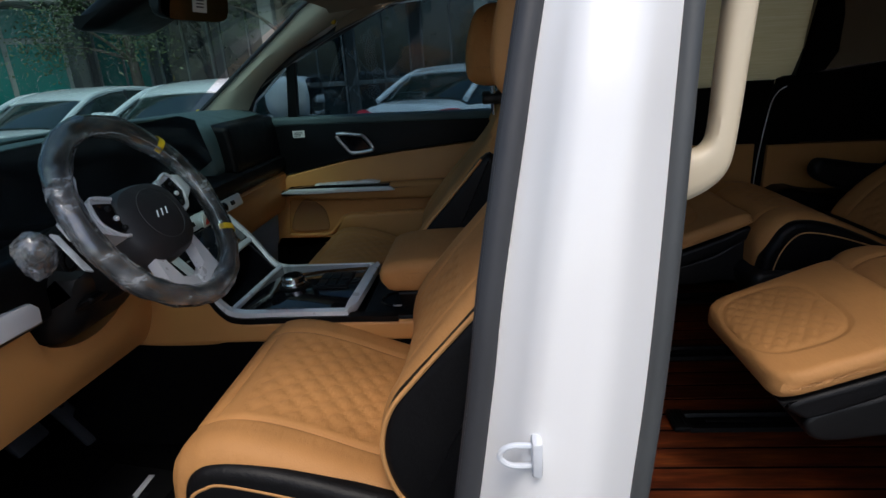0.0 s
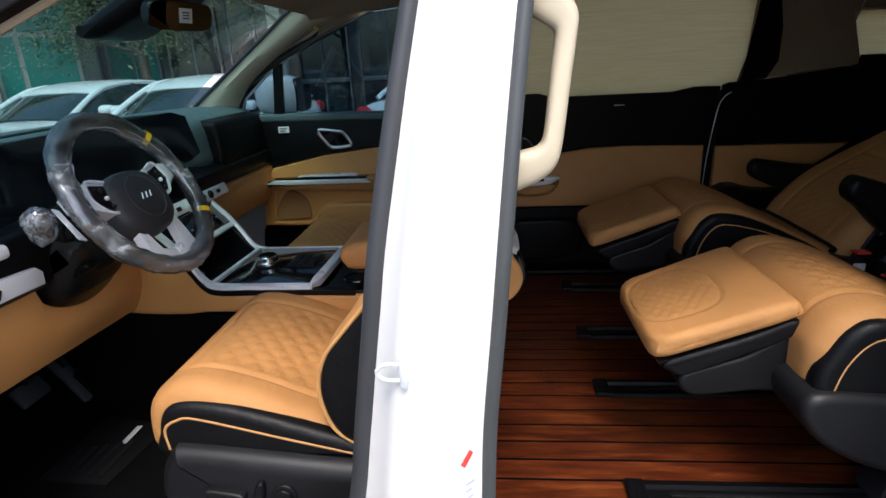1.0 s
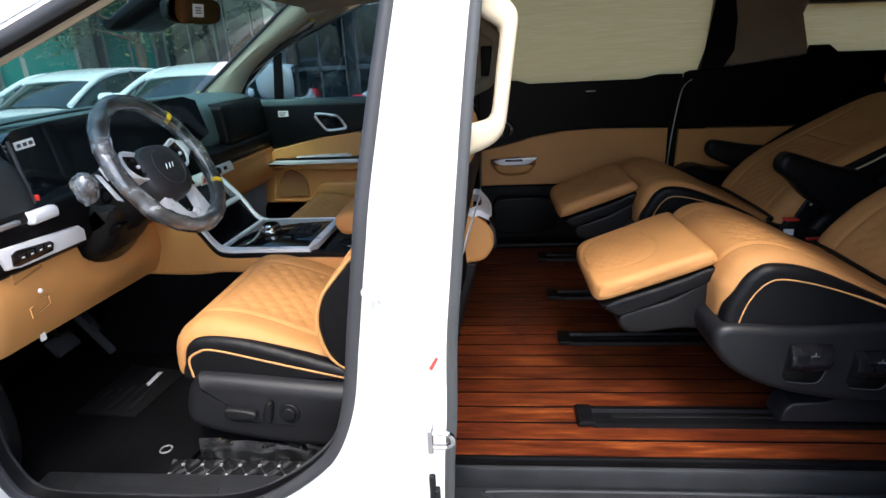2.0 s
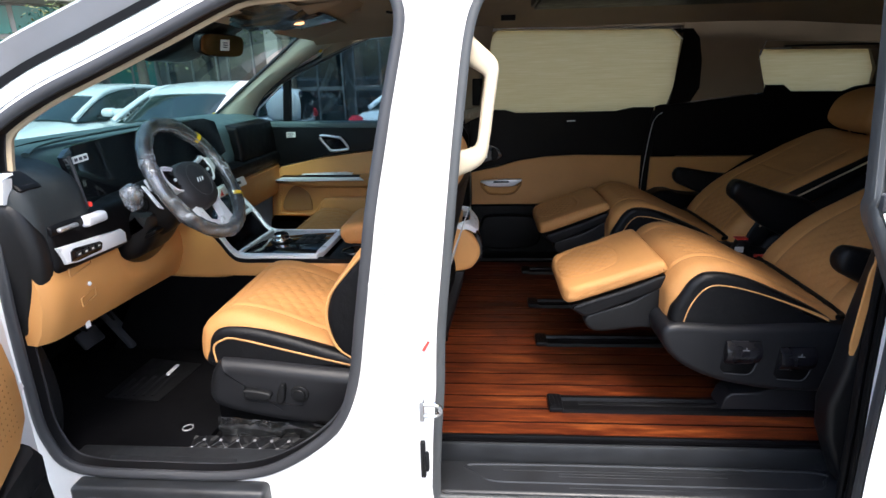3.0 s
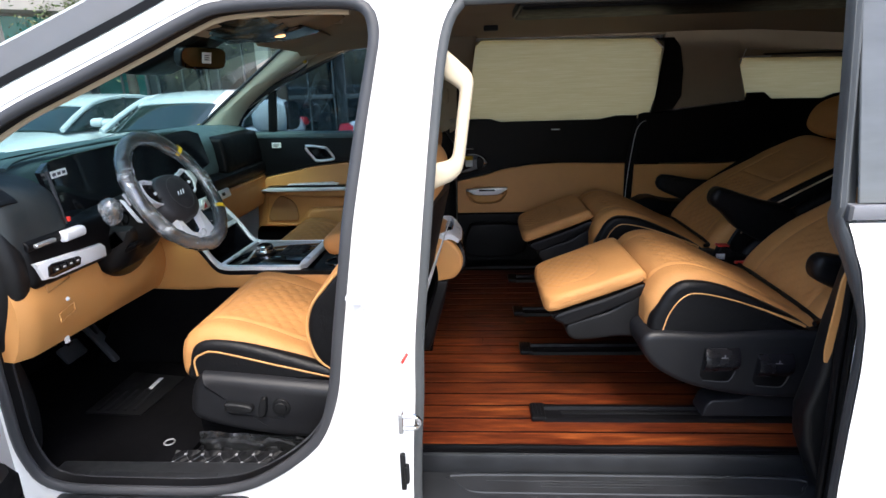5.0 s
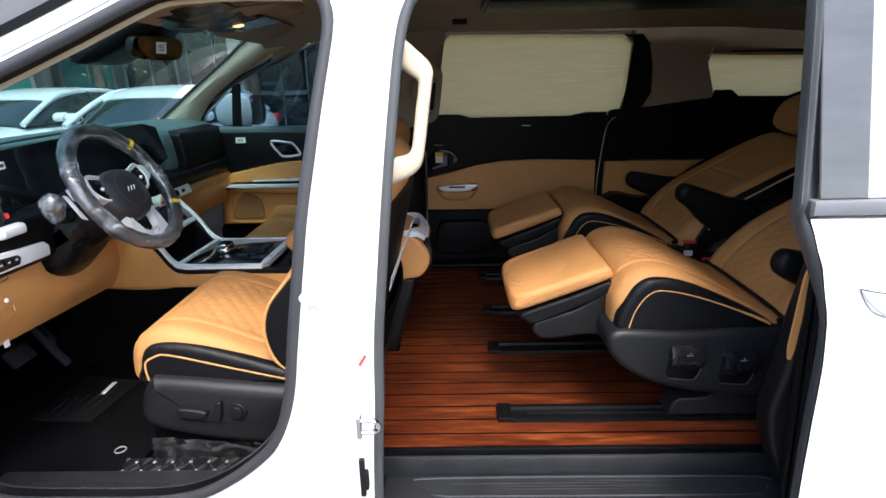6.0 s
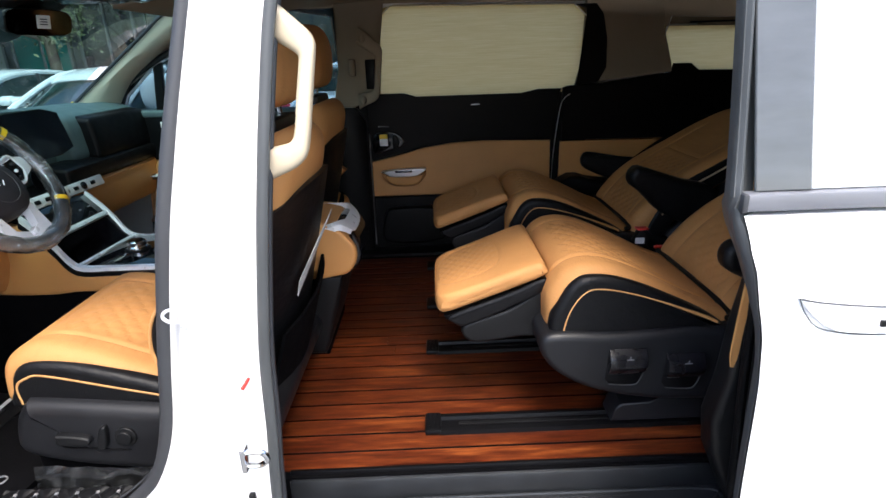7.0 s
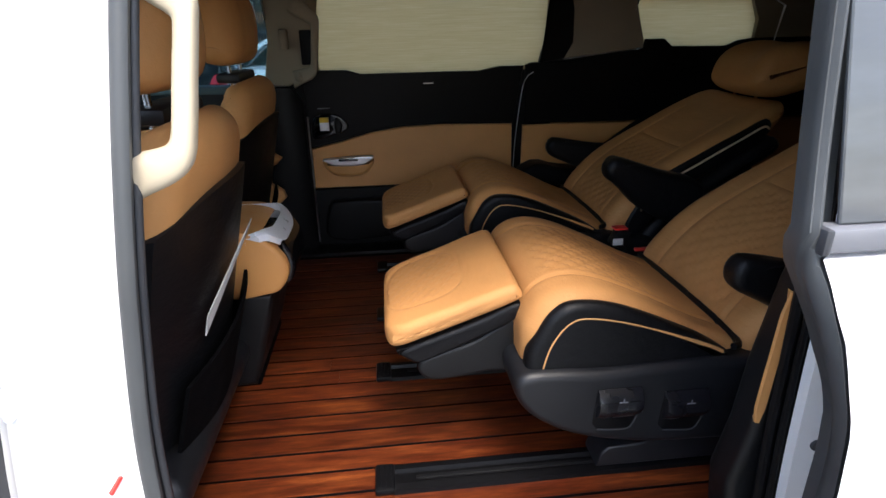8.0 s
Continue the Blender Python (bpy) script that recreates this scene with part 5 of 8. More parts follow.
    for s in (-1, 1):
        ye = y + s * hw
        sd = part("back_side", pad(bmesh.new(), bside, min(ye, ye - s * 0.06), max(ye, ye - s * 0.06), 0.02, 90, 4), BLACK_LEATHER, st, "black leather side of the back")
        edge = [(-0.205, 0.668), (-0.246, 0.705), (-0.264, 0.780), (-0.248, 0.850), (-0.206, 0.905), (-0.150, 0.968), (-0.094, 1.030), (-0.043, 1.09)]
        part("back_piping", tube(bmesh.new(), [(p.x, ye - s * 0.006, p.z) for p in spline([(a, 0, b) for a, b in edge], 50)], 0.004, 8), PIPING, sd, "tan piping")
    # black rear panel: an arched shell, with a pocket and its paper
    bm = bmesh.new()
    rings = []
    for i in range(21):
        v = -1 + i / 10
        yy = y + v * (hw - 0.02)
        top = 1.115 - 0.05 * abs(v) ** 3
        ring = []
        for j in range(20):
            z = 0.53 + (top - 0.53) * j / 19
            xr = -0.085 + (z - 0.53) * 0.235 + 0.045 * (1 - v * v) + 0.012
            ring.append(Vector((xr - 0.022 * abs(v) ** 4, y + (yy - y) * (1 - 0.22 * max(0.0, (z - 1.0) / 0.24) ** 2), z)))
        rings.append(ring + [p + Vector((-0.03, 0, 0)) for p in reversed(ring)])
    loft(bm, rings)
    rp = part("rear_panel", bm, BLACK_LEATHER, st, "black rear panel of the seat back")

    def rear_x(v, z):
        return -0.085 + (z - 0.53) * 0.235 + 0.045 * (1 - v * v) + 0.012

    bm = bmesh.new()
    rings = []
    for i in range(17):
        v = -0.85 + 1.7 * i / 16
        top = 0.80 + 0.03 * v
        ring = [Vector((rear_x(v, z) + 0.012 + 0.016 * (z - 0.56) / 0.25, y + v * (hw - 0.02), z)) for z in [0.56 + (top - 0.56) * j / 8 for j in range(9)]]
        rings.append(ring + [p + Vector((-0.008, 0, 0)) for p in reversed(ring)])
    loft(bm, rings)
    part("map_pocket", bm, DARK_CLOTH, rp, "black net map pocket")
    # headrest with chrome posts
    hr = [(-0.062, 1.290), (-0.072, 1.350), (-0.058, 1.430), (-0.030, 1.480), (0.020, 1.490), (0.055, 1.450), (0.065, 1.370), (0.050, 1.295), (0.000, 1.272)]

    def wings(p):
        v = (p.y - y) / 0.14
        k = 1 - 0.12 * max(0.0, (p.z - 1.38) / 0.1) ** 2
        return Vector((p.x + 0.012 - 0.03 * v * v, y + (p.y - y) * k, p.z))

    part("headrest", pad(bmesh.new(), hr, y - 0.145, y + 0.145, 0.05, 80, 20, seams([("y", y - 0.085, 0, 0.7), ("y", y + 0.085, 0, 0.7)], 0.004, 0.003), wings), TAN, st)
    for s in (-1, 1):
        part("headrest_post", tube(bmesh.new(), [(0.000, y + s * 0.07, 1.19), (-0.005, y + s * 0.07, 1.30)], 0.0075, 10), CHROME, st)
    bm = bmesh.new()
    box(bm, (-0.035, y - 0.11, 1.222), (0.035, y + 0.11, 1.250), 0.008)
    part("post_cover", bm, BLACK_PLASTIC, st)
    return st


driver = front_seat(0.602, "tan leather driver's seat with diamond quilting and black sides")
passenger = copy_thing(driver, Matrix.Translation((-0.410, 1.398, 0.42)))
passenger["label"] = "tan leather passenger seat with black sides"

# ---- dashboard and controls ----
# Grey skin; its teal is the tinted windscreen's light put into the colour.
DASH = surface("teal_lit_dashboard_skin", (0.066, 0.106, 0.112), 0.62, vary=0.12, grain=900, grain_depth=0.0004, grain_amount=0.5)


def dashboard():
    d = thing("dashboard", "dark grey dashboard with wide display and tan lower panel", "dashboard", (-1.1, 1.0, 0.7))
    top = [(-1.56, 1.135), (-1.38, 1.200), (-1.20, 1.228), (-1.08, 1.228), (-1.01, 1.212), (-0.99, 1.17), (-0.985, 1.08), (-0.99, 1.00), (-1.05, 0.95), (-1.30, 0.93), (-1.52, 1.02)]

    def sweep(p):
        # the middle lies a little further from the seats than the ends
        v = (p.y - MID) / 0.84
        return Vector((p.x - 0.03 * (1 - v * v), p.y, p.z + 0.006 * (1 - v * v) + 0.014 * max(0.0, -v) ** 2))

    part("top_pad", pad(bmesh.new(), top, 0.162, 1.838, 0.05, 110, 40, None, sweep), DASH, d)
    seam = [(-0.955, 0.19, 1.206), (-1.03, 0.30, 1.227), (-1.09, 0.50, 1.236), (-1.11, 0.80, 1.236), (-1.11, 1.10, 1.236), (-1.09, 1.36, 1.234)]
    part("pad_seam", tube(bmesh.new(), spline(seam, 60), 0.0035, 6), SATIN_BLACK, d)
    # the driver's end: a rounded shoulder that comes forward beside the display
    sh = [(-1.08, 1.226), (-0.99, 1.216), (-0.93, 1.198), (-0.885, 1.165), (-0.868, 1.115), (-0.866, 1.06), (-0.885, 1.01), (-1.05, 1.00), (-1.10, 1.12)]
    # Darker copy of the dash skin: this end's shade put into its colour.
    part("end_shoulder", pad(bmesh.new(), sh, 0.160, 0.375, 0.04, 70, 8), surface("shaded_dash_end", (0.013, 0.0175, 0.0195), 0.6, vary=0.12, grain=900, grain_depth=0.0004, grain_amount=0.5), d)
    part("hood_lip", tube(bmesh.new(), spline([(-0.99, 0.34, 1.222), (-1.03, 0.45, 1.236), (-1.045, 0.72, 1.243), (-1.05, 1.0, 1.243), (-1.03, 1.30, 1.236)], 50), 0.009, 10, flat=0.6, up=(0, 0, 1)), DASH, d)
    part("passenger_shoulder", pad(bmesh.new(), [(-1.08, 1.226), (-0.99, 1.214), (-0.95, 1.19), (-0.935, 1.12), (-0.94, 1.04), (-1.05, 1.00), (-1.10, 1.12)], 1.30, 1.83, 0.03, 60, 8), DASH, d)
    # the wide glass display in its housing
    bm = bmesh.new()
    rings = []
    for i in range(29):
        y = 0.362 + 0.90 * i / 28
        bow = 0.035 * (1 - ((i - 14) / 14) ** 2)
        x0 = -0.925 - bow + 0.028 * max(0, (7 - i) / 7) ** 2
        zc = 1.150 + 0.018 * i / 28
        e = min(i, 28 - i)
        h = 0.079 if e > 1 else (0.070 if e == 1 else 0.060)
        rings.append([Vector((x0 - 0.030 * s * 0.5 - (0.014 if b else 0), y, zc + s * h)) for s, b in ((-1, 0), (1, 0), (1, 1), (-1, 1))])
    loft(bm, rings)
    scr = part("display", bm, PIANO_BLACK, d, "wide gloss black double display")
    bm = bmesh.new()
    tube(bm, [(-0.893, 0.361, 1.215), (-0.885, 0.361, 1.16), (-0.874, 0.362, 1.078)], 0.0042, 8)
    part("display_edge", bm, RUBBER, scr, "grey edge of the display")
    bm = bmesh.new()
    box(bm, (-0.878, 0.366, 1.082), (-0.866, 0.374, 1.096), 0.003)
    part("red_pin", bm, RED, scr)
    bm = bmesh.new()
    m = Matrix.Translation((-0.912, 0.424, 1.200)) @ Matrix.Rotation(radians(-9), 4, "Z") @ Matrix.Rotation(radians(6), 4, "X")
    box(bm, (-0.0015, -0.024, -0.009), (0.0015, 0.024, 0.009), 0.0, m=m)
    tg = part("display_tag", bm, WHITE_LABEL, scr, "white paper label")
    for k in range(3):
        bm = bmesh.new()
        box(bm, (0.0012, -0.020 + k * 0.015, -0.004), (0.0022, -0.010 + k * 0.015, 0.004), 0.0, m=m)
        part("print_bar", bm, INK, tg)
    # passenger screen and vent block, tan lower dash
    bm = pad(bmesh.new(), [(-0.915, 1.040), (-0.890, 1.058), (-0.900, 1.176), (-0.93, 1.196), (-1.0, 1.19), (-0.98, 1.05)], 1.375, 1.80, 0.02, 50, 10)
    part("passenger_vent_block", bm, SATIN_BLACK, d)
    part("passenger_lower", pad(bmesh.new(), [(-0.90, 0.985), (-0.885, 0.94), (-0.893, 0.865), (-0.93, 0.815), (-1.10, 0.80), (-1.10, 0.985)], 1.18, 1.83, 0.025, 60, 10), TAN_PLASTIC, d, "tan glove box panel")
    part("mid_strip", pad(bmesh.new(), [(-0.895, 1.045), (-0.876, 1.030), (-0.878, 0.990), (-0.91, 0.975), (-1.0, 0.98), (-1.0, 1.05)], 1.14, 1.82, 0.015, 40, 8), SATIN_BLACK, d)
    # near end: end cap, vent, switch strip
    part("end_cap", pad(bmesh.new(), [(-0.93, 1.150), (-0.885, 1.120), (-0.862, 1.03), (-0.868, 0.95), (-0.90, 0.86), (-0.93, 0.80), (-1.05, 0.80), (-1.05, 1.16)], 0.150, 0.215, 0.03, 60, 4), BLACK_PLASTIC, d)
    part("corner_vent", pad(bmesh.new(), [(-0.952, 1.203), (-0.926, 1.200), (-0.897, 1.179), (-0.881, 1.161), (-0.90, 1.158), (-0.94, 1.18)], 0.178, 0.245, 0.008, 40, 4), SATIN_BLACK, d, "black corner air vent")
    for k in range(4):
        bm = bmesh.new()
        tube(bm, [(-0.926 + 0.012 * k, 0.187, 1.1995 - 0.0095 * k), (-0.926 + 0.012 * k, 0.236, 1.1995 - 0.0095 * k)], 0.0014, 6)
        part("vent_slat", bm, RUBBER, d)
    part("vent_slot", pad(bmesh.new(), [(-0.870, 1.072), (-0.857, 1.066), (-0.857, 1.050), (-0.872, 1.048)], 0.205, 0.400, 0.004, 30, 6), SATIN_BLACK, d, "slim black air vent")
    bm = bmesh.new()
    box(bm, (-0.862, 0.222, 1.053), (-0.846, 0.286, 1.063), 0.004, 3)
    part("vent_tab", bm, SILVER, d, "silver vent tab")
    bm = pad(bmesh.new(), [(-0.872, 1.066), (-0.850, 1.070), (-0.840, 1.063), (-0.842, 1.045), (-0.862, 1.043)], 0.312, 0.386, 0.006, 40, 5)
    part("switch_knob", bm, SILVER_PAINT, d, "silver plastic knob")
    # the black mid face under the display
    part("driver_mid_face", pad(bmesh.new(), [(-0.885, 1.075), (-0.862, 1.055), (-0.856, 1.00), (-0.866, 0.955), (-0.93, 0.94), (-0.96, 1.07)], 0.195, 0.82, 0.02, 50, 14), SATIN_BLACK, d)
    bm = bmesh.new()
    outl = [(0.205, 1.020), (0.222, 0.974), (0.250, 0.970), (0.450, 0.962), (0.452, 0.990), (0.438, 1.003)]
    plate(bm, [(-0.846, y, z) for y, z in outl], (-0.02, 0, 0), 0.004, 2)
    sw = part("switch_strip", bm, SILVER_PAINT, d, "silver switch panel")
    bm = bmesh.new()
    plate(bm, [(-0.842, y, z) for y, z in ((0.232, 0.978), (0.236, 1.002), (0.250, 1.007), (0.340, 0.998), (0.348, 0.990), (0.340, 0.974), (0.246, 0.974))], (-0.01, 0, 0), 0.003, 2)
    blk = part("switch_block", bm, PIANO_BLACK, sw)
    for k in range(4):
        bm = bmesh.new()
        box(bm, (-0.8425, 0.246 + k * 0.024, 0.984), (-0.838, 0.264 + k * 0.024, 0.997), 0.002)
        b = part("button", bm, BLACK_PLASTIC, blk)
        bm = bmesh.new()
        box(bm, (-0.8382, 0.251 + k * 0.024, 0.989), (-0.8375, 0.258 + k * 0.024, 0.992))
        part("mark", bm, WHITE_LABEL, blk)
    # knee panel, tan, with the hollow for the steering column
    bm = bmesh.new()
    rings = []
    for i in range(41):
        y = 0.152 + 0.708 * i / 40
        t = (y - 0.152) / 0.708
        zt = 0.972 - 0.02 * t
        if y > 0.455:
            u = (y - 0.455) / 0.33
            zt = min(zt, 0.950 - 0.092 * math.sin(min(1, u) * math.pi) ** 0.45) if u < 1 else 0.90
        zb = 0.790 - 0.055 * t
        xf = -0.865 - 0.05 * t - 0.022 * max(0.0, 1 - i / 3) ** 2
        rings.append([Vector((xf, y, zt)), Vector((xf + 0.008, y, zt * 0.75 + zb * 0.25)), Vector((xf + 0.006, y, (zt + zb) / 2)), Vector((xf - 0.012, y, zb + 0.03)), Vector((xf - 0.03, y, zb)),
                      Vector((xf - 0.16, y, zb + 0.02)), Vector((xf - 0.16, y, zt))])
    loft(bm, rings)
    kn = part("knee_panel", bm, TAN_PLASTIC, d, "tan lower dash panel")
    for yy, zz, w, h in ((0.240, 0.935, 0.085, 0.022), (0.260, 0.848, 0.060, 0.022)):
        bm = bmesh.new()
        x0 = -0.858 - 0.05 * (yy + w / 2 - 0.165) / 0.695
        tube(bm, [(x0 + 0.001, yy, zz), (x0 - 0.004, yy + w, zz + 0.008), (x0 - 0.003, yy + w, zz + 0.008 + h), (x0 + 0.001, yy, zz + h)], 0.0018, 6, True)
        part("panel_groove", bm, PIPING, kn)
    bm = bmesh.new()
    bmesh.ops.create_uvsphere(bm, u_segments=12, v_segments=8, radius=0.006, matrix=Matrix.Translation((-0.868, 0.300, 0.895)))
    part("lamp_dot", bm, WHITE_LABEL, kn)
    bm = bmesh.new()
    box(bm, (-0.905, 0.300, 0.768), (-0.901, 0.314, 0.790))
    part("hanging_tag", bm, WHITE_LABEL, kn, "white paper tag")
    # inner side where the knee panel runs into the console
    part("console_side_front", pad(bmesh.new(), [(-1.05, 0.90), (-0.86, 0.875), (-0.79, 0.83), (-0.74, 0.788), (-0.74, 0.722), (-0.98, 0.722), (-1.10, 0.76)], 0.822, 0.846, 0.008, 60, 3, smooth=True), TAN_PLASTIC, d)
    part("console_side_front", pad(bmesh.new(), [(-1.05, 0.90), (-0.86, 0.875), (-0.79, 0.83), (-0.74, 0.788), (-0.74, 0.722), (-0.98, 0.722), (-1.10, 0.76)], 1.154, 1.178, 0.008, 60, 3, smooth=True), TAN_PLASTIC, d)
    # firewall and the black side kick panel
    bm = bmesh.new()
    pad(bm, [(-1.60, 0.42), (-1.45, 0.42), (-1.30, 0.60), (-1.28, 0.95), (-1.60, 0.98)], 0.16, 1.84, 0.02, 50, 6)
    part("firewall", bm, DARK_CLOTH, d)
    bm = bmesh.new()
    pad(bm, [(-1.03, 0.43), (-1.03, 0.82), (-1.50, 0.95), (-1.50, 0.43)], 0.20, 0.25, 0.015, 50, 4)
    part("kick_panel", bm, BLACK_PLASTIC, d)
    return d


dashboard()


def steering_column():
    c = thing("steering_column", "black steering column cover with wrapped stalk", "steering column", (-0.85, 0.59, 1.0))
    bm = bmesh.new()
    rings = []
    ax = Vector((math.cos(radians(29)), 0, math.sin(radians(29))))
    for s, w, h in ((-0.26, 0.070, 0.075), (-0.16, 0.080, 0.085), (-0.08, 0.072, 0.072), (-0.035, 0.055, 0.055)):
        o = Vector((-0.691, 0.585, 1.110)) + ax * s
        rings.append([o + Vector((-math.sin(radians(29)) * h * math.sin(a), w * math.cos(a), math.cos(radians(29)) * h * math.sin(a))) for a in (2 * math.pi * i / 28 for i in range(28))])
    loft(bm, rings)
    part("shroud", bm, BLACK_PLASTIC, c)
    part("lower_shroud", pad(bmesh.new(), [(-0.80, 1.04), (-0.80, 0.98), (-0.86, 0.90), (-0.93, 0.88), (-1.0, 0.90), (-0.98, 1.02)], 0.485, 0.705, 0.05, 50, 8), BLACK_PLASTIC, c)
    part("tilt_lever", pad(bmesh.new(), [(-0.80, 0.985), (-0.795, 0.97), (-0.86, 0.94), (-0.87, 0.955)], 0.50, 0.60, 0.008, 30, 4), SATIN_BLACK, c)
    part("stalk", tube(bmesh.new(), [(-0.79, 0.52, 1.095), (-0.78, 0.46, 1.10), (-0.765, 0.40, 1.11)], 0.012, 10), BLACK_PLASTIC, c)
    # the left stalk's end in a crumpled film bag
    bm = bmesh.new()
    bmesh.ops.create_icosphere(bm, subdivisions=4, radius=0.027)
    for v in bm.verts:
        n = noise.noise(v.co * 55) * 0.16 + noise.noise(v.co * 140) * 0.10
        v.co = v.co * (1 + n)
        v.co = Vector((v.co.x, v.co.y, v.co.z * 1.2 - 0.25 * max(0.0, -v.co.z))) + Vector((-0.755, 0.376, 1.108))
    part("film_bag", bm, FILM, c, "crumpled clear plastic over the stalk")
    bm = bmesh.new()
    bmesh.ops.create_uvsphere(bm, u_segments=16, v_segments=10, radius=0.016, matrix=Matrix.Translation((-0.757, 0.378, 1.110)))
    part("stalk_knob", bm, BLACK_PLASTIC, c)
    part("ignition_ring", tube(bmesh.new(), [Vector((-0.792, 0.478 + 0.016 * math.cos(a), 1.062 + 0.016 * math.sin(a))) for a in (2 * math.pi * i / 20 for i in range(20))], 0.004, 6, True), SATIN_BLACK, c)


steering_column()


def steering_wheel():
    C, rake, R = Vector((-0.692, 0.581, 1.117)), radians(29.4), 0.176
    e1, e2 = Vector((0, 1, 0)), Vector((-math.sin(rake), 0, math.cos(rake)))
    e3 = Vector((math.cos(rake), 0, math.sin(rake)))

    def at(a, b, c=0.0):
        return C + e1 * a + e2 * b + e3 * c

    w = thing("steering_wheel", "black steering wheel wrapped in clear plastic film", "steering wheel", C)
    ring = [at(R * math.cos(g), R * math.sin(g) * (1.0 if math.sin(g) > -0.8 else 0.985)) for g in (2 * math.pi * i / 96 for i in range(96))]
    part("rim", tube(bmesh.new(), ring, 0.0165, 12, True, up=tuple(e3)), surface("dark_grey_leather", (0.020, 0.021, 0.024), 0.4, vary=0.15, grain=500), w)
    # loose film: an uneven sleeve round the rim
    bm = bmesh.new()
    rings = []
    for i in range(160):
        g = 2 * math.pi * i / 160
        o = at(R * math.cos(g), R * math.sin(g))
        rad = (o - C).normalized()
        rr = []
        for s in range(18):
            h = 2 * math.pi * s / 18
            fold = math.sin(3 * h + 5 * noise.noise(Vector((math.cos(g) * 2.2, math.sin(g) * 2.2, 4.0))))
            q = 0.0205 + 0.0016 * fold + 0.0035 * noise.noise(Vector((math.cos(g) * 4, math.sin(g) * 4, s * 0.5))) + 0.0012 * noise.noise(Vector((math.cos(g) * 16, math.sin(g) * 16, s * 0.6 + 9)))
            rr.append(o + (rad * math.cos(h) + e3 * math.sin(h)) * q)
        rings.append(rr)
    loft(bm, rings, True, True)
    part("film_sleeve", bm, FILM, w, "crinkled clear plastic film")
    # Thin pale tubes painted in as bright highlights along the film's creases.
    for a0, a1, dr, up, r in ((118, 200, -0.020, 0.010, 0.0020), (62, 112, -0.019, 0.010, 0.0015), (20, 58, -0.016, 0.014, 0.0013), (-40, 10, -0.018, 0.010, 0.0012)):
        path = []
        for i in range(40):
            g = radians(a0 + (a1 - a0) * i / 39)
            k = R + dr + 0.0025 * noise.noise(Vector((a0, i * 0.2, 1)))
            path.append(at(k * math.cos(g), k * math.sin(g), up + 0.002 * noise.noise(Vector((a0, i * 0.25, 7)))))
        part("crease_glint", tube(bmesh.new(), path, [r * (0.25 + math.sin(math.pi * i / 39) * (0.7 + 0.6 * noise.noise(Vector((a1, i * 0.5, 3))))) for i in range(40)], 6), FILM_GLINT_FLAP, w)
    # hub: a soft-cornered airbag cover with an oval emblem, set back behind the rim
    rim_at = at

    def at(a, b, c=0.0):
        return C + e1 * a + e2 * b + e3 * (c - 0.024)

    bm = bmesh.new()
    hub = []
    for i in range(48):
        g = 2 * math.pi * i / 48
        k = (abs(math.cos(g)) ** 2.5 + abs(math.sin(g)) ** 2.5) ** (-1 / 2.5)
        hub.append((0.095 * k * math.cos(g) - 0.004, (0.070 if math.sin(g) > 0 else 0.082) * k * math.sin(g) - 0.010))
    layers = ((0.55, -0.05), (0.96, -0.045), (1.0, -0.01), (0.97, 0.014), (0.88, 0.026), (0.6, 0.034), (0.3, 0.037))
    loft(bm, [[at(a * k, b * k, h) for a, b in hub] for k, h in layers])
    hb = part("hub", bm, surface("matt_black_hub", (0.025, 0.026, 0.03), 0.5, vary=0.1, grain=900), w)
    part("emblem_ring", tube(bmesh.new(), [at(0.052 * math.cos(g), 0.050 * math.sin(g) - 0.010, 0.0345) for g in (2 * math.pi * i / 40 for i in range(40))], 0.0009, 6, True), GREY_RUBBER, hb)
    # the maker's mark as plain slanted strokes
    for a, b, c2, d2 in ((-0.020, -0.006, -0.012, 0.006), (-0.006, -0.006, 0.002, 0.006), (0.008, -0.006, 0.016, 0.006)):
        part("emblem_stroke", tube(bmesh.new(), [at(a, b - 0.010, 0.0375), at(c2, d2 - 0.010, 0.0375)], 0.0014, 6), SILVER_PAINT, hb)
    # spokes: two level ones with key pads, a forked silver one below
    for s in (-1, 1):
        bm = bmesh.new()
        pts = [(0.066, 0.046), (0.112, 0.058), (0.168, 0.046), (0.168, 0.014), (0.118, -0.004), (0.098, -0.022), (0.066, -0.026)]
        plate(bm, [at(s * a, b, 0.018) for a, b in pts], e3 * -0.03, 0.004)
        sp = part("spoke", bm, SILVER_PAINT, w, "silver spoke")
        part("spoke_trim", tube(bmesh.new(), spline([at(s * 0.070, 0.046, 0.021), at(s * 0.112, 0.056, 0.020), at(s * 0.126, 0.018, 0.020), at(s * 0.104, -0.016, 0.021), at(s * 0.072, -0.022, 0.021)], 30), 0.0035, 8), SILVER_PAINT, sp, "silver trim of the spoke")
        bm = bmesh.new()
        plate(bm, [at(s * a, b, 0.023) for a, b in ((0.078, 0.040), (0.112, 0.048), (0.122, 0.014), (0.102, -0.012), (0.078, -0.016))], e3 * -0.012, 0.003)
        kp = part("key_pad", bm, PIANO_BLACK, sp)
        for k in range(3):
            bm = bmesh.new()
            q = at(s * (0.097 - 0.003 * k), 0.032 - 0.019 * k, 0.0245)
            bmesh.ops.create_uvsphere(bm, u_segments=10, v_segments=6, radius=0.005, matrix=Matrix.Translation(q))
            part("key", bm, SILVER_PAINT if k == 1 else BLACK_PLASTIC, kp)
    for s in (-1, 1):
        bm = bmesh.new()
        pts = [(0.050, -0.060), (0.070, -0.052), (0.068, -0.105), (0.080, -0.152), (0.002, -0.168), (0.002, -0.136), (0.042, -0.128)]
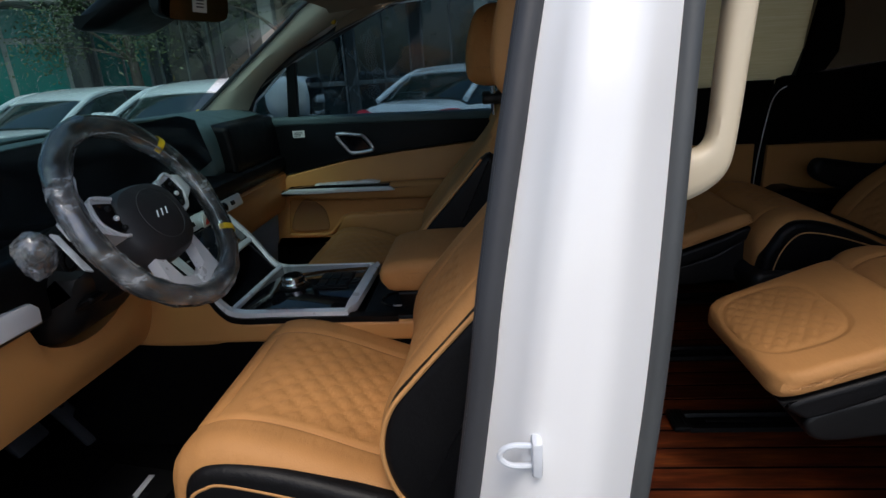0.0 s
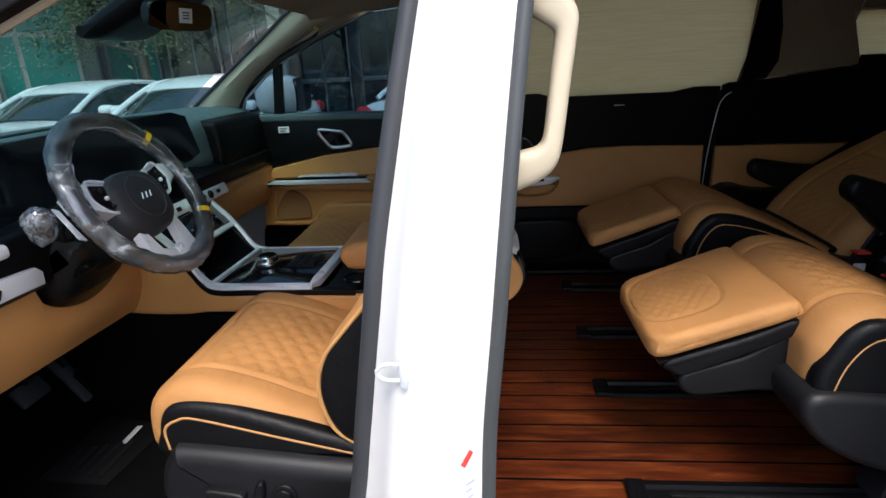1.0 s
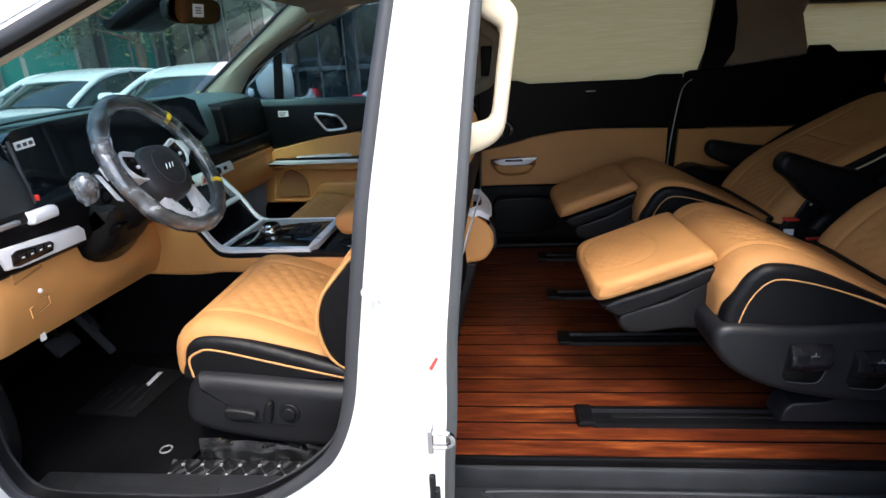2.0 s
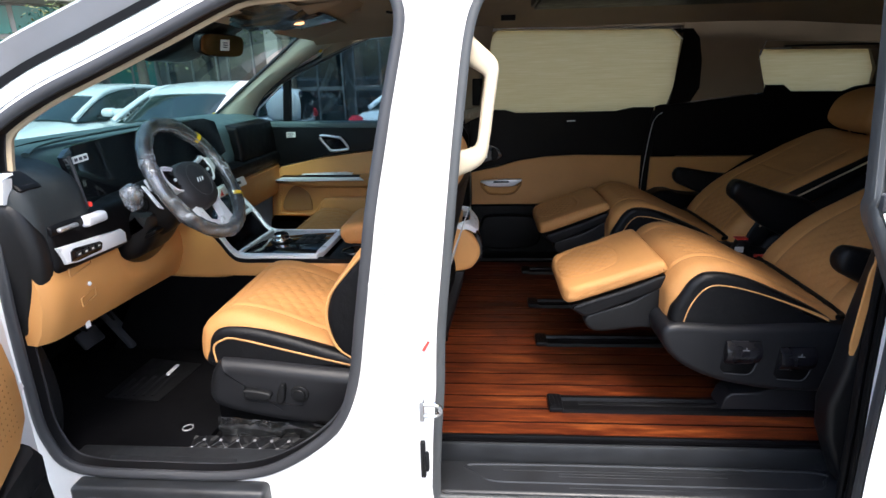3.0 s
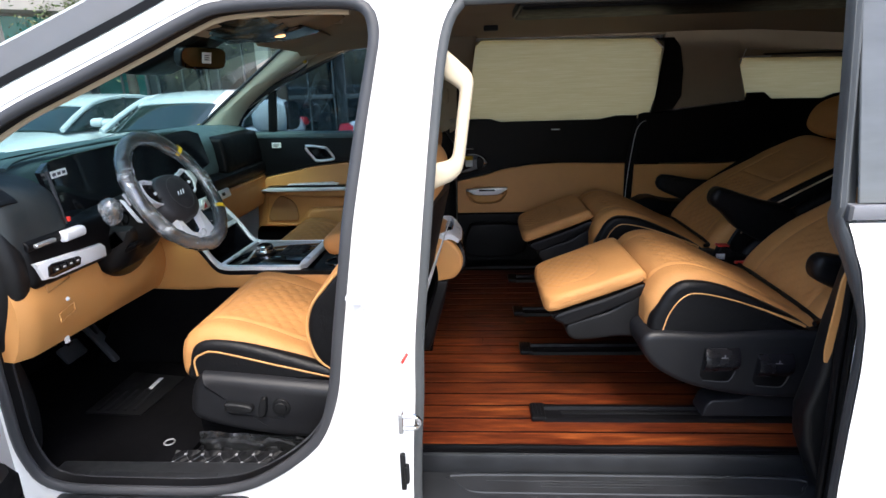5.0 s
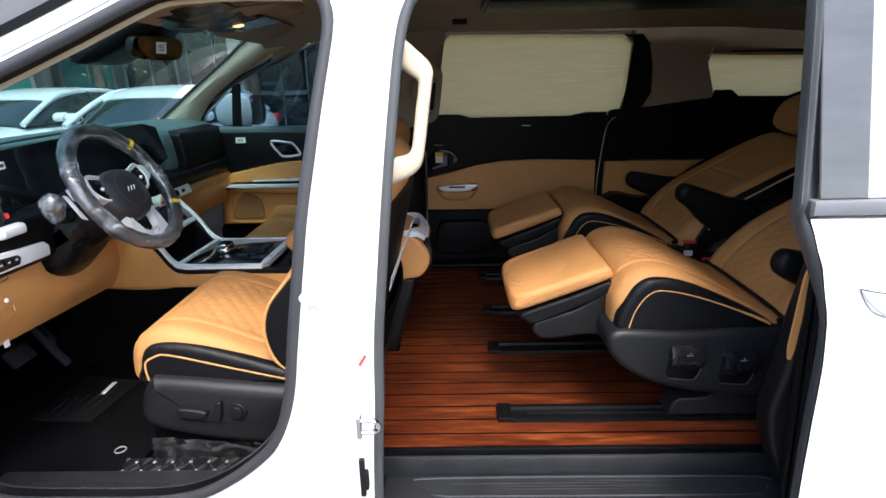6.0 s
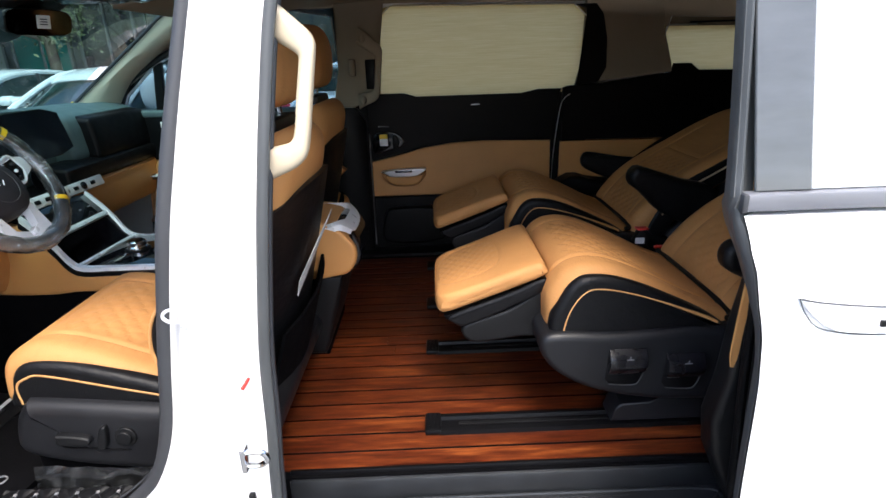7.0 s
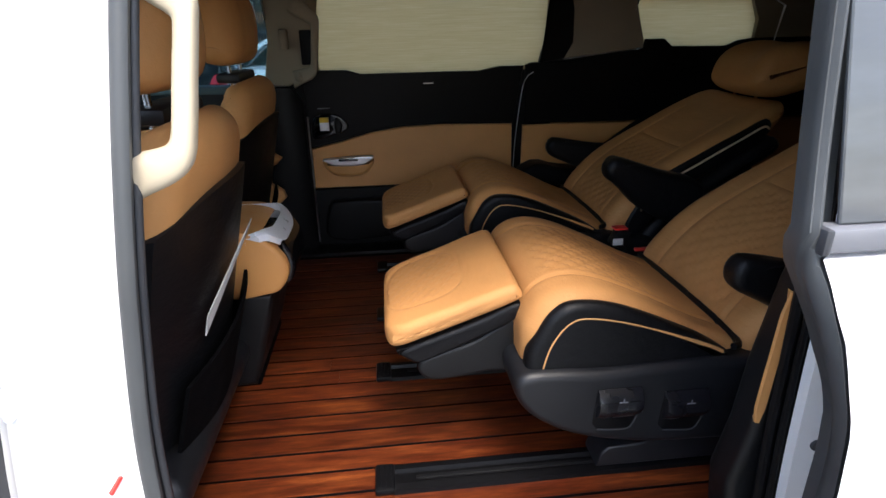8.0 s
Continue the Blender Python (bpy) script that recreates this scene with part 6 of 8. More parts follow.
        plate(bm, [at(s * a, b, 0.014) for a, b in pts], e3 * -0.022, 0.004)
        part("lower_spoke", bm, SILVER_PAINT, w, "silver lower spoke")
    # dabs of yellow inspection paint
    for g in (radians(40), radians(-33)):
        bm = bmesh.new()
        rr = [rim_at((R + 0.0225 * math.cos(h)) * math.cos(q), (R + 0.0225 * math.cos(h)) * math.sin(q), 0.0225 * math.sin(h)) for q in (g - 0.04, g + 0.04) for h in (0.4, 1.0, 1.6, 2.2, 2.8)]
        n = len(rr) // 2
        vs = [bm.verts.new(p) for p in rr]
        for i in range(n - 1):
            bm.faces.new((vs[i], vs[i + 1], vs[n + i + 1], vs[n + i]))
        part("paint_dab", bm, YELLOW, w, "yellow paint mark")
    part("film_flap", plate(bmesh.new(), [rim_at(-0.186, 0.028, -0.026), rim_at(-0.196, 0.034, -0.026), rim_at(-0.190, -0.034, -0.026), rim_at(-0.178, -0.042, -0.026)], e3 * -0.004), FILM_GLINT_FLAP, w, "loose flap of clear film")


steering_wheel()


# ---- centre console ----
def console():
    c = thing("centre_console", "centre console with silver frame, rotary knob and tan sides", "console", (-0.5, 1.0, 0.42))
    side = [(-0.98, 0.722), (-0.76, 0.722), (-0.30, 0.720), (0.02, 0.715), (0.02, 0.775), (-0.31, 0.771), (-0.69, 0.774), (-0.725, 0.790), (-0.770, 0.846), (-0.850, 0.938), (-0.95, 0.95)]
    for y0, y1 in ((0.820, 0.850), (1.150, 1.180)):
        part("tan_side", pad(bmesh.new(), side, y0, y1, 0.010, smooth=False, ny=3), TAN_PLASTIC, c, "tan console side")
    part("core", pad(bmesh.new(), [(-0.98, 0.60), (0.02, 0.60), (0.02, 0.770), (-0.31, 0.765), (-0.69, 0.765), (-0.80, 0.760), (-0.95, 0.78)], 0.840, 1.160, 0.006, smooth=False, ny=2), SATIN_BLACK, c)
    part("lower_side", pad(bmesh.new(), [(-1.25, 0.42), (0.02, 0.42), (0.02, 0.722), (-1.10, 0.722)], 0.828, 1.172, 0.01, smooth=False, ny=3), DARK_CLOTH, c, "black carpeted console base")
    # dark plinth and silver frame
    rim = [(-0.850, 0.945), (-0.808, 0.902), (-0.770, 0.853), (-0.738, 0.806), (-0.70, 0.786), (-0.60, 0.785), (-0.42, 0.784), (-0.31, 0.782)]
    for s in (-1, 1):
        yb = MID + s * 0.183
        bm = bmesh.new()
        line = spline([(x, yb, z) for x, z in rim], 60)
        loft(bm, [[p + Vector((0, -s * 0.002, -0.012)), p + Vector((0, -s * 0.002, 0.002)), p + Vector((0, -s * 0.03, 0.002)), p + Vector((0, -s * 0.03, -0.012))] for p in line])
        part("dark_edge", bm, SATIN_BLACK, c)
        bm = bmesh.new()
        line = spline([(-0.848, yb, 0.962), (-0.806, yb, 0.919), (-0.768, yb, 0.870), (-0.736, yb, 0.822), (-0.70, yb, 0.800), (-0.60, yb, 0.797), (-0.43, yb, 0.796)], 60)
        loft(bm, [[p + Vector((0, -s * 0.008, -0.014)), p + Vector((0, -s * 0.010, 0.0)), p + Vector((0, -s * 0.024, 0.004)), p + Vector((0, -s * 0.028, -0.012))] for p in line])
        part("silver_rail", bm, SILVER_PAINT, c, "satin silver rail")
    bm = bmesh.new()
    plate(bm, [(-0.44, MID - 0.175, 0.800), (-0.415, MID - 0.14, 0.803), (-0.405, MID + 0.14, 0.803), (-0.42, MID + 0.175, 0.800), (-0.435, MID + 0.12, 0.802), (-0.44, MID - 0.12, 0.802)], (0, 0, -0.02), 0.003)
    part("silver_cross", bm, SILVER_PAINT, c)
    bm = bmesh.new()
    plate(bm, [(-0.728, MID - 0.158, 0.804), (-0.716, MID - 0.158, 0.802), (-0.704, MID + 0.158, 0.802), (-0.716, MID + 0.158, 0.804)], (0, 0, -0.02), 0.003)
    part("silver_front_bar", bm, SILVER_PAINT, c)
    # the gloss deck with the knob
    bm = bmesh.new()
    box(bm, (-0.71, MID - 0.160, 0.78), (-0.44, MID + 0.160, 0.797), 0.004)
    dk = part("deck", bm, PIANO_BLACK, c, "gloss black deck")
    kx, ky = -0.617, MID
    for r0, z0, z1, mat, nm in ((0.040, 0.796, 0.803, SATIN_BLACK, "knob_base"), (0.034, 0.803, 0.812, CHROME, "knob_ring"), (0.030, 0.812, 0.828, CHROME, "knob"), (0.024, 0.828, 0.831, PIANO_BLACK, "knob_top")):
        bm = bmesh.new()
        prof = [[Vector((kx + rr * math.cos(a), ky + rr * math.sin(a), z)) for a in (2 * math.pi * i / 32 for i in range(32))] for rr, z in ((r0, z0), (r0, z1 - 0.003), (r0 - 0.003, z1))]
        loft(bm, prof)
        part(nm, bm, mat, dk)
    bm = bmesh.new()
    box(bm, (-0.555, MID - 0.03, 0.796), (-0.465, MID + 0.08, 0.802), 0.003)
    part("key_plate", bm, SATIN_BLACK, dk)
    for i in range(3):
        for j in range(2):
            bm = bmesh.new()
            box(bm, (-0.548 + i * 0.028, MID - 0.022 + j * 0.052, 0.801), (-0.526 + i * 0.028, MID + 0.022 + j * 0.052, 0.806), 0.002)
            part("key", bm, BLACK_PLASTIC, dk)
    for k in range(5):
        bm = bmesh.new()
        box(bm, (-0.63 + k * 0.02, MID - 0.168, 0.8035), (-0.616 + k * 0.02, MID - 0.160, 0.8045))
        part("print_bar", bm, INK, dk)
    # open cubby in front, a dark slope up to the climate panel
    inner = [(-0.86, 0.765), (-0.70, 0.765), (-0.70, 0.790), (-0.728, 0.802), (-0.775, 0.862), (-0.848, 0.945), (-0.90, 0.945), (-0.90, 0.80)]
    for y0, y1 in ((0.8505, 0.857), (1.143, 1.1495)):
        part("cubby_wall", pad(bmesh.new(), inner, y0, y1, 0.002, smooth=False, ny=2), PIANO_BLACK, c)
    bm = bmesh.new()
    rings = []
    for x, z in ((-0.72, 0.79), (-0.76, 0.775), (-0.82, 0.78), (-0.855, 0.80), (-0.858, 0.87)):
        rings.append([Vector((x, MID - 0.160, z)), Vector((x, MID + 0.160, z)), Vector((x, MID + 0.160, z - 0.02)), Vector((x, MID - 0.160, z - 0.02))])
    loft(bm, rings)
    part("cubby", bm, PIANO_BLACK, c, "gloss black open tray")
    m = Matrix.Translation((-0.824, MID, 0.928)) @ Matrix.Rotation(radians(-41), 4, "Y")
    bm = bmesh.new()
    box(bm, (-0.020, -0.158, -0.044), (0.0, 0.158, 0.044), 0.006, 2, m)
    cl = part("climate_panel", bm, PIANO_BLACK, c, "dark climate touch panel")
    bm = bmesh.new()
    box(bm, (-0.015, -0.166, -0.062), (0.004, 0.166, -0.045), 0.004, 2, m)
    part("panel_lip", bm, SILVER_PAINT, cl)
    for k in range(6):
        bm = bmesh.new()
        box(bm, (0.0, -0.14 + k * 0.05, -0.011), (0.0008, -0.128 + k * 0.05, -0.007), 0.0, m=m)
        part("print_bar", bm, SYMBOL, cl)
    m = Matrix.Translation((-0.868, MID, 0.978)) @ Matrix.Rotation(radians(-18), 4, "Y")
    bm = bmesh.new()
    box(bm, (-0.020, -0.19, -0.019), (0.006, 0.31, 0.019), 0.005, 2, m)
    ks = part("key_strip", bm, SILVER_PAINT, c, "silver strip of keys")
    for k in range(9):
        bm = bmesh.new()
        box(bm, (0.004, -0.17 + k * 0.050, -0.007), (0.0085, -0.145 + k * 0.050, 0.006), 0.002, m=m)
        part("key", bm, BLACK_PLASTIC if k % 3 != 1 else SILVER_PAINT, ks)
    bm = bmesh.new()
    box(bm, (-0.856, 1.036, 0.958), (-0.853, 1.088, 0.996), 0.001)
    hz = part("hazard_label", bm, WHITE_LABEL, ks, "white label with a red triangle")
    bm = bmesh.new()
    plate(bm, [(-0.8525, 1.046, 0.964), (-0.8525, 1.072, 0.964), (-0.8525, 1.059, 0.988)], (-0.002, 0, 0))
    part("red_triangle", bm, RED, hz)
    bm = bmesh.new()
    bmesh.ops.create_uvsphere(bm, u_segments=16, v_segments=10, radius=0.014, matrix=m @ Matrix.Translation((0.008, 0.185, 0)) @ Matrix.Diagonal((0.6, 1, 1, 1)))
    part("dial", bm, PIANO_BLACK, ks)
    part("front_wall", pad(bmesh.new(), [(-0.90, 0.97), (-0.87, 0.90), (-0.86, 0.84), (-1.0, 0.80), (-1.02, 0.99)], 0.835, 1.165, 0.01, smooth=False, ny=3), SATIN_BLACK, c)
    # cup wells and lidded armrest
    bm = bmesh.new()
    box(bm, (-0.40, MID - 0.17, 0.74), (-0.24, MID + 0.17, 0.782), 0.01, 2)
    part("cup_well", bm, SATIN_BLACK, c)
    for yy in (MID - 0.08, MID + 0.08):
        part("cup_ring", tube(bmesh.new(), [Vector((-0.32 + 0.042 * math.cos(a), yy + 0.042 * math.sin(a), 0.784)) for a in (2 * math.pi * i / 24 for i in range(24))], 0.004, 6, True), PIANO_BLACK, c)
    part("armrest_lid", pad(bmesh.new(), [(-0.345, 0.838), (-0.356, 0.868), (-0.335, 0.894), (-0.24, 0.906), (0.0, 0.905), (0.04, 0.89), (0.03, 0.85), (-0.05, 0.825), (-0.30, 0.822)], MID - 0.142, MID + 0.142, 0.025, 70, 16), TAN, c, "tan leather armrest lid")
    part("armrest_base", pad(bmesh.new(), [(-0.30, 0.770), (-0.31, 0.828), (0.02, 0.832), (0.02, 0.770)], MID - 0.140, MID + 0.140, 0.008, smooth=False, ny=2), SATIN_BLACK, c)
    # rear end: tan box with a silver and black cup tray, on a black foot
    rb = part("rear_box", pad(bmesh.new(), [(-0.03, 0.752), (-0.03, 0.905), (0.058, 0.912), (0.120, 0.862), (0.138, 0.815), (0.122, 0.772), (0.085, 0.750)], 0.803, 1.045, 0.012, 60, 8, smooth=True), TAN_PLASTIC, c, "tan rear console box")
    bm = bmesh.new()
    rings = []
    for i in range(56):
        g = 2 * math.pi * i / 56
        ca, e = math.cos(g), math.sin(g)
        k = (abs(ca) ** 4 + abs(e) ** 4) ** -0.25
        ox, oy, ix, iy = 0.045 + 0.088 * k * ca, 0.924 + 0.121 * k * e, 0.022 + 0.082 * k * ca, 0.924 + 0.116 * k * e

        def up(x):
            return 0.920 - 0.9 * max(0.0, x - 0.095) - 6.0 * max(0.0, x - 0.108) ** 2
        low = 0.014 * max(0.0, -e) * min(1.0, max(0.0, (0.11 - ox) / 0.05))
        rings.append([Vector((ox, oy, up(ox) - 0.020 - low)), Vector((ox, oy, up(ox) - 0.003 - low)), Vector((ox - 0.003 * ca, oy - 0.003 * e, up(ox) - low)), Vector((ix, iy, up(ix) - low)), Vector((ix, iy, up(ix) - 0.020 - low))])
    loft(bm, rings, True, True)
    part("rear_frame", bm, SILVER_PAINT, rb, "silver frame")
    bm = bmesh.new()
    box(bm, (-0.02, 0.815, 0.875), (0.098, 1.030, 0.9035), 0.004, 2)
    part("cup_tray", bm, PIANO_BLACK, rb)
    part("vent_face", pad(bmesh.new(), [(0.118, 0.885), (0.146, 0.845), (0.149, 0.800), (0.132, 0.768), (0.11, 0.78)], 0.830, 1.030, 0.01, 40, 6), PIANO_BLACK, rb, "gloss black rear vent face")
    part("rear_foot", pad(bmesh.new(), [(-0.10, 0.474), (-0.05, 0.752), (0.088, 0.748), (0.07, 0.66), (0.03, 0.52), (0.012, 0.474)], 0.815, 1.185, 0.02, smooth=False, ny=4), BLACK_PLASTIC, c, "black rear console foot")


console()


def pocket_paper():
    p = thing("folded_paper", "white folded paper stuck in the seat back pocket", "paper", (0.0, 0.55, 0.78))
    bm = bmesh.new()
    rings = []
    for i in range(9):
        t = i / 8
        a = Vector((0.046 + 0.055 * t, 0.450 + 0.20 * t, 0.845 + 0.14 * t))
        w = 0.034 - 0.018 * t
        rings.append([a, a + Vector((0.006, 0.010, w)), a + Vector((0.003, 0.011, w)), a + Vector((-0.003, 0.001, 0))])
    loft(bm, rings)
    part("sheet", bm, surface("grey_paper", (0.40, 0.40, 0.40), 0.7, vary=0.06), p)


pocket_paper()


# ---- front floor ----
def front_floor():
    f = thing("front_floor", "black carpet of the front footwell", "floor", (-0.7, 1.0, 0.4), kind="structure")
    bm = bmesh.new()
    box(bm, (-1.5, 0.165, 0.37), (-0.10, 1.84, 0.412), 0.01)
    part("carpet", bm, DARK_CLOTH, f)
    mt = thing("floor_mat", "black carpet floor mat with a heel pad and badge", "floor mat", (-0.95, 0.5, 0.412))
    bm = bmesh.new()
    plate(bm, spline([(-1.32, 0.22, 0.414), (-0.80, 0.215, 0.414), (-0.65, 0.225, 0.414), (-0.625, 0.30, 0.414), (-0.63, 0.80, 0.414), (-0.90, 0.81, 0.414), (-1.32, 0.80, 0.414)], 60, True), (0, 0, 0.014), 0.004)
    part("mat_body", bm, DARK_CLOTH, mt)
    bm = bmesh.new()
    plate(bm, [(-1.06, 0.49, 0.428), (-0.87, 0.475, 0.428), (-0.845, 0.71, 0.428), (-1.05, 0.745, 0.428)], (0, 0, 0.006), 0.002)
    hp = part("heel_pad", bm, BLACK_PLASTIC, mt, "ribbed black heel pad")
    for k in range(5):
        bm = bmesh.new()
        box(bm, (-1.03 + k * 0.03, 0.50, 0.433), (-1.018 + k * 0.03, 0.60 + 0.01 * k, 0.437), 0.001)
        part("pad_rib", bm, SHELL_PLASTIC, hp)
    bm = bmesh.new()
    box(bm, (-0.935, 0.625, 0.4335), (-0.919, 0.700, 0.4355), 0.001)
    part("badge", bm, SILVER_PAINT, hp, "small pale badge")
    part("mat_clip", tube(bmesh.new(), [Vector((-0.705 + 0.014 * math.cos(a), 0.345 + 0.014 * math.sin(a), 0.432)) for a in (2 * math.pi * i / 24 for i in range(24))], 0.0022, 6, True), SYMBOL, mt, "pale ring clip")
    for x0, y0, n in ((-1.26, 0.735, "brake_pedal"), (-1.22, 0.83, "accelerator_pedal")):
        p = thing(n, "black rubber " + n.replace("_", " ") + " under the dash", "pedal", (x0, y0, 0.5))
        bm = bmesh.new()
        m = Matrix.Translation((x0, y0, 0.52)) @ Matrix.Rotation(radians(-35), 4, "Y")
        box(bm, (-0.010, -0.050, -0.032), (0.010, 0.050, 0.032), 0.008, 2, m) if n[0] == "b" else box(bm, (-0.010, -0.026, -0.10), (0.010, 0.026, 0.07), 0.008, 2, m)
        part("pad", bm, RUBBER, p)
        part("arm", tube(bmesh.new(), [(x0 - 0.01, y0, 0.54), (x0 - 0.08, y0, 0.66), (x0 - 0.10, y0, 0.80)], 0.010, 8), SATIN_BLACK, p)
    # quilted trim beside the seat, its crossings marked with pale knots
    q = thing("quilted_trim", "black quilted leather floor trim with pale stitched knots", "floor trim", (-0.45, 0.29, 0.415))
    bm = bmesh.new()
    rings = []
    nx, ny = 90, 22
    for i in range(nx + 1):
        x = -0.66 + 0.40 * i / nx
        ring = []
        for j in range(ny + 1):
            y = 0.240 + 0.062 * j / ny
            u, v = x / 0.058, y / 0.062
            a, b = (u + v) % 1.0, (u - v) % 1.0
            da, db = min(a, 1 - a), min(b, 1 - b)
            h = 0.004 * (1 - max(math.exp(-(da / 0.13) ** 2), math.exp(-(db / 0.13) ** 2)))
            ring.append(Vector((x, y, 0.420 + 0.25 * (y - 0.24) + h)))
        rings.append(ring + [Vector((p.x, p.y, 0.405)) for p in (ring[-1], ring[0])])
    loft(bm, rings)
    part("quilt", bm, BLACK_LEATHER, q)

    def top(x, y):
        return Vector((x, y, 0.4255 + 0.25 * (y - 0.24)))

    knots = [top(-0.65 + 0.024 * k, 0.286 if k % 2 else 0.260) for k in range(15)]
    for a, b in zip(knots, knots[1:]):
        part("stitch_line", tube(bmesh.new(), [a, b], 0.0009, 5), RUBBER, q)
    for k, a in enumerate(knots):
        part("stitch_line", tube(bmesh.new(), [a, top(a.x, 0.300 if k % 2 else 0.243)], 0.0009, 5), RUBBER, q)
        bm = bmesh.new()
        box(bm, a - Vector((0.0038, 0.0038, 0.002)), a + Vector((0.0038, 0.0038, 0.0025)), 0.001, 1)
        part("stitch_knot", bm, SYMBOL, q)
    s = thing("film_sheet", "loose clear film under the seat base", "plastic film", (-0.4, 0.3, 0.45))
    bm = bmesh.new()
    rings = []
    for i in range(21):
        x = -0.60 + 0.36 * i / 20
        rings.append([Vector((x + 0.01 * noise.noise(Vector((i, j, 0))), 0.318 + 0.002 * j + 0.012 * noise.noise(Vector((i * 0.4, j * 0.5, 3))), 0.426 + 0.011 * j - 0.02 * i / 20)) for j in range(6)])
    loft(bm, rings, False)
    part("film", bm, THIN_FILM, s)


front_floor()


# ---- far front door and pillar ----
def far_front_door():
    d = thing("passenger_door", "closed passenger door lined in tan and black", "door", (-0.5, 1.8, 0.5), kind="structure")

    def panel(outline, mat, name, y, depth, label="", r=0.006, parent=d):
        bm = bmesh.new()
        plate(bm, [(x, y, z) for x, z in outline], (0, depth, 0), r, 2)
        return part(name, bm, mat, parent, label)

    panel([(-0.95, 0.69), (-0.93, 0.88), (-0.876, 0.960), (-0.637, 1.008), (-0.405, 1.034), (-0.08, 1.06), (-0.08, 0.69)], TAN_PLASTIC, "tan_panel", 1.765, 0.05)
    panel([(-1.02, 0.93), (-0.876, 0.966), (-0.637, 1.014), (-0.405, 1.040), (-0.06, 1.066), (-0.06, 1.168), (-1.00, 1.182)], SATIN_BLACK, "black_panel", 1.770, 0.06)
    panel([(-1.00, 0.42), (-0.96, 0.684), (-0.08, 0.684), (-0.08, 0.42)], BLACK_PLASTIC, "lower_panel", 1.775, 0.05)
    part("sill_ledge", pad(bmesh.new(), [(-1.00, 1.155), (-1.00, 1.186), (-0.06, 1.172), (-0.06, 1.140)], 1.765, 1.85, 0.01, smooth=False, ny=2), DASH, d)
    # armrest: silver blade over a dark groove, padded part below
    arm = part("armrest", pad(bmesh.new(), [(-0.90, 0.895), (-0.86, 0.912), (-0.10, 0.925), (-0.10, 0.86), (-0.70, 0.865)], 1.715, 1.775, 0.02, 50, 4), TAN, d)
    part("silver_blade", pad(bmesh.new(), [(-0.890, 0.902), (-0.85, 0.918), (-0.46, 0.914), (-0.44, 0.898), (-0.80, 0.897)], 1.700, 1.730, 0.004, smooth=False, ny=2), SILVER_PAINT, arm, "silver blade")
    part("groove", pad(bmesh.new(), [(-0.86, 0.919), (-0.72, 0.930), (-0.46, 0.926), (-0.46, 0.915)], 1.704, 1.74, 0.003, smooth=False, ny=2), PIANO_BLACK, arm)
    part("switch_lid", pad(bmesh.new(), [(-0.75, 0.931), (-0.53, 0.937), (-0.50, 0.927), (-0.73, 0.924)], 1.708, 1.75, 0.003, smooth=False, ny=2), SILVER_PAINT, arm)
    # speaker pocket
    part("pocket_rim", tube(bmesh.new(), spline([(-0.60, 1.760, 0.795), (-0.66, 1.758, 0.790), (-0.72, 1.757, 0.724), (-0.80, 1.757, 0.718), (-0.890, 1.760, 0.722), (-0.897, 1.762, 0.735), (-0.878, 1.761, 0.855), (-0.862, 1.760, 0.868), (-0.80, 1.760, 0.872), (-0.50, 1.760, 0.868)], 60), 0.006, 8), TAN_PLASTIC, d)
    part("speaker_grille", pad(bmesh.new(), [(-0.875, 0.738), (-0.868, 0.800), (-0.825, 0.858), (-0.785, 0.858), (-0.738, 0.820), (-0.728, 0.745), (-0.76, 0.736)], 1.756, 1.775, 0.006, 50, 3), TAN_MESH, d, "brown perforated speaker grille")
    part("door_pocket", pad(bmesh.new(), [(-0.92, 0.705), (-0.72, 0.712), (-0.66, 0.795), (-0.60, 0.805), (-0.10, 0.80), (-0.10, 0.70)], 1.725, 1.775, 0.015, 60, 3), TAN_PLASTIC, d)
    # pull handle in its frame, label
    fr = part("handle_frame", tube(bmesh.new(), spline([(-0.655, 1.762, 1.112), (-0.575, 1.762, 1.106), (-0.550, 1.762, 1.098), (-0.520, 1.762, 1.055), (-0.535, 1.762, 1.044), (-0.600, 1.762, 1.040), (-0.625, 1.762, 1.060)], 60, True), 0.007, 8), SILVER, d, "silver door handle frame")
    bm = bmesh.new()
    plate(bm, [(-0.640, 1.766, 1.104), (-0.565, 1.766, 1.098), (-0.532, 1.766, 1.054), (-0.602, 1.766, 1.046)], (0, 0.01, 0), 0.0)
    part("handle_well", bm, PIANO_BLACK, fr)
    bm = bmesh.new()
    box(bm, (-0.826, 1.763, 1.108), (-0.780, 1.766, 1.134))
    lb = part("label", bm, WHITE_LABEL, d, "white paper label")
    for k in range(3):
        bm = bmesh.new()
        box(bm, (-0.820, 1.7615, 1.113 + k * 0.006), (-0.796 + 0.004 * k, 1.763, 1.1155 + k * 0.006))
        part("print_bar", bm, INK, lb)
    # window: post, front quarter frame, tinted glass
    panel([(-0.850, 1.17), (-0.825, 1.40), (-0.790, 1.42), (-0.812, 1.17)], SATIN_BLACK, "window_post", 1.800, 0.03, "black window post", 0.003)
    g = bmesh.new()
    plate(g, [(-1.04, 1.866, 1.165), (-0.98, 1.85, 1.28), (-0.62, 1.80, 1.50), (-0.36, 1.775, 1.585), (0.0, 1.77, 1.58), (0.0, 1.84, 1.30), (-0.04, 1.866, 1.165)], (0, 0.004, 0))
    gl = part("window_pane", g, PRIVACY, d, "dark tinted window glass", smooth=False)
    gl.visible_shadow = False
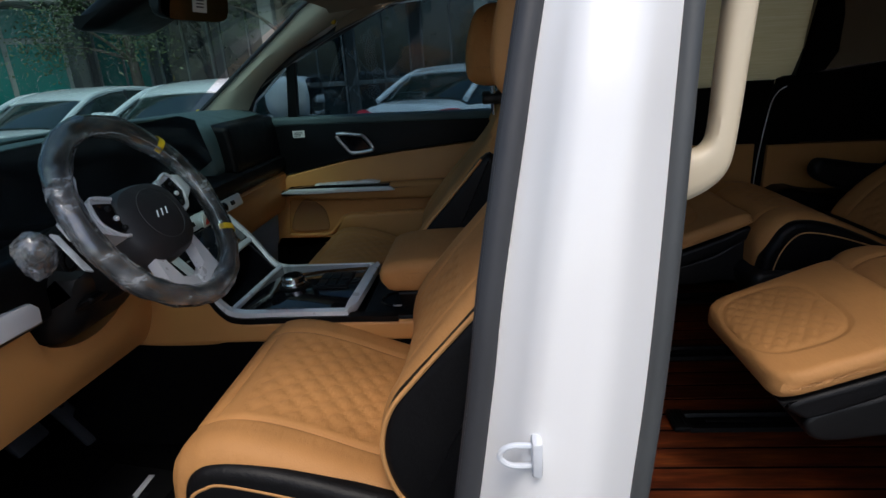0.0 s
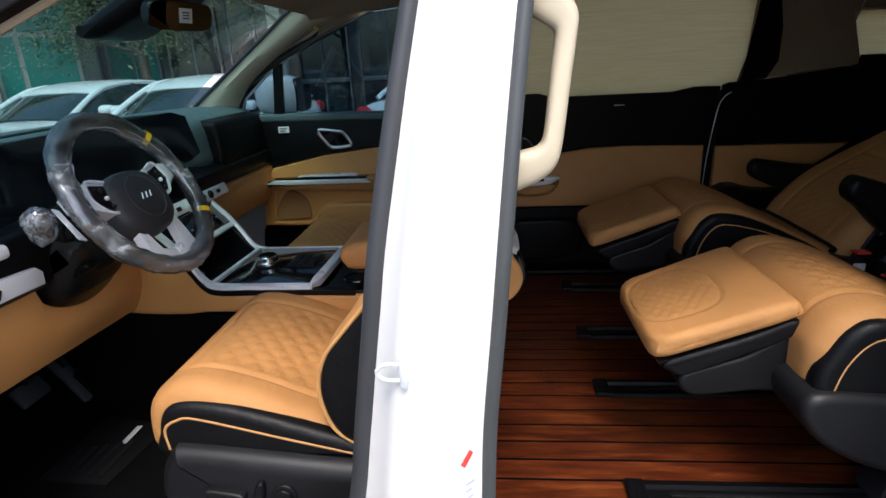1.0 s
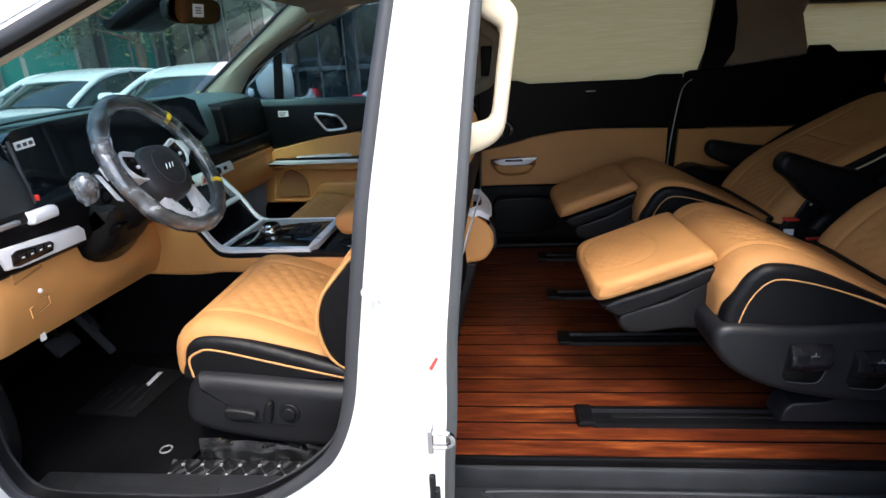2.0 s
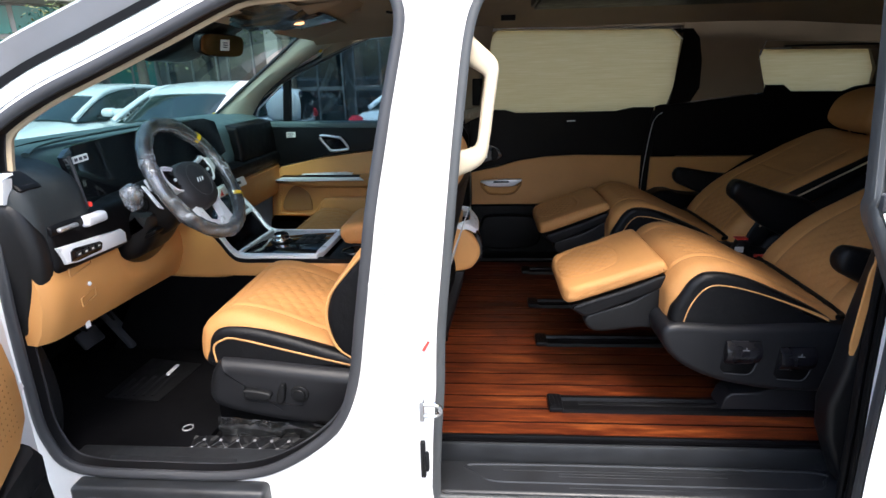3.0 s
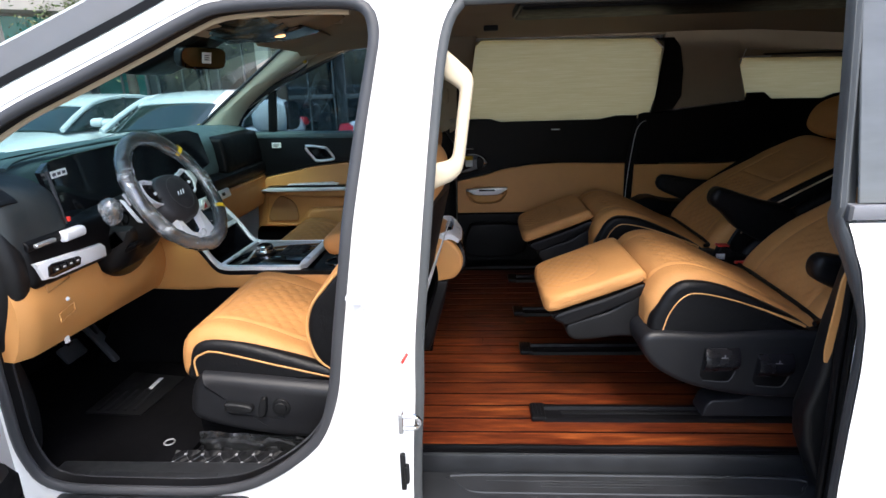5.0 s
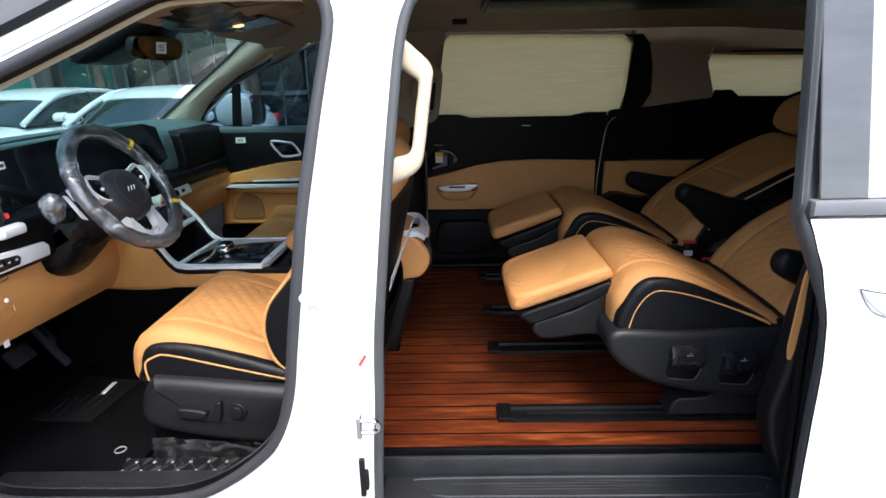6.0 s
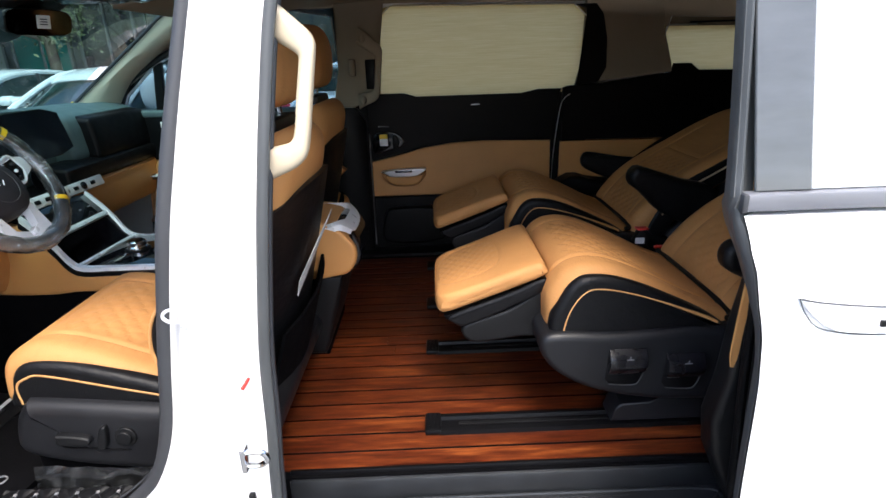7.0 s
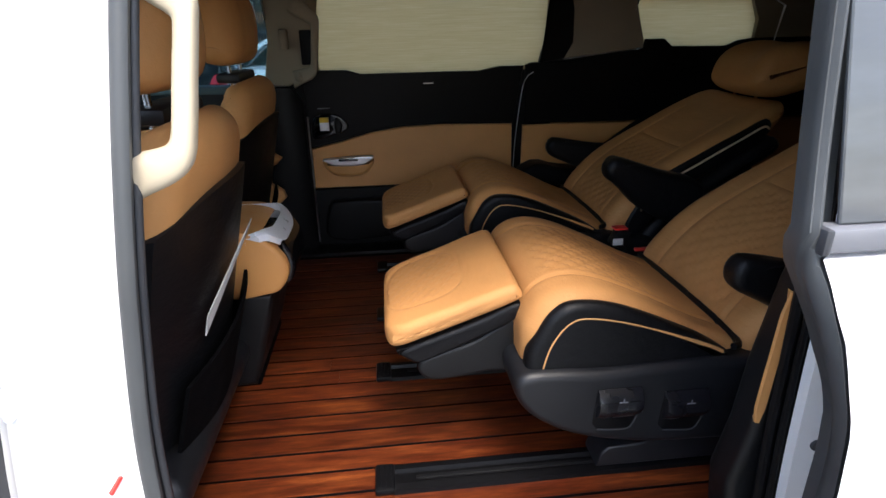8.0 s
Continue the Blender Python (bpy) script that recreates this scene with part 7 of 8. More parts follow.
    part("frame_top", tube(bmesh.new(), spline([(-1.03, 1.835, 1.175), (-0.985, 1.82, 1.262), (-0.93, 1.81, 1.325), (-0.78, 1.80, 1.405), (-0.60, 1.79, 1.482), (-0.36, 1.78, 1.574), (-0.05, 1.78, 1.585)], 60), 0.014, 10), RUBBER, d, "black rubber window channel")
    # beige pillar trim between windscreen and door glass
    p = thing("wall_a_pillar", "beige windscreen pillar trim on the far side", "wall", (-1.0, 1.8, 1.2), kind="structure")
    bm = bmesh.new()
    l1 = spline([(-1.19, 1.72, 1.190), (-1.00, 1.715, 1.335), (-0.785, 1.70, 1.492), (-0.690, 1.69, 1.562), (-0.60, 1.68, 1.60)], 24)
    l2 = spline([(-1.02, 1.80, 1.190), (-0.925, 1.79, 1.312), (-0.755, 1.775, 1.432), (-0.58, 1.765, 1.525), (-0.42, 1.75, 1.598)], 24)
    rings = []
    for a, b in zip(l1, l2):
        mid = (a + b) / 2 + Vector((0.012, -0.022, -0.008))
        rings.append([a, (a + mid) / 2 + Vector((0.004, -0.008, 0)), mid, (b + mid) / 2 + Vector((0.002, -0.006, 0)), b, b + Vector((0, 0.05, 0.02)), a + Vector((0, 0.05, 0.03))])
    loft(bm, rings)
    part("trim", bm, surface("pale_beige_trim", (0.50, 0.46, 0.36), 0.75, vary=0.05, grain=600), p)
    part("screen_edge", tube(bmesh.new(), [q + Vector((-0.006, -0.004, 0.004)) for q in l1], 0.007, 8), RUBBER, p)
    bm = bmesh.new()
    pad(bm, [(-1.075 + 0.024 * math.cos(a), 1.245 + 0.026 * math.sin(a)) for a in (2 * math.pi * i / 24 for i in range(24))], 1.735, 1.752, 0.004, smooth=False, ny=2)
    part("tweeter", bm, BEIGE, p, "round beige speaker cover")
    for q in ((-1.165, 1.728, 1.225), (-0.615, 1.752, 1.512)):
        bm = bmesh.new()
        bmesh.ops.create_icosphere(bm, subdivisions=2, radius=0.010, matrix=Matrix.Translation(q) @ Matrix.Diagonal((1, 0.5, 1.2, 1)))
        part("paint_dab", bm, YELLOW, p)


far_front_door()


def far_door_mirror():
    m = thing("door_mirror", "white outside mirror with black foot on the passenger door", "mirror", (-0.88, 1.93, 1.12))
    bm = bmesh.new()
    rings = []
    for y, k, dx in ((1.965, 0.72, 0.012), (1.972, 0.90, 0.004), (1.99, 1.0, 0.0), (2.08, 1.0, 0.0), (2.17, 0.96, -0.012), (2.205, 0.86, -0.024), (2.215, 0.70, -0.03)):
        ring = []
        for i in range(28):
            g = 2 * math.pi * i / 28
            c, e = math.cos(g), math.sin(g)
            q = (abs(c) ** 2.8 + abs(e) ** 2.8) ** (-1 / 2.8)
            ring.append(Vector((-0.895 + dx + (0.088 if c > 0 else 0.105) * k * q * c, y, 1.248 + 0.088 * k * q * e)))
        rings.append(ring)
    loft(bm, rings)
    part("housing", bm, WHITE_PAINT, m, "white painted mirror housing")
    bm = bmesh.new()
    pl = []
    for i in range(32):
        g = 2 * math.pi * i / 32
        c, e = math.cos(g), math.sin(g)
        q = (abs(c) ** 4 + abs(e) ** 4) ** -0.25
        pl.append(Vector((-0.806, 2.09 + 0.108 * q * c, 1.248 + 0.076 * q * e)))
    plate(bm, pl, (-0.02, 0, 0), 0.004, 2)
    rim = part("bezel", bm, PIANO_BLACK, m, "black mirror surround")
    bm = bmesh.new()
    plate(bm, [Vector((-0.804, 2.09 + (p.y - 2.09) * 0.93, 1.248 + (p.z - 1.248) * 0.92)) for p in pl], (-0.004, 0, 0))
    part("mirror_glass", bm, bpy.data.materials["dim_mirror"] if "dim_mirror" in bpy.data.materials else surface("dim_mirror", (0.32, 0.34, 0.36), 0.03, metal=1.0, vary=0.02, grain_amount=0.0), rim, "mirror glass", smooth=False)
    part("foot", pad(bmesh.new(), [(-0.97, 1.125), (-0.96, 1.17), (-0.85, 1.175), (-0.83, 1.13)], 1.885, 2.05, 0.015, 40, 4), BLACK_PLASTIC, m)


far_door_mirror()


def near_a_trim():
    n = thing("wall_near_a_pillar", "beige windscreen pillar trim beside the driver", "wall", (-0.9, 0.2, 1.2), kind="structure")
    bm = bmesh.new()
    l1 = spline([(x, side_y(z) + 0.036, z) for x, z in inset2d(FRONT_HOLE, 0.030)[0:11]], 40)
    rings = []
    for i, q in enumerate(l1):
        t = (l1[min(i + 1, 39)] - l1[max(i - 1, 0)]).normalized()
        u = Vector((t.z, 0, -t.x))
        if u.z > 0:
            u = -u
        rings.append([q, q + u * 0.005 + Vector((0, 0.004, 0)), q + u * 0.002 + Vector((0, 0.016, 0)), q - u * 0.02 + Vector((0, 0.026, 0)), q - u * 0.012])
    loft(bm, rings)
    part("trim", bm, surface("warm_beige_trim", (0.42, 0.33, 0.22), 0.7, vary=0.05, grain=600), n)


near_a_trim()


# ---- mirror, visors, roof console ----
def mirror():
    m = thing("rear_view_mirror", "frameless black rear-view mirror with a paper tag", "mirror", (-0.73, 0.975, 1.55))
    c = Vector((-0.732, 0.972, 1.500))
    M = Matrix.Translation(c) @ Matrix.Rotation(radians(-18), 4, "Z") @ Matrix.Rotation(radians(12), 4, "Y")
    bm = bmesh.new()
    outline = []
    for i in range(40):
        g = 2 * math.pi * i / 40
        k = (abs(math.cos(g)) ** 5 + abs(math.sin(g)) ** 5) ** -0.2
        outline.append(M @ Vector((0, 0.104 * k * math.cos(g), 0.036 * k * math.sin(g))))
    plate(bm, outline, M.to_3x3() @ Vector((-0.026, 0, 0)), 0.006, 3)
    part("housing", bm, BLACK_PLASTIC, m)
    bm = bmesh.new()
    plate(bm, [c + (p - c) * 0.95 + M.to_3x3() @ Vector((0.0015, 0, 0)) for p in outline], M.to_3x3() @ Vector((-0.002, 0, 0)))
    part("mirror_glass", bm, surface("mirror_silver", (0.20, 0.19, 0.18), 0.02, metal=1.0, vary=0.01, grain_amount=0.0), m, "mirror glass", smooth=False)
    bm = bmesh.new()
    box(bm, (0.002, -0.012, -0.016), (0.003, 0.030, 0.020), 0.0, m=M)
    t = part("tag", bm, WHITE_LABEL, m, "white paper tag")
    for k in range(3):
        bm = bmesh.new()
        box(bm, (0.003, -0.002, -0.006 + 0.007 * k), (0.0036, 0.020, -0.003 + 0.007 * k), 0.0, m=M)
        part("print_bar", bm, INK, t)
    part("stem", tube(bmesh.new(), [c + Vector((-0.02, 0, 0.0)), c + Vector((-0.08, 0, 0.045)), c + Vector((-0.12, 0.01, 0.07))], 0.012, 8), BLACK_PLASTIC, m)
    s = thing("camera_housing", "black sensor housing on the windscreen", "sensor housing", (-0.88, 1.0, 1.5))
    part("cover", pad(bmesh.new(), [(-0.98, 1.475), (-0.93, 1.455), (-0.82, 1.50), (-0.68, 1.575), (-0.66, 1.61), (-0.80, 1.575)], 0.88, 1.12, 0.03, 60, 8), SATIN_BLACK, s)


mirror()


def roof_things():
    for y0, y1, lab in ((0.30, 0.84, "beige sun visor folded up above the driver"), (1.16, 1.70, "beige sun visor folded up above the passenger")):
        v = thing("sun_visor", lab, "sun visor", (-0.55, (y0 + y1) / 2, 1.58), group="sun visors")
        part("board", pad(bmesh.new(), [(-0.62, 1.555), (-0.61, 1.572), (-0.45, 1.612), (-0.42, 1.605), (-0.43, 1.592), (-0.60, 1.550)], y0, y1, 0.012, 50, 6), BEIGE, v)
    c = thing("roof_console", "beige roof console with reading lamps in film", "roof console", (-0.42, 1.0, 1.6))
    part("shell", pad(bmesh.new(), [(-0.60, 1.570), (-0.52, 1.562), (-0.38, 1.585), (-0.28, 1.620), (-0.30, 1.64), (-0.60, 1.62)], 0.86, 1.14, 0.03, 60, 8), BEIGE, c)
    part("dark_panel", pad(bmesh.new(), [(-0.50, 1.562), (-0.48, 1.554), (-0.38, 1.574), (-0.36, 1.584), (-0.40, 1.592)], 0.90, 1.10, 0.012, 40, 6), PIANO_BLACK, c)
    bm = bmesh.new()
    bmesh.ops.create_uvsphere(bm, u_segments=16, v_segments=8, radius=0.016, matrix=Matrix.Translation((-0.452, 0.935, 1.560)) @ Matrix.Diagonal((1.3, 1, 0.4, 1)))
    lamp, nt, p = nodes_of("warm_lamp_lens")
    p.inputs["Base Color"].default_value = (0.9, 0.5, 0.25, 1)
    p.inputs["Emission Color"].default_value, p.inputs["Emission Strength"].default_value = (1.0, 0.45, 0.18, 1), 0.9
    part("lamp_lens", bm, lamp, c, "warm lit reading lamp")
    # loose film hanging under it
    bm = bmesh.new()
    rings = []
    for i in range(25):
        y = 0.62 + 0.50 * i / 24
        rings.append([Vector((-0.66 + 0.26 * j / 8, y, 1.560 + 0.022 * j / 8 - 0.03 * math.sin(math.pi * i / 24) * math.sin(math.pi * j / 8) + 0.014 * noise.noise(Vector((i * 0.45, j * 0.6, 2))))) for j in range(9)])
    loft(bm, rings, False)
    part("film", bm, THIN_FILM, c, "loose clear film")
    bm = bmesh.new()
    tube(bm, [(-0.20, 1.20, 1.612), (-0.10, 1.36, 1.606)], 0.005, 6)
    part("visor_slot", bm, SATIN_BLACK, c)


roof_things()


def edge_protector():
    e = thing("edge_protector", "white foam guard with a ribbed top on the door edge", "edge guard", (-0.87, 0.13, 1.13))
    bm = bmesh.new()
    plate(bm, [(-0.943, 0.150, 1.190), (-0.893, 0.150, 1.192), (-0.906, 0.150, 1.136), (-0.936, 0.150, 1.138)], (0, 0.03, 0), 0.004)
    part("block", bm, WHITE_LABEL, e)
    for k in range(6):
        bm = bmesh.new()
        tube(bm, [(-0.941 + k * 0.009, 0.151, 1.192), (-0.934 + k * 0.009, 0.176, 1.202)], 0.003, 6)
        part("rib", bm, SILVER_PAINT, e)


edge_protector()

# ---- the sliding door, pushed back along the flank ----
def open_sliding_door():
    d = thing("open_sliding_door", "white sliding door pushed open along the van's flank", "door", (1.3, -0.05, 0.3))
    edge = [(0.790, 0.045, 1.56), (0.792, 0.025, 1.42), (0.796, 0.010, 1.28), (0.792, -0.010, 1.19), (0.786, -0.026, 1.155), (0.794, -0.045, 1.11), (0.806, -0.070, 1.04), (0.810, -0.083, 0.93), (0.812, -0.088, 0.75), (0.816, -0.088, 0.60), (0.822, -0.080, 0.40), (0.828, -0.07, 0.30)]
    line = spline(edge, 70)

    def skin_edge(p):
        # where the outer skin begins, and how far out it stands
        x = p.x + 0.020 - 0.016 * min(1.0, max(0.0, (1.14 - p.z) / 0.09)) + 0.009 * min(1.0, max(0.0, (1.04 - p.z) / 0.12))
        return x, -0.018 - 0.088 * math.sin(min(1.0, max(0.0, 1.17 - p.z) / 0.18) * math.pi / 2) + 0.03 * max(0.0, (0.5 - p.z) / 0.25)

    # leading rubber, two lips
    bm = bmesh.new()
    rings = []
    for i, p in enumerate(line):
        w = 0.014 + 0.004 * min(1.0, max(0.0, (1.15 - p.z) / 0.15))
        low = min(1.0, max(0.0, (1.175 - p.z) / 0.05))
        seam, face = skin_edge(p)
        x0, x1 = 0.004, w + 0.005
        ring = []
        for k in range(11):
            a = math.pi * k / 10
            dent = 0.0035 * math.exp(-((k - 3.4) / 0.7) ** 2)
            above = p + Vector(((x0 + x1) / 2 - (x1 - x0) / 2 * math.cos(a), 0.002 - 0.0145 * math.sin(a) ** 0.7 + dent, 0))
            u = k / 10
            below = Vector((seam + 0.001 + 0.033 * min(1.0, max(0.0, (1.13 - p.z) / 0.16)) * (1 - u) - 0.007 * math.sin(math.pi * u) + dent, face + 0.056 - 0.0505 * u, p.z))
            ring.append(above.lerp(below, low))
        rings.append([ring[0] + Vector((0.004, 0.02, 0))] + ring + [ring[-1] + Vector((0.004, 0.004, 0)), ring[-1] + Vector((0.024, 0.010, 0)), ring[-1] + Vector((0.024, 0.03, 0))])
    loft(bm, rings)
    part("leading_rubber", bm, GREY_RUBBER, d, "grey rubber along the leading edge")
    # outer skin below the belt
    bm = bmesh.new()
    rings = []
    for i in range(40):
        z = 0.28 + (1.150 - 0.28) * i / 39
        q = min(line, key=lambda p: abs(p.z - z))
        x0, y0 = skin_edge(Vector((q.x, q.y, z)))
        rings.append([Vector((x0 + 0.014, y0 + 0.012, z)), Vector((x0 + 0.003, y0 + 0.003, z)), Vector((x0 + 0.010, y0, z))] + [Vector((x0 + 0.02 + 0.95 * k / 8, y0 - 0.012 * math.sin(math.pi * k / 8), z)) for k in range(1, 9)]
                     + [Vector((x0 + 0.97, y0 + 0.06, z)), Vector((x0 + 0.07, y0 + 0.06, z))])
    loft(bm, rings)
    part("skin", bm, WHITE_PAINT, d)
    # belt moulding
    bm = bmesh.new()
    box(bm, (0.808, -0.034, 1.156), (1.78, -0.006, 1.181), 0.004, 2)
    belt = part("belt_moulding", bm, surface("grey_belt_moulding", (0.16, 0.165, 0.18), 0.35, vary=0.06, grain_amount=0.0), d, "grey belt moulding")
    bm = bmesh.new()
    box(bm, (0.803, -0.036, 1.155), (0.812, -0.004, 1.182), 0.003, 2)
    part("moulding_cap", bm, RUBBER, belt)
    # pillar film panel, then the window glass, both leaning in
    def leaning(x0, x1, z0, z1, y0, lean, mat, name, label="", th=0.006):
        bm = bmesh.new()
        plate(bm, [(x0[0], y0, z0), (x1[0], y0, z0), (x1[1], y0 + lean, z1), (x0[1], y0 + lean, z1)], (0, th, 0), 0.0015, 1)
        return part(name, bm, mat, d, label)
    leaning((0.826, 0.808), (0.905, 0.890), 1.182, 1.58, -0.022, 0.075, APPLIQUE, "pillar_film", "gloss black pillar film, its sky reflection painted grey")
    leaning((0.908, 0.893), (1.70, 1.66), 1.182, 1.55, -0.018, 0.070, WHITE_PANE, "window_pane", "sliding door window, plain glossy white")
    leaning((0.88, 0.86), (1.72, 1.68), 1.18, 1.56, 0.030, 0.070, BLACK_PLASTIC, "inner_lining", "", 0.02)
    leaning((0.80, 0.79), (1.72, 1.70), 1.545, 1.60, 0.046, 0.012, WHITE_PAINT, "top_frame")
    # the lower roller arm that reaches under the step
    arm = part("roller_arm", tube(bmesh.new(), spline([(0.836, 0.175, 0.372), (0.838, 0.145, 0.368), (0.846, 0.090, 0.350), (0.870, 0.000, 0.330), (0.90, -0.03, 0.325)], 24), 0.013, 8, flat=0.6), SATIN_BLACK, d, "black steel roller arm")
    bm = bmesh.new()
    box(bm, (0.818, 0.158, 0.352), (0.852, 0.182, 0.392), 0.006, 2)
    part("roller", bm, BLACK_PLASTIC, arm)
    # handle: bowed grip, keyhole; grey lines painted as shade round the scooped recess
    h = part("door_handle", plate(bmesh.new(), spline([(0.862, -0.1065, 1.053), (0.90, -0.1095, 1.046), (0.99, -0.1145, 1.040), (1.08, -0.116, 1.042), (1.10, -0.117, 1.026), (1.06, -0.117, 1.012), (0.98, -0.116, 1.006), (0.91, -0.1125, 1.010), (0.885, -0.110, 1.026)], 60, True), (0, 0.03, 0), 0.003, 2), WHITE_PAINT, d, "white outer door handle")
    part("handle_shadow_gap", tube(bmesh.new(), spline([(0.858, -0.1065, 1.056), (0.90, -0.109, 1.0485), (0.99, -0.1135, 1.042), (1.08, -0.115, 1.044)], 30), 0.0014, 6), GREY_RUBBER, h)
    part("recess_shade", tube(bmesh.new(), spline([(0.858, -0.1055, 1.056), (0.868, -0.1065, 1.035), (0.888, -0.1085, 1.014), (0.93, -0.1105, 1.004), (0.98, -0.112, 1.001)], 30), 0.0009, 6), GREY_RUBBER, h)
    bm = bmesh.new()
    box(bm, (0.966, -0.1185, 1.016), (0.980, -0.114, 1.025), 0.001)
    part("sensor", bm, BLACK_PLASTIC, h)


# The door's window is one opaque, glossy white pane.
WHITE_PANE = surface("plain_white_pane", (0.74, 0.75, 0.76), 0.12, vary=0.03, grain_amount=0.0, coat=0.5)
open_sliding_door()
part("jamb_plug", pad(bmesh.new(), [(-0.985 + 0.013 * math.cos(a), 0.945 + 0.013 * math.sin(a)) for a in (2 * math.pi * i / 20 for i in range(20))], 0.128, 0.15, 0.003, smooth=False, ny=2), RUBBER, van, "round black rubber plug")


def rear_jamb():
    """The white jamb behind the seat, with its black rubber channel."""
    j = thing("rear_door_jamb", "white painted door jamb with black rubber channel", "door jamb", (1.0, 0.1, 0.5))
    bm = bmesh.new()
    line = spline([(1.006, 0.146, 0.40), (0.998, 0.146, 0.60), (0.990, 0.146, 0.75), (0.985, 0.146, 0.90), (0.984, 0.148, 1.02), (0.986, 0.170, 1.25), (0.98, 0.20, 1.53)], 40)
    loft(bm, [[p, p + Vector((0.002, -0.016, 0)), p + Vector((0.10, -0.030, 0)), p + Vector((0.08, 0.02, 0))] for p in line])
    part("jamb_face", bm, WHITE_PAINT, j)
    for dx, dy, r in ((-0.006, 0.006, 0.006), (-0.020, 0.014, 0.008)):
        part("channel", tube(bmesh.new(), [p + Vector((dx, dy, 0)) for p in line], r, 8), SATIN_BLACK, j)
    bm = bmesh.new()
    pad(bm, [(1.022 + 0.010 * math.cos(a), 0.764 + 0.010 * math.sin(a)) for a in (2 * math.pi * i / 20 for i in range(20))], 0.122, 0.145, 0.002, smooth=False, ny=2)
    part("plug", bm, RUBBER, j, "round black rubber plug")


rear_jamb()


# ---- the driver's door, swung wide ----
def open_front_door():
    d = thing("open_front_door", "white driver's door swung open with tan and black lining", "door", (-0.95, 0.0, 0.3))
    th = radians(73)
    u, n = Vector((math.cos(th), -math.sin(th), 0)), Vector((math.sin(th), math.cos(th), 0))
    O = Vector((-0.845, 0.012, 0.0))

    def at(s, z, off=0.0):
        return O + u * s + n * off + Vector((0, 0, z))

    def slab(outline, off, depth, mat, name, label="", r=0.006, parent=d):
        bm = bmesh.new()
        plate(bm, [at(s, z, off) for s, z in outline], n * -depth, r, 2)
        return part(name, bm, mat, parent, label)

    slab([(-0.06, 0.36), (-0.07, 1.10), (0.98, 1.14), (1.00, 0.75), (0.90, 0.34)], -0.035, 0.05, WHITE_PAINT, "inner_frame")
    slab([(-0.08, 0.30), (-0.10, 1.10), (1.02, 1.14), (1.06, 0.75), (0.96, 0.28)], -0.110, 0.03, WHITE_PAINT, "outer_skin")
    slab([(-0.05, 0.34), (-0.05, 1.08), (0.96, 1.12), (0.98, 0.75), (0.90, 0.33)], -0.085, 0.025, RUBBER, "weather_strip")
    tan = slab(SPEAKER_SIDE, 0.0, 0.03, TAN_PLASTIC, "tan_panel", "perforated tan door lining", 0.008)
    bm = bmesh.new()
    for i in range(16):
        for k in range(11):
            s, z = 0.05 + i * 0.016, 0.70 + k * 0.014
            if z > 0.60 + (0.25 - s) * 0.2:
                q = at(s, z, 0.0006)
                vs = [bm.verts.new(q + u * (0.0022 * math.cos(a)) + Vector((0, 0, 0.0022 * math.sin(a)))) for a in (0, 1.05, 2.09, 3.14, 4.19, 5.24)]
                bm.faces.new(vs)
    part("perforation", bm, surface("tan_hole", (0.26, 0.12, 0.042), 0.8, grain_amount=0.0), tan, smooth=False)
    low = slab([(0.012, 0.44), (0.002, 0.60), (0.040, 0.655), (0.20, 0.600), (0.90, 0.56), (0.88, 0.40), (0.10, 0.36)], 0.012, 0.045, BLACK_PLASTIC, "lower_pocket", "black door pocket", 0.02)
    slab([(0.02, 0.46), (0.03, 0.56), (0.16, 0.565), (0.60, 0.54), (0.60, 0.44)], 0.016, 0.01, SATIN_BLACK, "pocket_hollow", "", 0.003, low)
    slab([(0.17, 0.905), (0.15, 1.09), (0.94, 1.12), (0.94, 0.97), (0.30, 0.93)], -0.005, 0.03, BLACK_PLASTIC, "upper_panel", "", 0.006)
    slab([(0.18, 0.870), (0.18, 0.905), (0.50, 0.93), (0.50, 0.90)], 0.010, 0.02, SATIN_BLACK, "arm_strip", "", 0.004)
    bm = bmesh.new()
    plate(bm, [at(0.10, 1.12, -0.06), at(0.06, 1.30, -0.05), at(0.45, 1.52, 0.0), at(0.95, 1.56, 0.02), at(0.97, 1.13, -0.06)], n * -0.004)
    g = part("window_pane", bm, PRIVACY, d, "dark tinted door glass", smooth=False)
    part("window_frame", tube(bmesh.new(), spline([at(0.03, 1.10, -0.06), at(0.05, 1.30, -0.05), at(0.45, 1.54, 0.0), at(0.95, 1.58, 0.02), at(1.0, 1.13, -0.06)], 60), 0.018, 8), RUBBER, d)
    part("hinge", tube(bmesh.new(), [(-0.97, 0.125, 0.70), (-0.92, 0.05, 0.70), at(-0.05, 0.70, -0.05)], 0.014, 8), WHITE_PAINT, d)


SPEAKER_SIDE = [(0.075, 0.905), (0.020, 0.885), (0.004, 0.80), (0.012, 0.742), (0.012, 0.700), (0.060, 0.655), (0.25, 0.600), (0.92, 0.58), (0.94, 0.96), (0.30, 0.93)]
open_front_door()

# ---- the yard: parked cars, building, tree ----
CAR_WHITE = surface("parked_car_white", (0.70, 0.72, 0.73), 0.25, vary=0.02, grain_amount=0.0, coat=0.7)
CAR_GLASS = surface("car_window_glass", (0.012, 0.024, 0.024), 0.05, vary=0.3, scale=2.0, grain_amount=0.0, spec=0.5)
TAIL_RED = surface("tail_lamp_red", (0.45, 0.02, 0.03), 0.15, vary=0.1, grain_amount=0.0)
CONCRETE = surface("pale_concrete", (0.33, 0.315, 0.285), 0.85, vary=0.12, scale=1.5, grain=60, grain_depth=0.002)
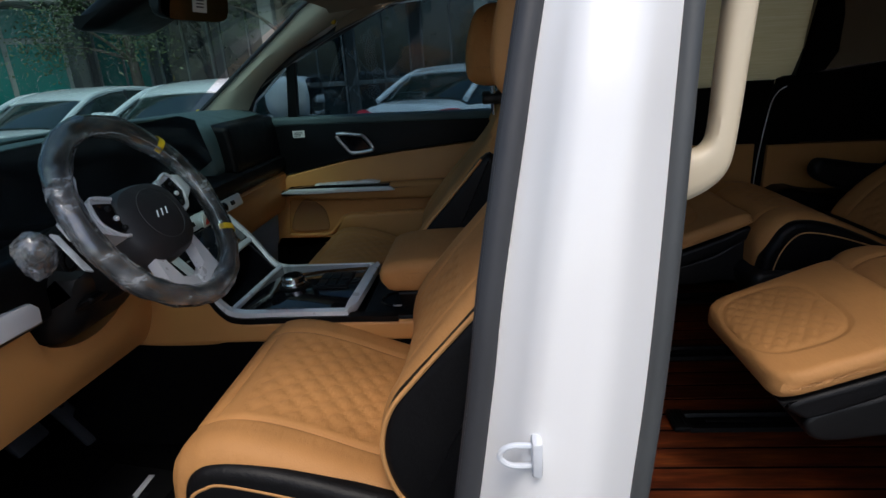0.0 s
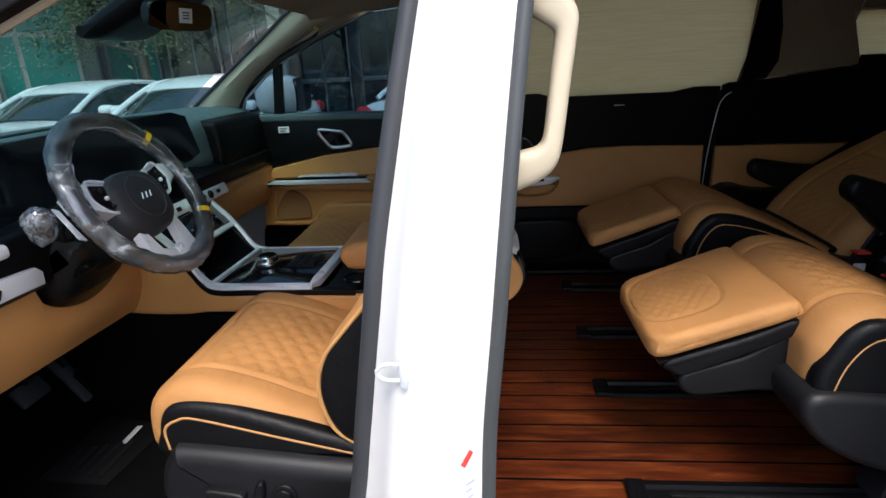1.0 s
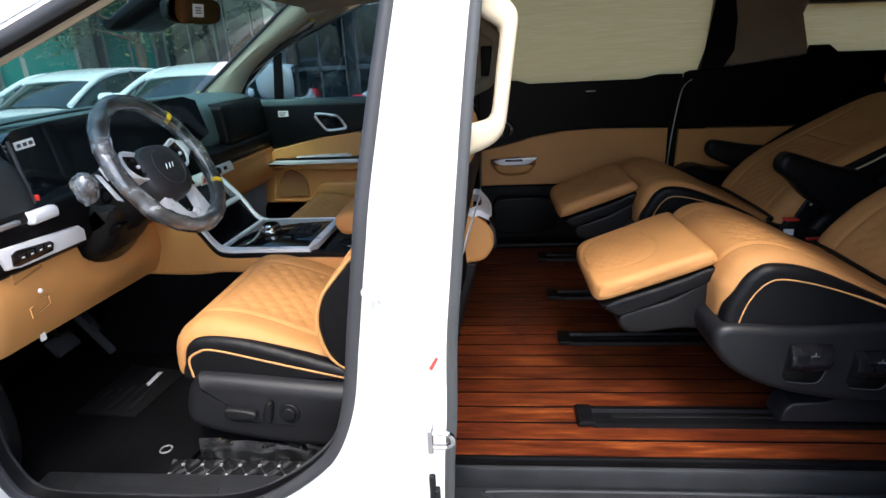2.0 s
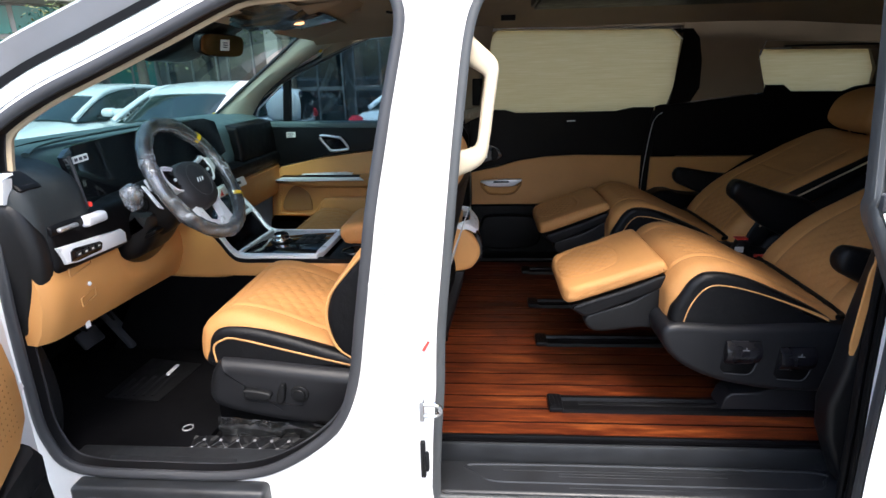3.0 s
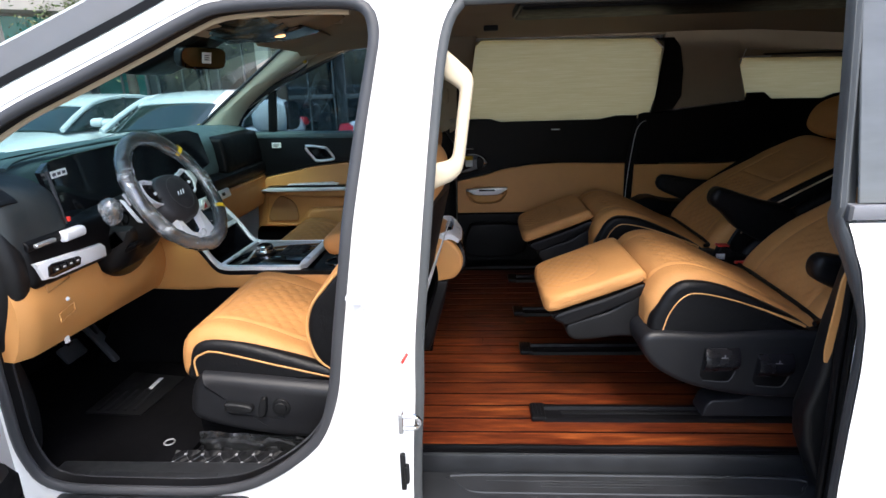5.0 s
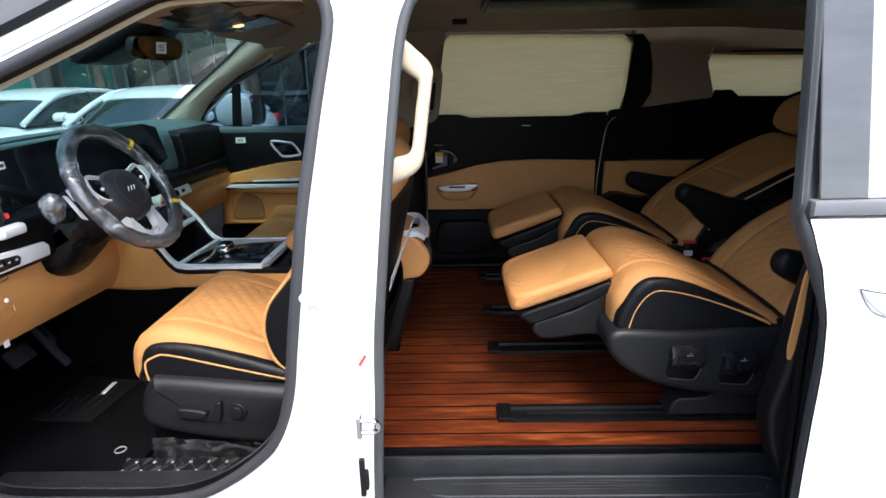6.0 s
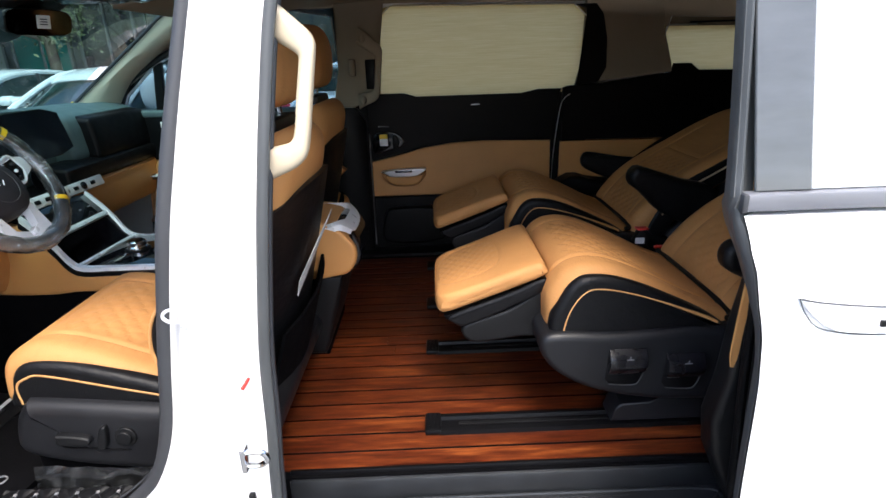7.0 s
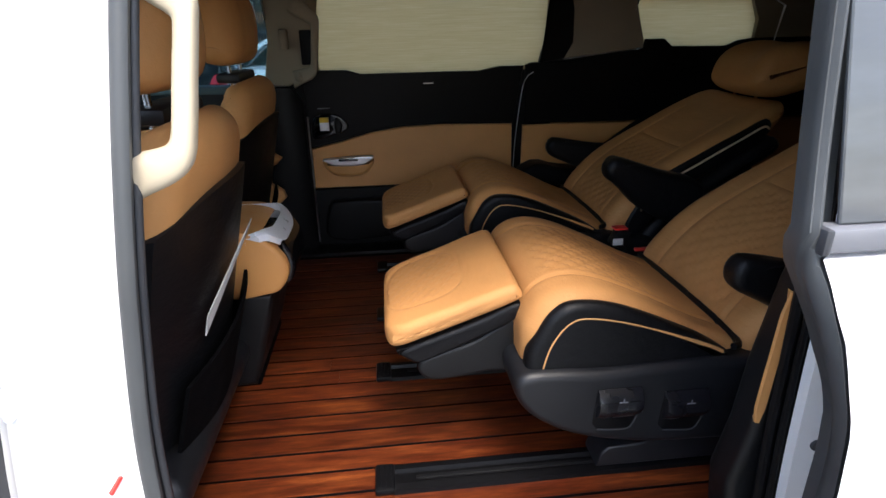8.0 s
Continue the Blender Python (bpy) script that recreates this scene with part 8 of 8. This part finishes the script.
DARK_WALL = surface("dark_grey_cladding", (0.055, 0.065, 0.068), 0.7, vary=0.2, scale=1.0, grain=30, grain_depth=0.002)
TEAL_GLASS = surface("teal_window_glass", (0.012, 0.170, 0.148), 0.06, vary=0.25, scale=0.6, grain_amount=0.0, spec=0.45)
DARK_GLASS = surface("dark_window", (0.015, 0.025, 0.03), 0.05, vary=0.3, scale=0.7, grain_amount=0.0, spec=0.8)
GREY_FRAME = surface("grey_window_frame", (0.13, 0.14, 0.14), 0.6, vary=0.15, scale=1.0, grain_amount=0.0)
BARK = surface("bark", (0.10, 0.075, 0.055), 0.95, vary=0.3, scale=8, grain=60, grain_depth=0.006, grain_amount=0.8)
LEAF = surface("leaf_green", (0.075, 0.105, 0.035), 0.6, vary=0.45, scale=1.3, grain_amount=0.0)


def sedan(label):
    """A saloon car: nose along -x, its middle at the origin, standing on z = 0."""
    c = thing("sedan", label, "car", (0, 0, 0), group="parked cars")
    # lower body as one lofted form
    st = [(-2.30, 0.50, 0.62, 0.55), (-2.24, 0.30, 0.72, 0.74), (-2.0, 0.24, 0.80, 0.84), (-1.4, 0.22, 0.90, 0.89), (-0.95, 0.22, 0.955, 0.905), (-0.3, 0.20, 0.975, 0.91), (0.6, 0.20, 0.99, 0.91), (1.4, 0.22, 1.0, 0.89), (1.95, 0.26, 1.02, 0.84), (2.25, 0.32, 0.99, 0.76), (2.33, 0.50, 0.86, 0.66)]
    bm = bmesh.new()
    rings = []
    for x, z0, z1, hw in st:
        ring = []
        for i in range(28):
            g = 2 * math.pi * i / 28
            k = (abs(math.cos(g)) ** 4 + abs(math.sin(g)) ** 4) ** -0.25
            ring.append(Vector((x, hw * k * math.cos(g) * 1.0, (z0 + z1) / 2 + (z1 - z0) / 2 * k * math.sin(g))))
        rings.append(ring)
    loft(bm, rings)
    part("body", bm, CAR_WHITE, c)
    # cabin: roof skin and pillars over a darker glasshouse
    def section(x, z, hw, low):
        return [Vector((x, s * hw * f, zz)) for s, f, zz in ((-1, 1.0, low), (-1, 0.97, low + (z - low) * 0.5), (-1, 0.86, z - 0.03), (-1, 0.70, z), (-1, 0.35, z + 0.015), (1, 0.35, z + 0.015), (1, 0.70, z), (1, 0.86, z - 0.03), (1, 0.97, low + (z - low) * 0.5), (1, 1.0, low))]
    bm = bmesh.new()
    prof = [(-1.02, 0.96), (-0.75, 1.10), (-0.48, 1.24), (-0.22, 1.355), (0.1, 1.405), (0.5, 1.42), (0.95, 1.395), (1.25, 1.32), (1.55, 1.19), (1.85, 1.03)]
    loft(bm, [section(x, z, 0.80 - 0.10 * max(0, (abs(x - 0.3) - 0.9)), 0.93) for x, z in prof])
    part("glasshouse", bm, CAR_GLASS, c, "dark car windows")
    bm = bmesh.new()
    roof = [(-0.40, 1.305), (-0.30, 1.352), (-0.18, 1.395), (0.1, 1.446), (0.5, 1.461), (0.95, 1.436), (1.20, 1.375)]
    loft(bm, [[Vector((x, 0.70 * (j / 8 - 1), z - 0.04 * abs(j / 8 - 1) ** 4)) for j in range(17)] + [Vector((x, 0.70 * (1 - j / 8), z - 0.045 - 0.04 * abs(1 - j / 8) ** 4)) for j in range(17)] for x, z in roof])
    part("roof", bm, CAR_WHITE, c)
    for s in (-1, 1):
        arch = spline([(-1.05, s * 0.775, 0.965), (-0.75, s * 0.735, 1.12), (-0.46, s * 0.70, 1.255), (-0.20, s * 0.675, 1.345), (0.15, s * 0.665, 1.385), (0.6, s * 0.665, 1.395), (1.0, s * 0.665, 1.365), (1.3, s * 0.68, 1.29), (1.6, s * 0.70, 1.16), (1.9, s * 0.74, 1.01)], 50)
        part("roof_arch", tube(bmesh.new(), arch, 0.040, 8), CAR_WHITE, c)
        part("centre_post", tube(bmesh.new(), [(0.33, s * 0.80, 0.95), (0.38, s * 0.69, 1.38)], 0.035, 8), BLACK_PLASTIC, c)
        mr = part("door_mirror", pad(bmesh.new(), [(-0.66, 0.985), (-0.68, 1.06), (-0.62, 1.105), (-0.54, 1.10), (-0.52, 1.03), (-0.56, 0.985)], min(s * 0.90, s * 1.10), max(s * 0.90, s * 1.10), 0.05, 40, 6), CAR_WHITE, c)
        part("mirror_stem", tube(bmesh.new(), [(-0.62, s * 0.80, 0.98), (-0.60, s * 0.93, 1.01)], 0.025, 8), BLACK_PLASTIC, mr)
        bm = bmesh.new()
        pad(bm, [(2.15, 0.78), (2.12, 0.90), (2.25, 0.92), (2.335, 0.84), (2.33, 0.77)], min(s * 0.50, s * 0.80), max(s * 0.50, s * 0.80), 0.02, 40, 4)
        part("tail_lamp", bm, TAIL_RED, c, "red tail lamp")
        bm = bmesh.new()
        pad(bm, [(-2.27, 0.60), (-2.25, 0.70), (-2.02, 0.775), (-2.06, 0.66)], min(s * 0.48, s * 0.80), max(s * 0.48, s * 0.80), 0.02, 40, 4)
        part("headlamp", bm, CHROME, c)
        for x in (-1.40, 1.38):
            bm = bmesh.new()
            y0 = s * 0.88
            pad(bm, [(x + 0.32 * math.cos(a), 0.32 + 0.32 * math.sin(a)) for a in (2 * math.pi * i / 32 for i in range(32))], min(y0, y0 - s * 0.2), max(y0, y0 - s * 0.2), 0.03, smooth=False, ny=2)
            w = part("wheel", bm, RUBBER, c)
            bm = bmesh.new()
            y1 = s * 0.885
            pad(bm, [(x + 0.21 * math.cos(a), 0.32 + 0.21 * math.sin(a)) for a in (2 * math.pi * i / 24 for i in range(24))], min(y1, y1 - s * 0.03), max(y1, y1 - s * 0.03), 0.006, smooth=False, ny=2)
            part("rim", bm, SILVER, w)
    return c


def put_car(ob, x, y, turn):
    ob.matrix_basis = Matrix.Translation((x, y, ground_z(x, y))) @ Matrix.Rotation(radians(turn), 4, "Z")


car = sedan("white saloon car parked beyond the windscreen")
put_car(car, -4.05, 7.47, 83)
tail_car = copy_thing(car, Matrix.Identity(4))
tail_car["label"] = "white saloon car parked with its tail to the van"
put_car(tail_car, 0.0, 9.0, 240)
second_car = copy_thing(car, Matrix.Identity(4))
second_car["label"] = "white saloon car parked beside another white car"
put_car(second_car, -6.45, 8.05, 83)


def building():
    b = thing("office_building", "low concrete building with teal and dark glazing", "building", (-6, 14, GROUND))
    bm = bmesh.new()
    box(bm, (-26, 14.3, -0.5), (16, 22, 8.6))
    part("wall", bm, DARK_WALL, b, smooth=False)
    bm = bmesh.new()
    box(bm, (-26.3, 13.2, 3.35), (16.3, 14.4, 3.85), 0.03)
    part("canopy", bm, CONCRETE, b, "pale concrete canopy")
    bm = bmesh.new()
    box(bm, (-26.3, 13.9, 8.4), (16.3, 22.2, 8.9), 0.03)
    part("roof_edge", bm, CONCRETE, b)
    x = -25.5
    k = 0
    while x < 15.5:
        for z0, z1 in ((0.1, 3.2), (4.1, 7.9)):
            bm = bmesh.new()
            box(bm, (x + 0.12, 14.22, z0), (x + 1.58, 14.30, z1), 0.01)
            w = part("window", bm, DARK_WALL, b)
            for zz in ((z0 + 0.08, z0 + 0.95), (z0 + 1.05, z1 - 0.08)):
                bm = bmesh.new()
                box(bm, (x + 0.20, 14.19, zz[0]), (x + 0.85, 14.24, zz[1]))
                part("pane", bm, TEAL_GLASS if x < -9 else DARK_GLASS, w, smooth=False)
                bm = bmesh.new()
                box(bm, (x + 0.90, 14.19, zz[0]), (x + 1.52, 14.24, zz[1]))
                part("pane", bm, TEAL_GLASS if x < -9 else DARK_GLASS, w, smooth=False)
            for xx in (x + 0.14, x + 0.85, x + 1.53):
                bm = bmesh.new()
                box(bm, (xx, 14.15, z0), (xx + 0.05, 14.26, z1), 0.005)
                part("mullion", bm, GREY_FRAME, w)
            bm = bmesh.new()
            box(bm, (x + 0.12, 14.15, z0 + 0.95), (x + 1.58, 14.26, z0 + 1.06), 0.005)
            part("transom", bm, GREY_FRAME, w)
        if k % 3 == 0:
            bm = bmesh.new()
            box(bm, (x - 0.22, 13.5, GROUND - 0.3), (x + 0.12, 13.85, 3.4), 0.02)
            part("column", bm, CONCRETE, b, "pale concrete column")
        x += 1.7
        k += 1


building()


def left_pavilion():
    """The nearer glazed bay seen past the windscreen pillar."""
    b = thing("glazed_pavilion", "beige framed pavilion with teal glazing", "building", (-12, 10, GROUND))
    M = Matrix.Translation((-10.2, 11.1, GROUND - 0.09)) @ Matrix.Rotation(radians(38), 4, "Z")

    def bx(lo, hi, mat, name, parent=b, r=0.01):
        bm = bmesh.new()
        box(bm, lo, hi, r, 1, M)
        return part(name, bm, mat, parent, smooth=False)

    bx((-7.6, 0.3, 0), (1.3, 1.6, 3.6), DARK_WALL, "wall")
    bx((-8.0, -0.5, 3.26), (1.5, 1.8, 3.75), CONCRETE, "roof_edge")
    for i in range(5):
        x = -6.9 + i * 1.66
        w = bx((x, 0.20, 0.2), (x + 1.60, 0.30, 3.26), CONCRETE, "window")
        for z0, z1 in ((0.3, 2.50), (2.62, 3.20)):
            bx((x + 0.08, 0.17, z0), (x + 0.46, 0.22, z1), TEAL_GLASS, "pane", w, 0)
            bx((x + 0.56, 0.17, z0), (x + 1.52, 0.22, z1), TEAL_GLASS, "pane", w, 0)
    for x in (-7.4, -4.0, -0.62):
        bx((x, -0.1, 0), (x + 0.36, 0.20, 3.28), CONCRETE, "column")


left_pavilion()


def tree(x, y, h, r, label, seed):
    rnd = random.Random(seed)
    t = thing("tree", label, "tree", (x, y, ground_z(x, y)), group="trees")
    z0 = ground_z(x, y)
    bm = bmesh.new()
    trunk = spline([(x, y, z0 - 0.1), (x + 0.05, y, z0 + h * 0.25), (x - 0.04, y + 0.06, z0 + h * 0.55), (x, y, z0 + h * 0.9)], 16)
    tube(bm, trunk, [0.16 * (1 - 0.8 * i / 15) for i in range(16)], 10)
    tips = []
    for k in range(14):
        a, q = rnd.uniform(0, 6.28), rnd.uniform(0.35, 0.9)
        base = Vector((x, y, z0 + h * q))
        tip = base + Vector((math.cos(a), math.sin(a), rnd.uniform(0.2, 0.8))) * r * rnd.uniform(0.5, 1.0)
        tube(bm, spline([base, (base + tip) / 2 + Vector((0, 0, 0.1)), tip], 8), [0.05 * (1 - 0.8 * i / 7) for i in range(8)], 6)
        tips.append(tip)
    part("trunk", bm, BARK, t)
    verts, faces = [], []
    for k in range(9000):
        c = rnd.choice(tips)
        p = c + Vector((rnd.gauss(0, 1), rnd.gauss(0, 1), rnd.gauss(0, 0.8))) * r * 0.22
        u = Vector((rnd.uniform(-1, 1), rnd.uniform(-1, 1), rnd.uniform(-0.6, 0.6))).normalized()
        v = u.orthogonal().normalized()
        s = rnd.uniform(0.028, 0.055)
        n = len(verts)
        verts += [p - u * s, p + v * s * 0.45, p + u * s, p - v * s * 0.45]
        faces.append((n, n + 1, n + 2, n + 3))
    me = bpy.data.meshes.new("crown")
    me.from_pydata([tuple(q) for q in verts], [], faces)
    me.materials.append(LEAF)
    ob = new("crown", me)
    ob.parent = t
    ob.matrix_parent_inverse = BASE[t.name].inverted()
    BASE[ob.name] = Matrix.Identity(4)


tree(-8.0, 12.4, 5.2, 1.6, "leafy green tree before the building", 3)
tree(-17.5, 12.0, 3.6, 2.0, "leafy green tree beside the pavilion", 5)
tree(-4.2, 11.8, 5.5, 2.4, "leafy tree near the building's canopy", 8)


def unseen_wall():
    """An unseen plain wall added behind the camera; it trims the low daylight."""
    bm = bmesh.new()
    box(bm, (-40, -14.3, -0.5), (40, -14.0, 1.15), 0.02)
    alone("wall_unseen", bm, CONCRETE, "unseen low wall, added and sized to shape the daylight", "wall", kind="structure")


unseen_wall()
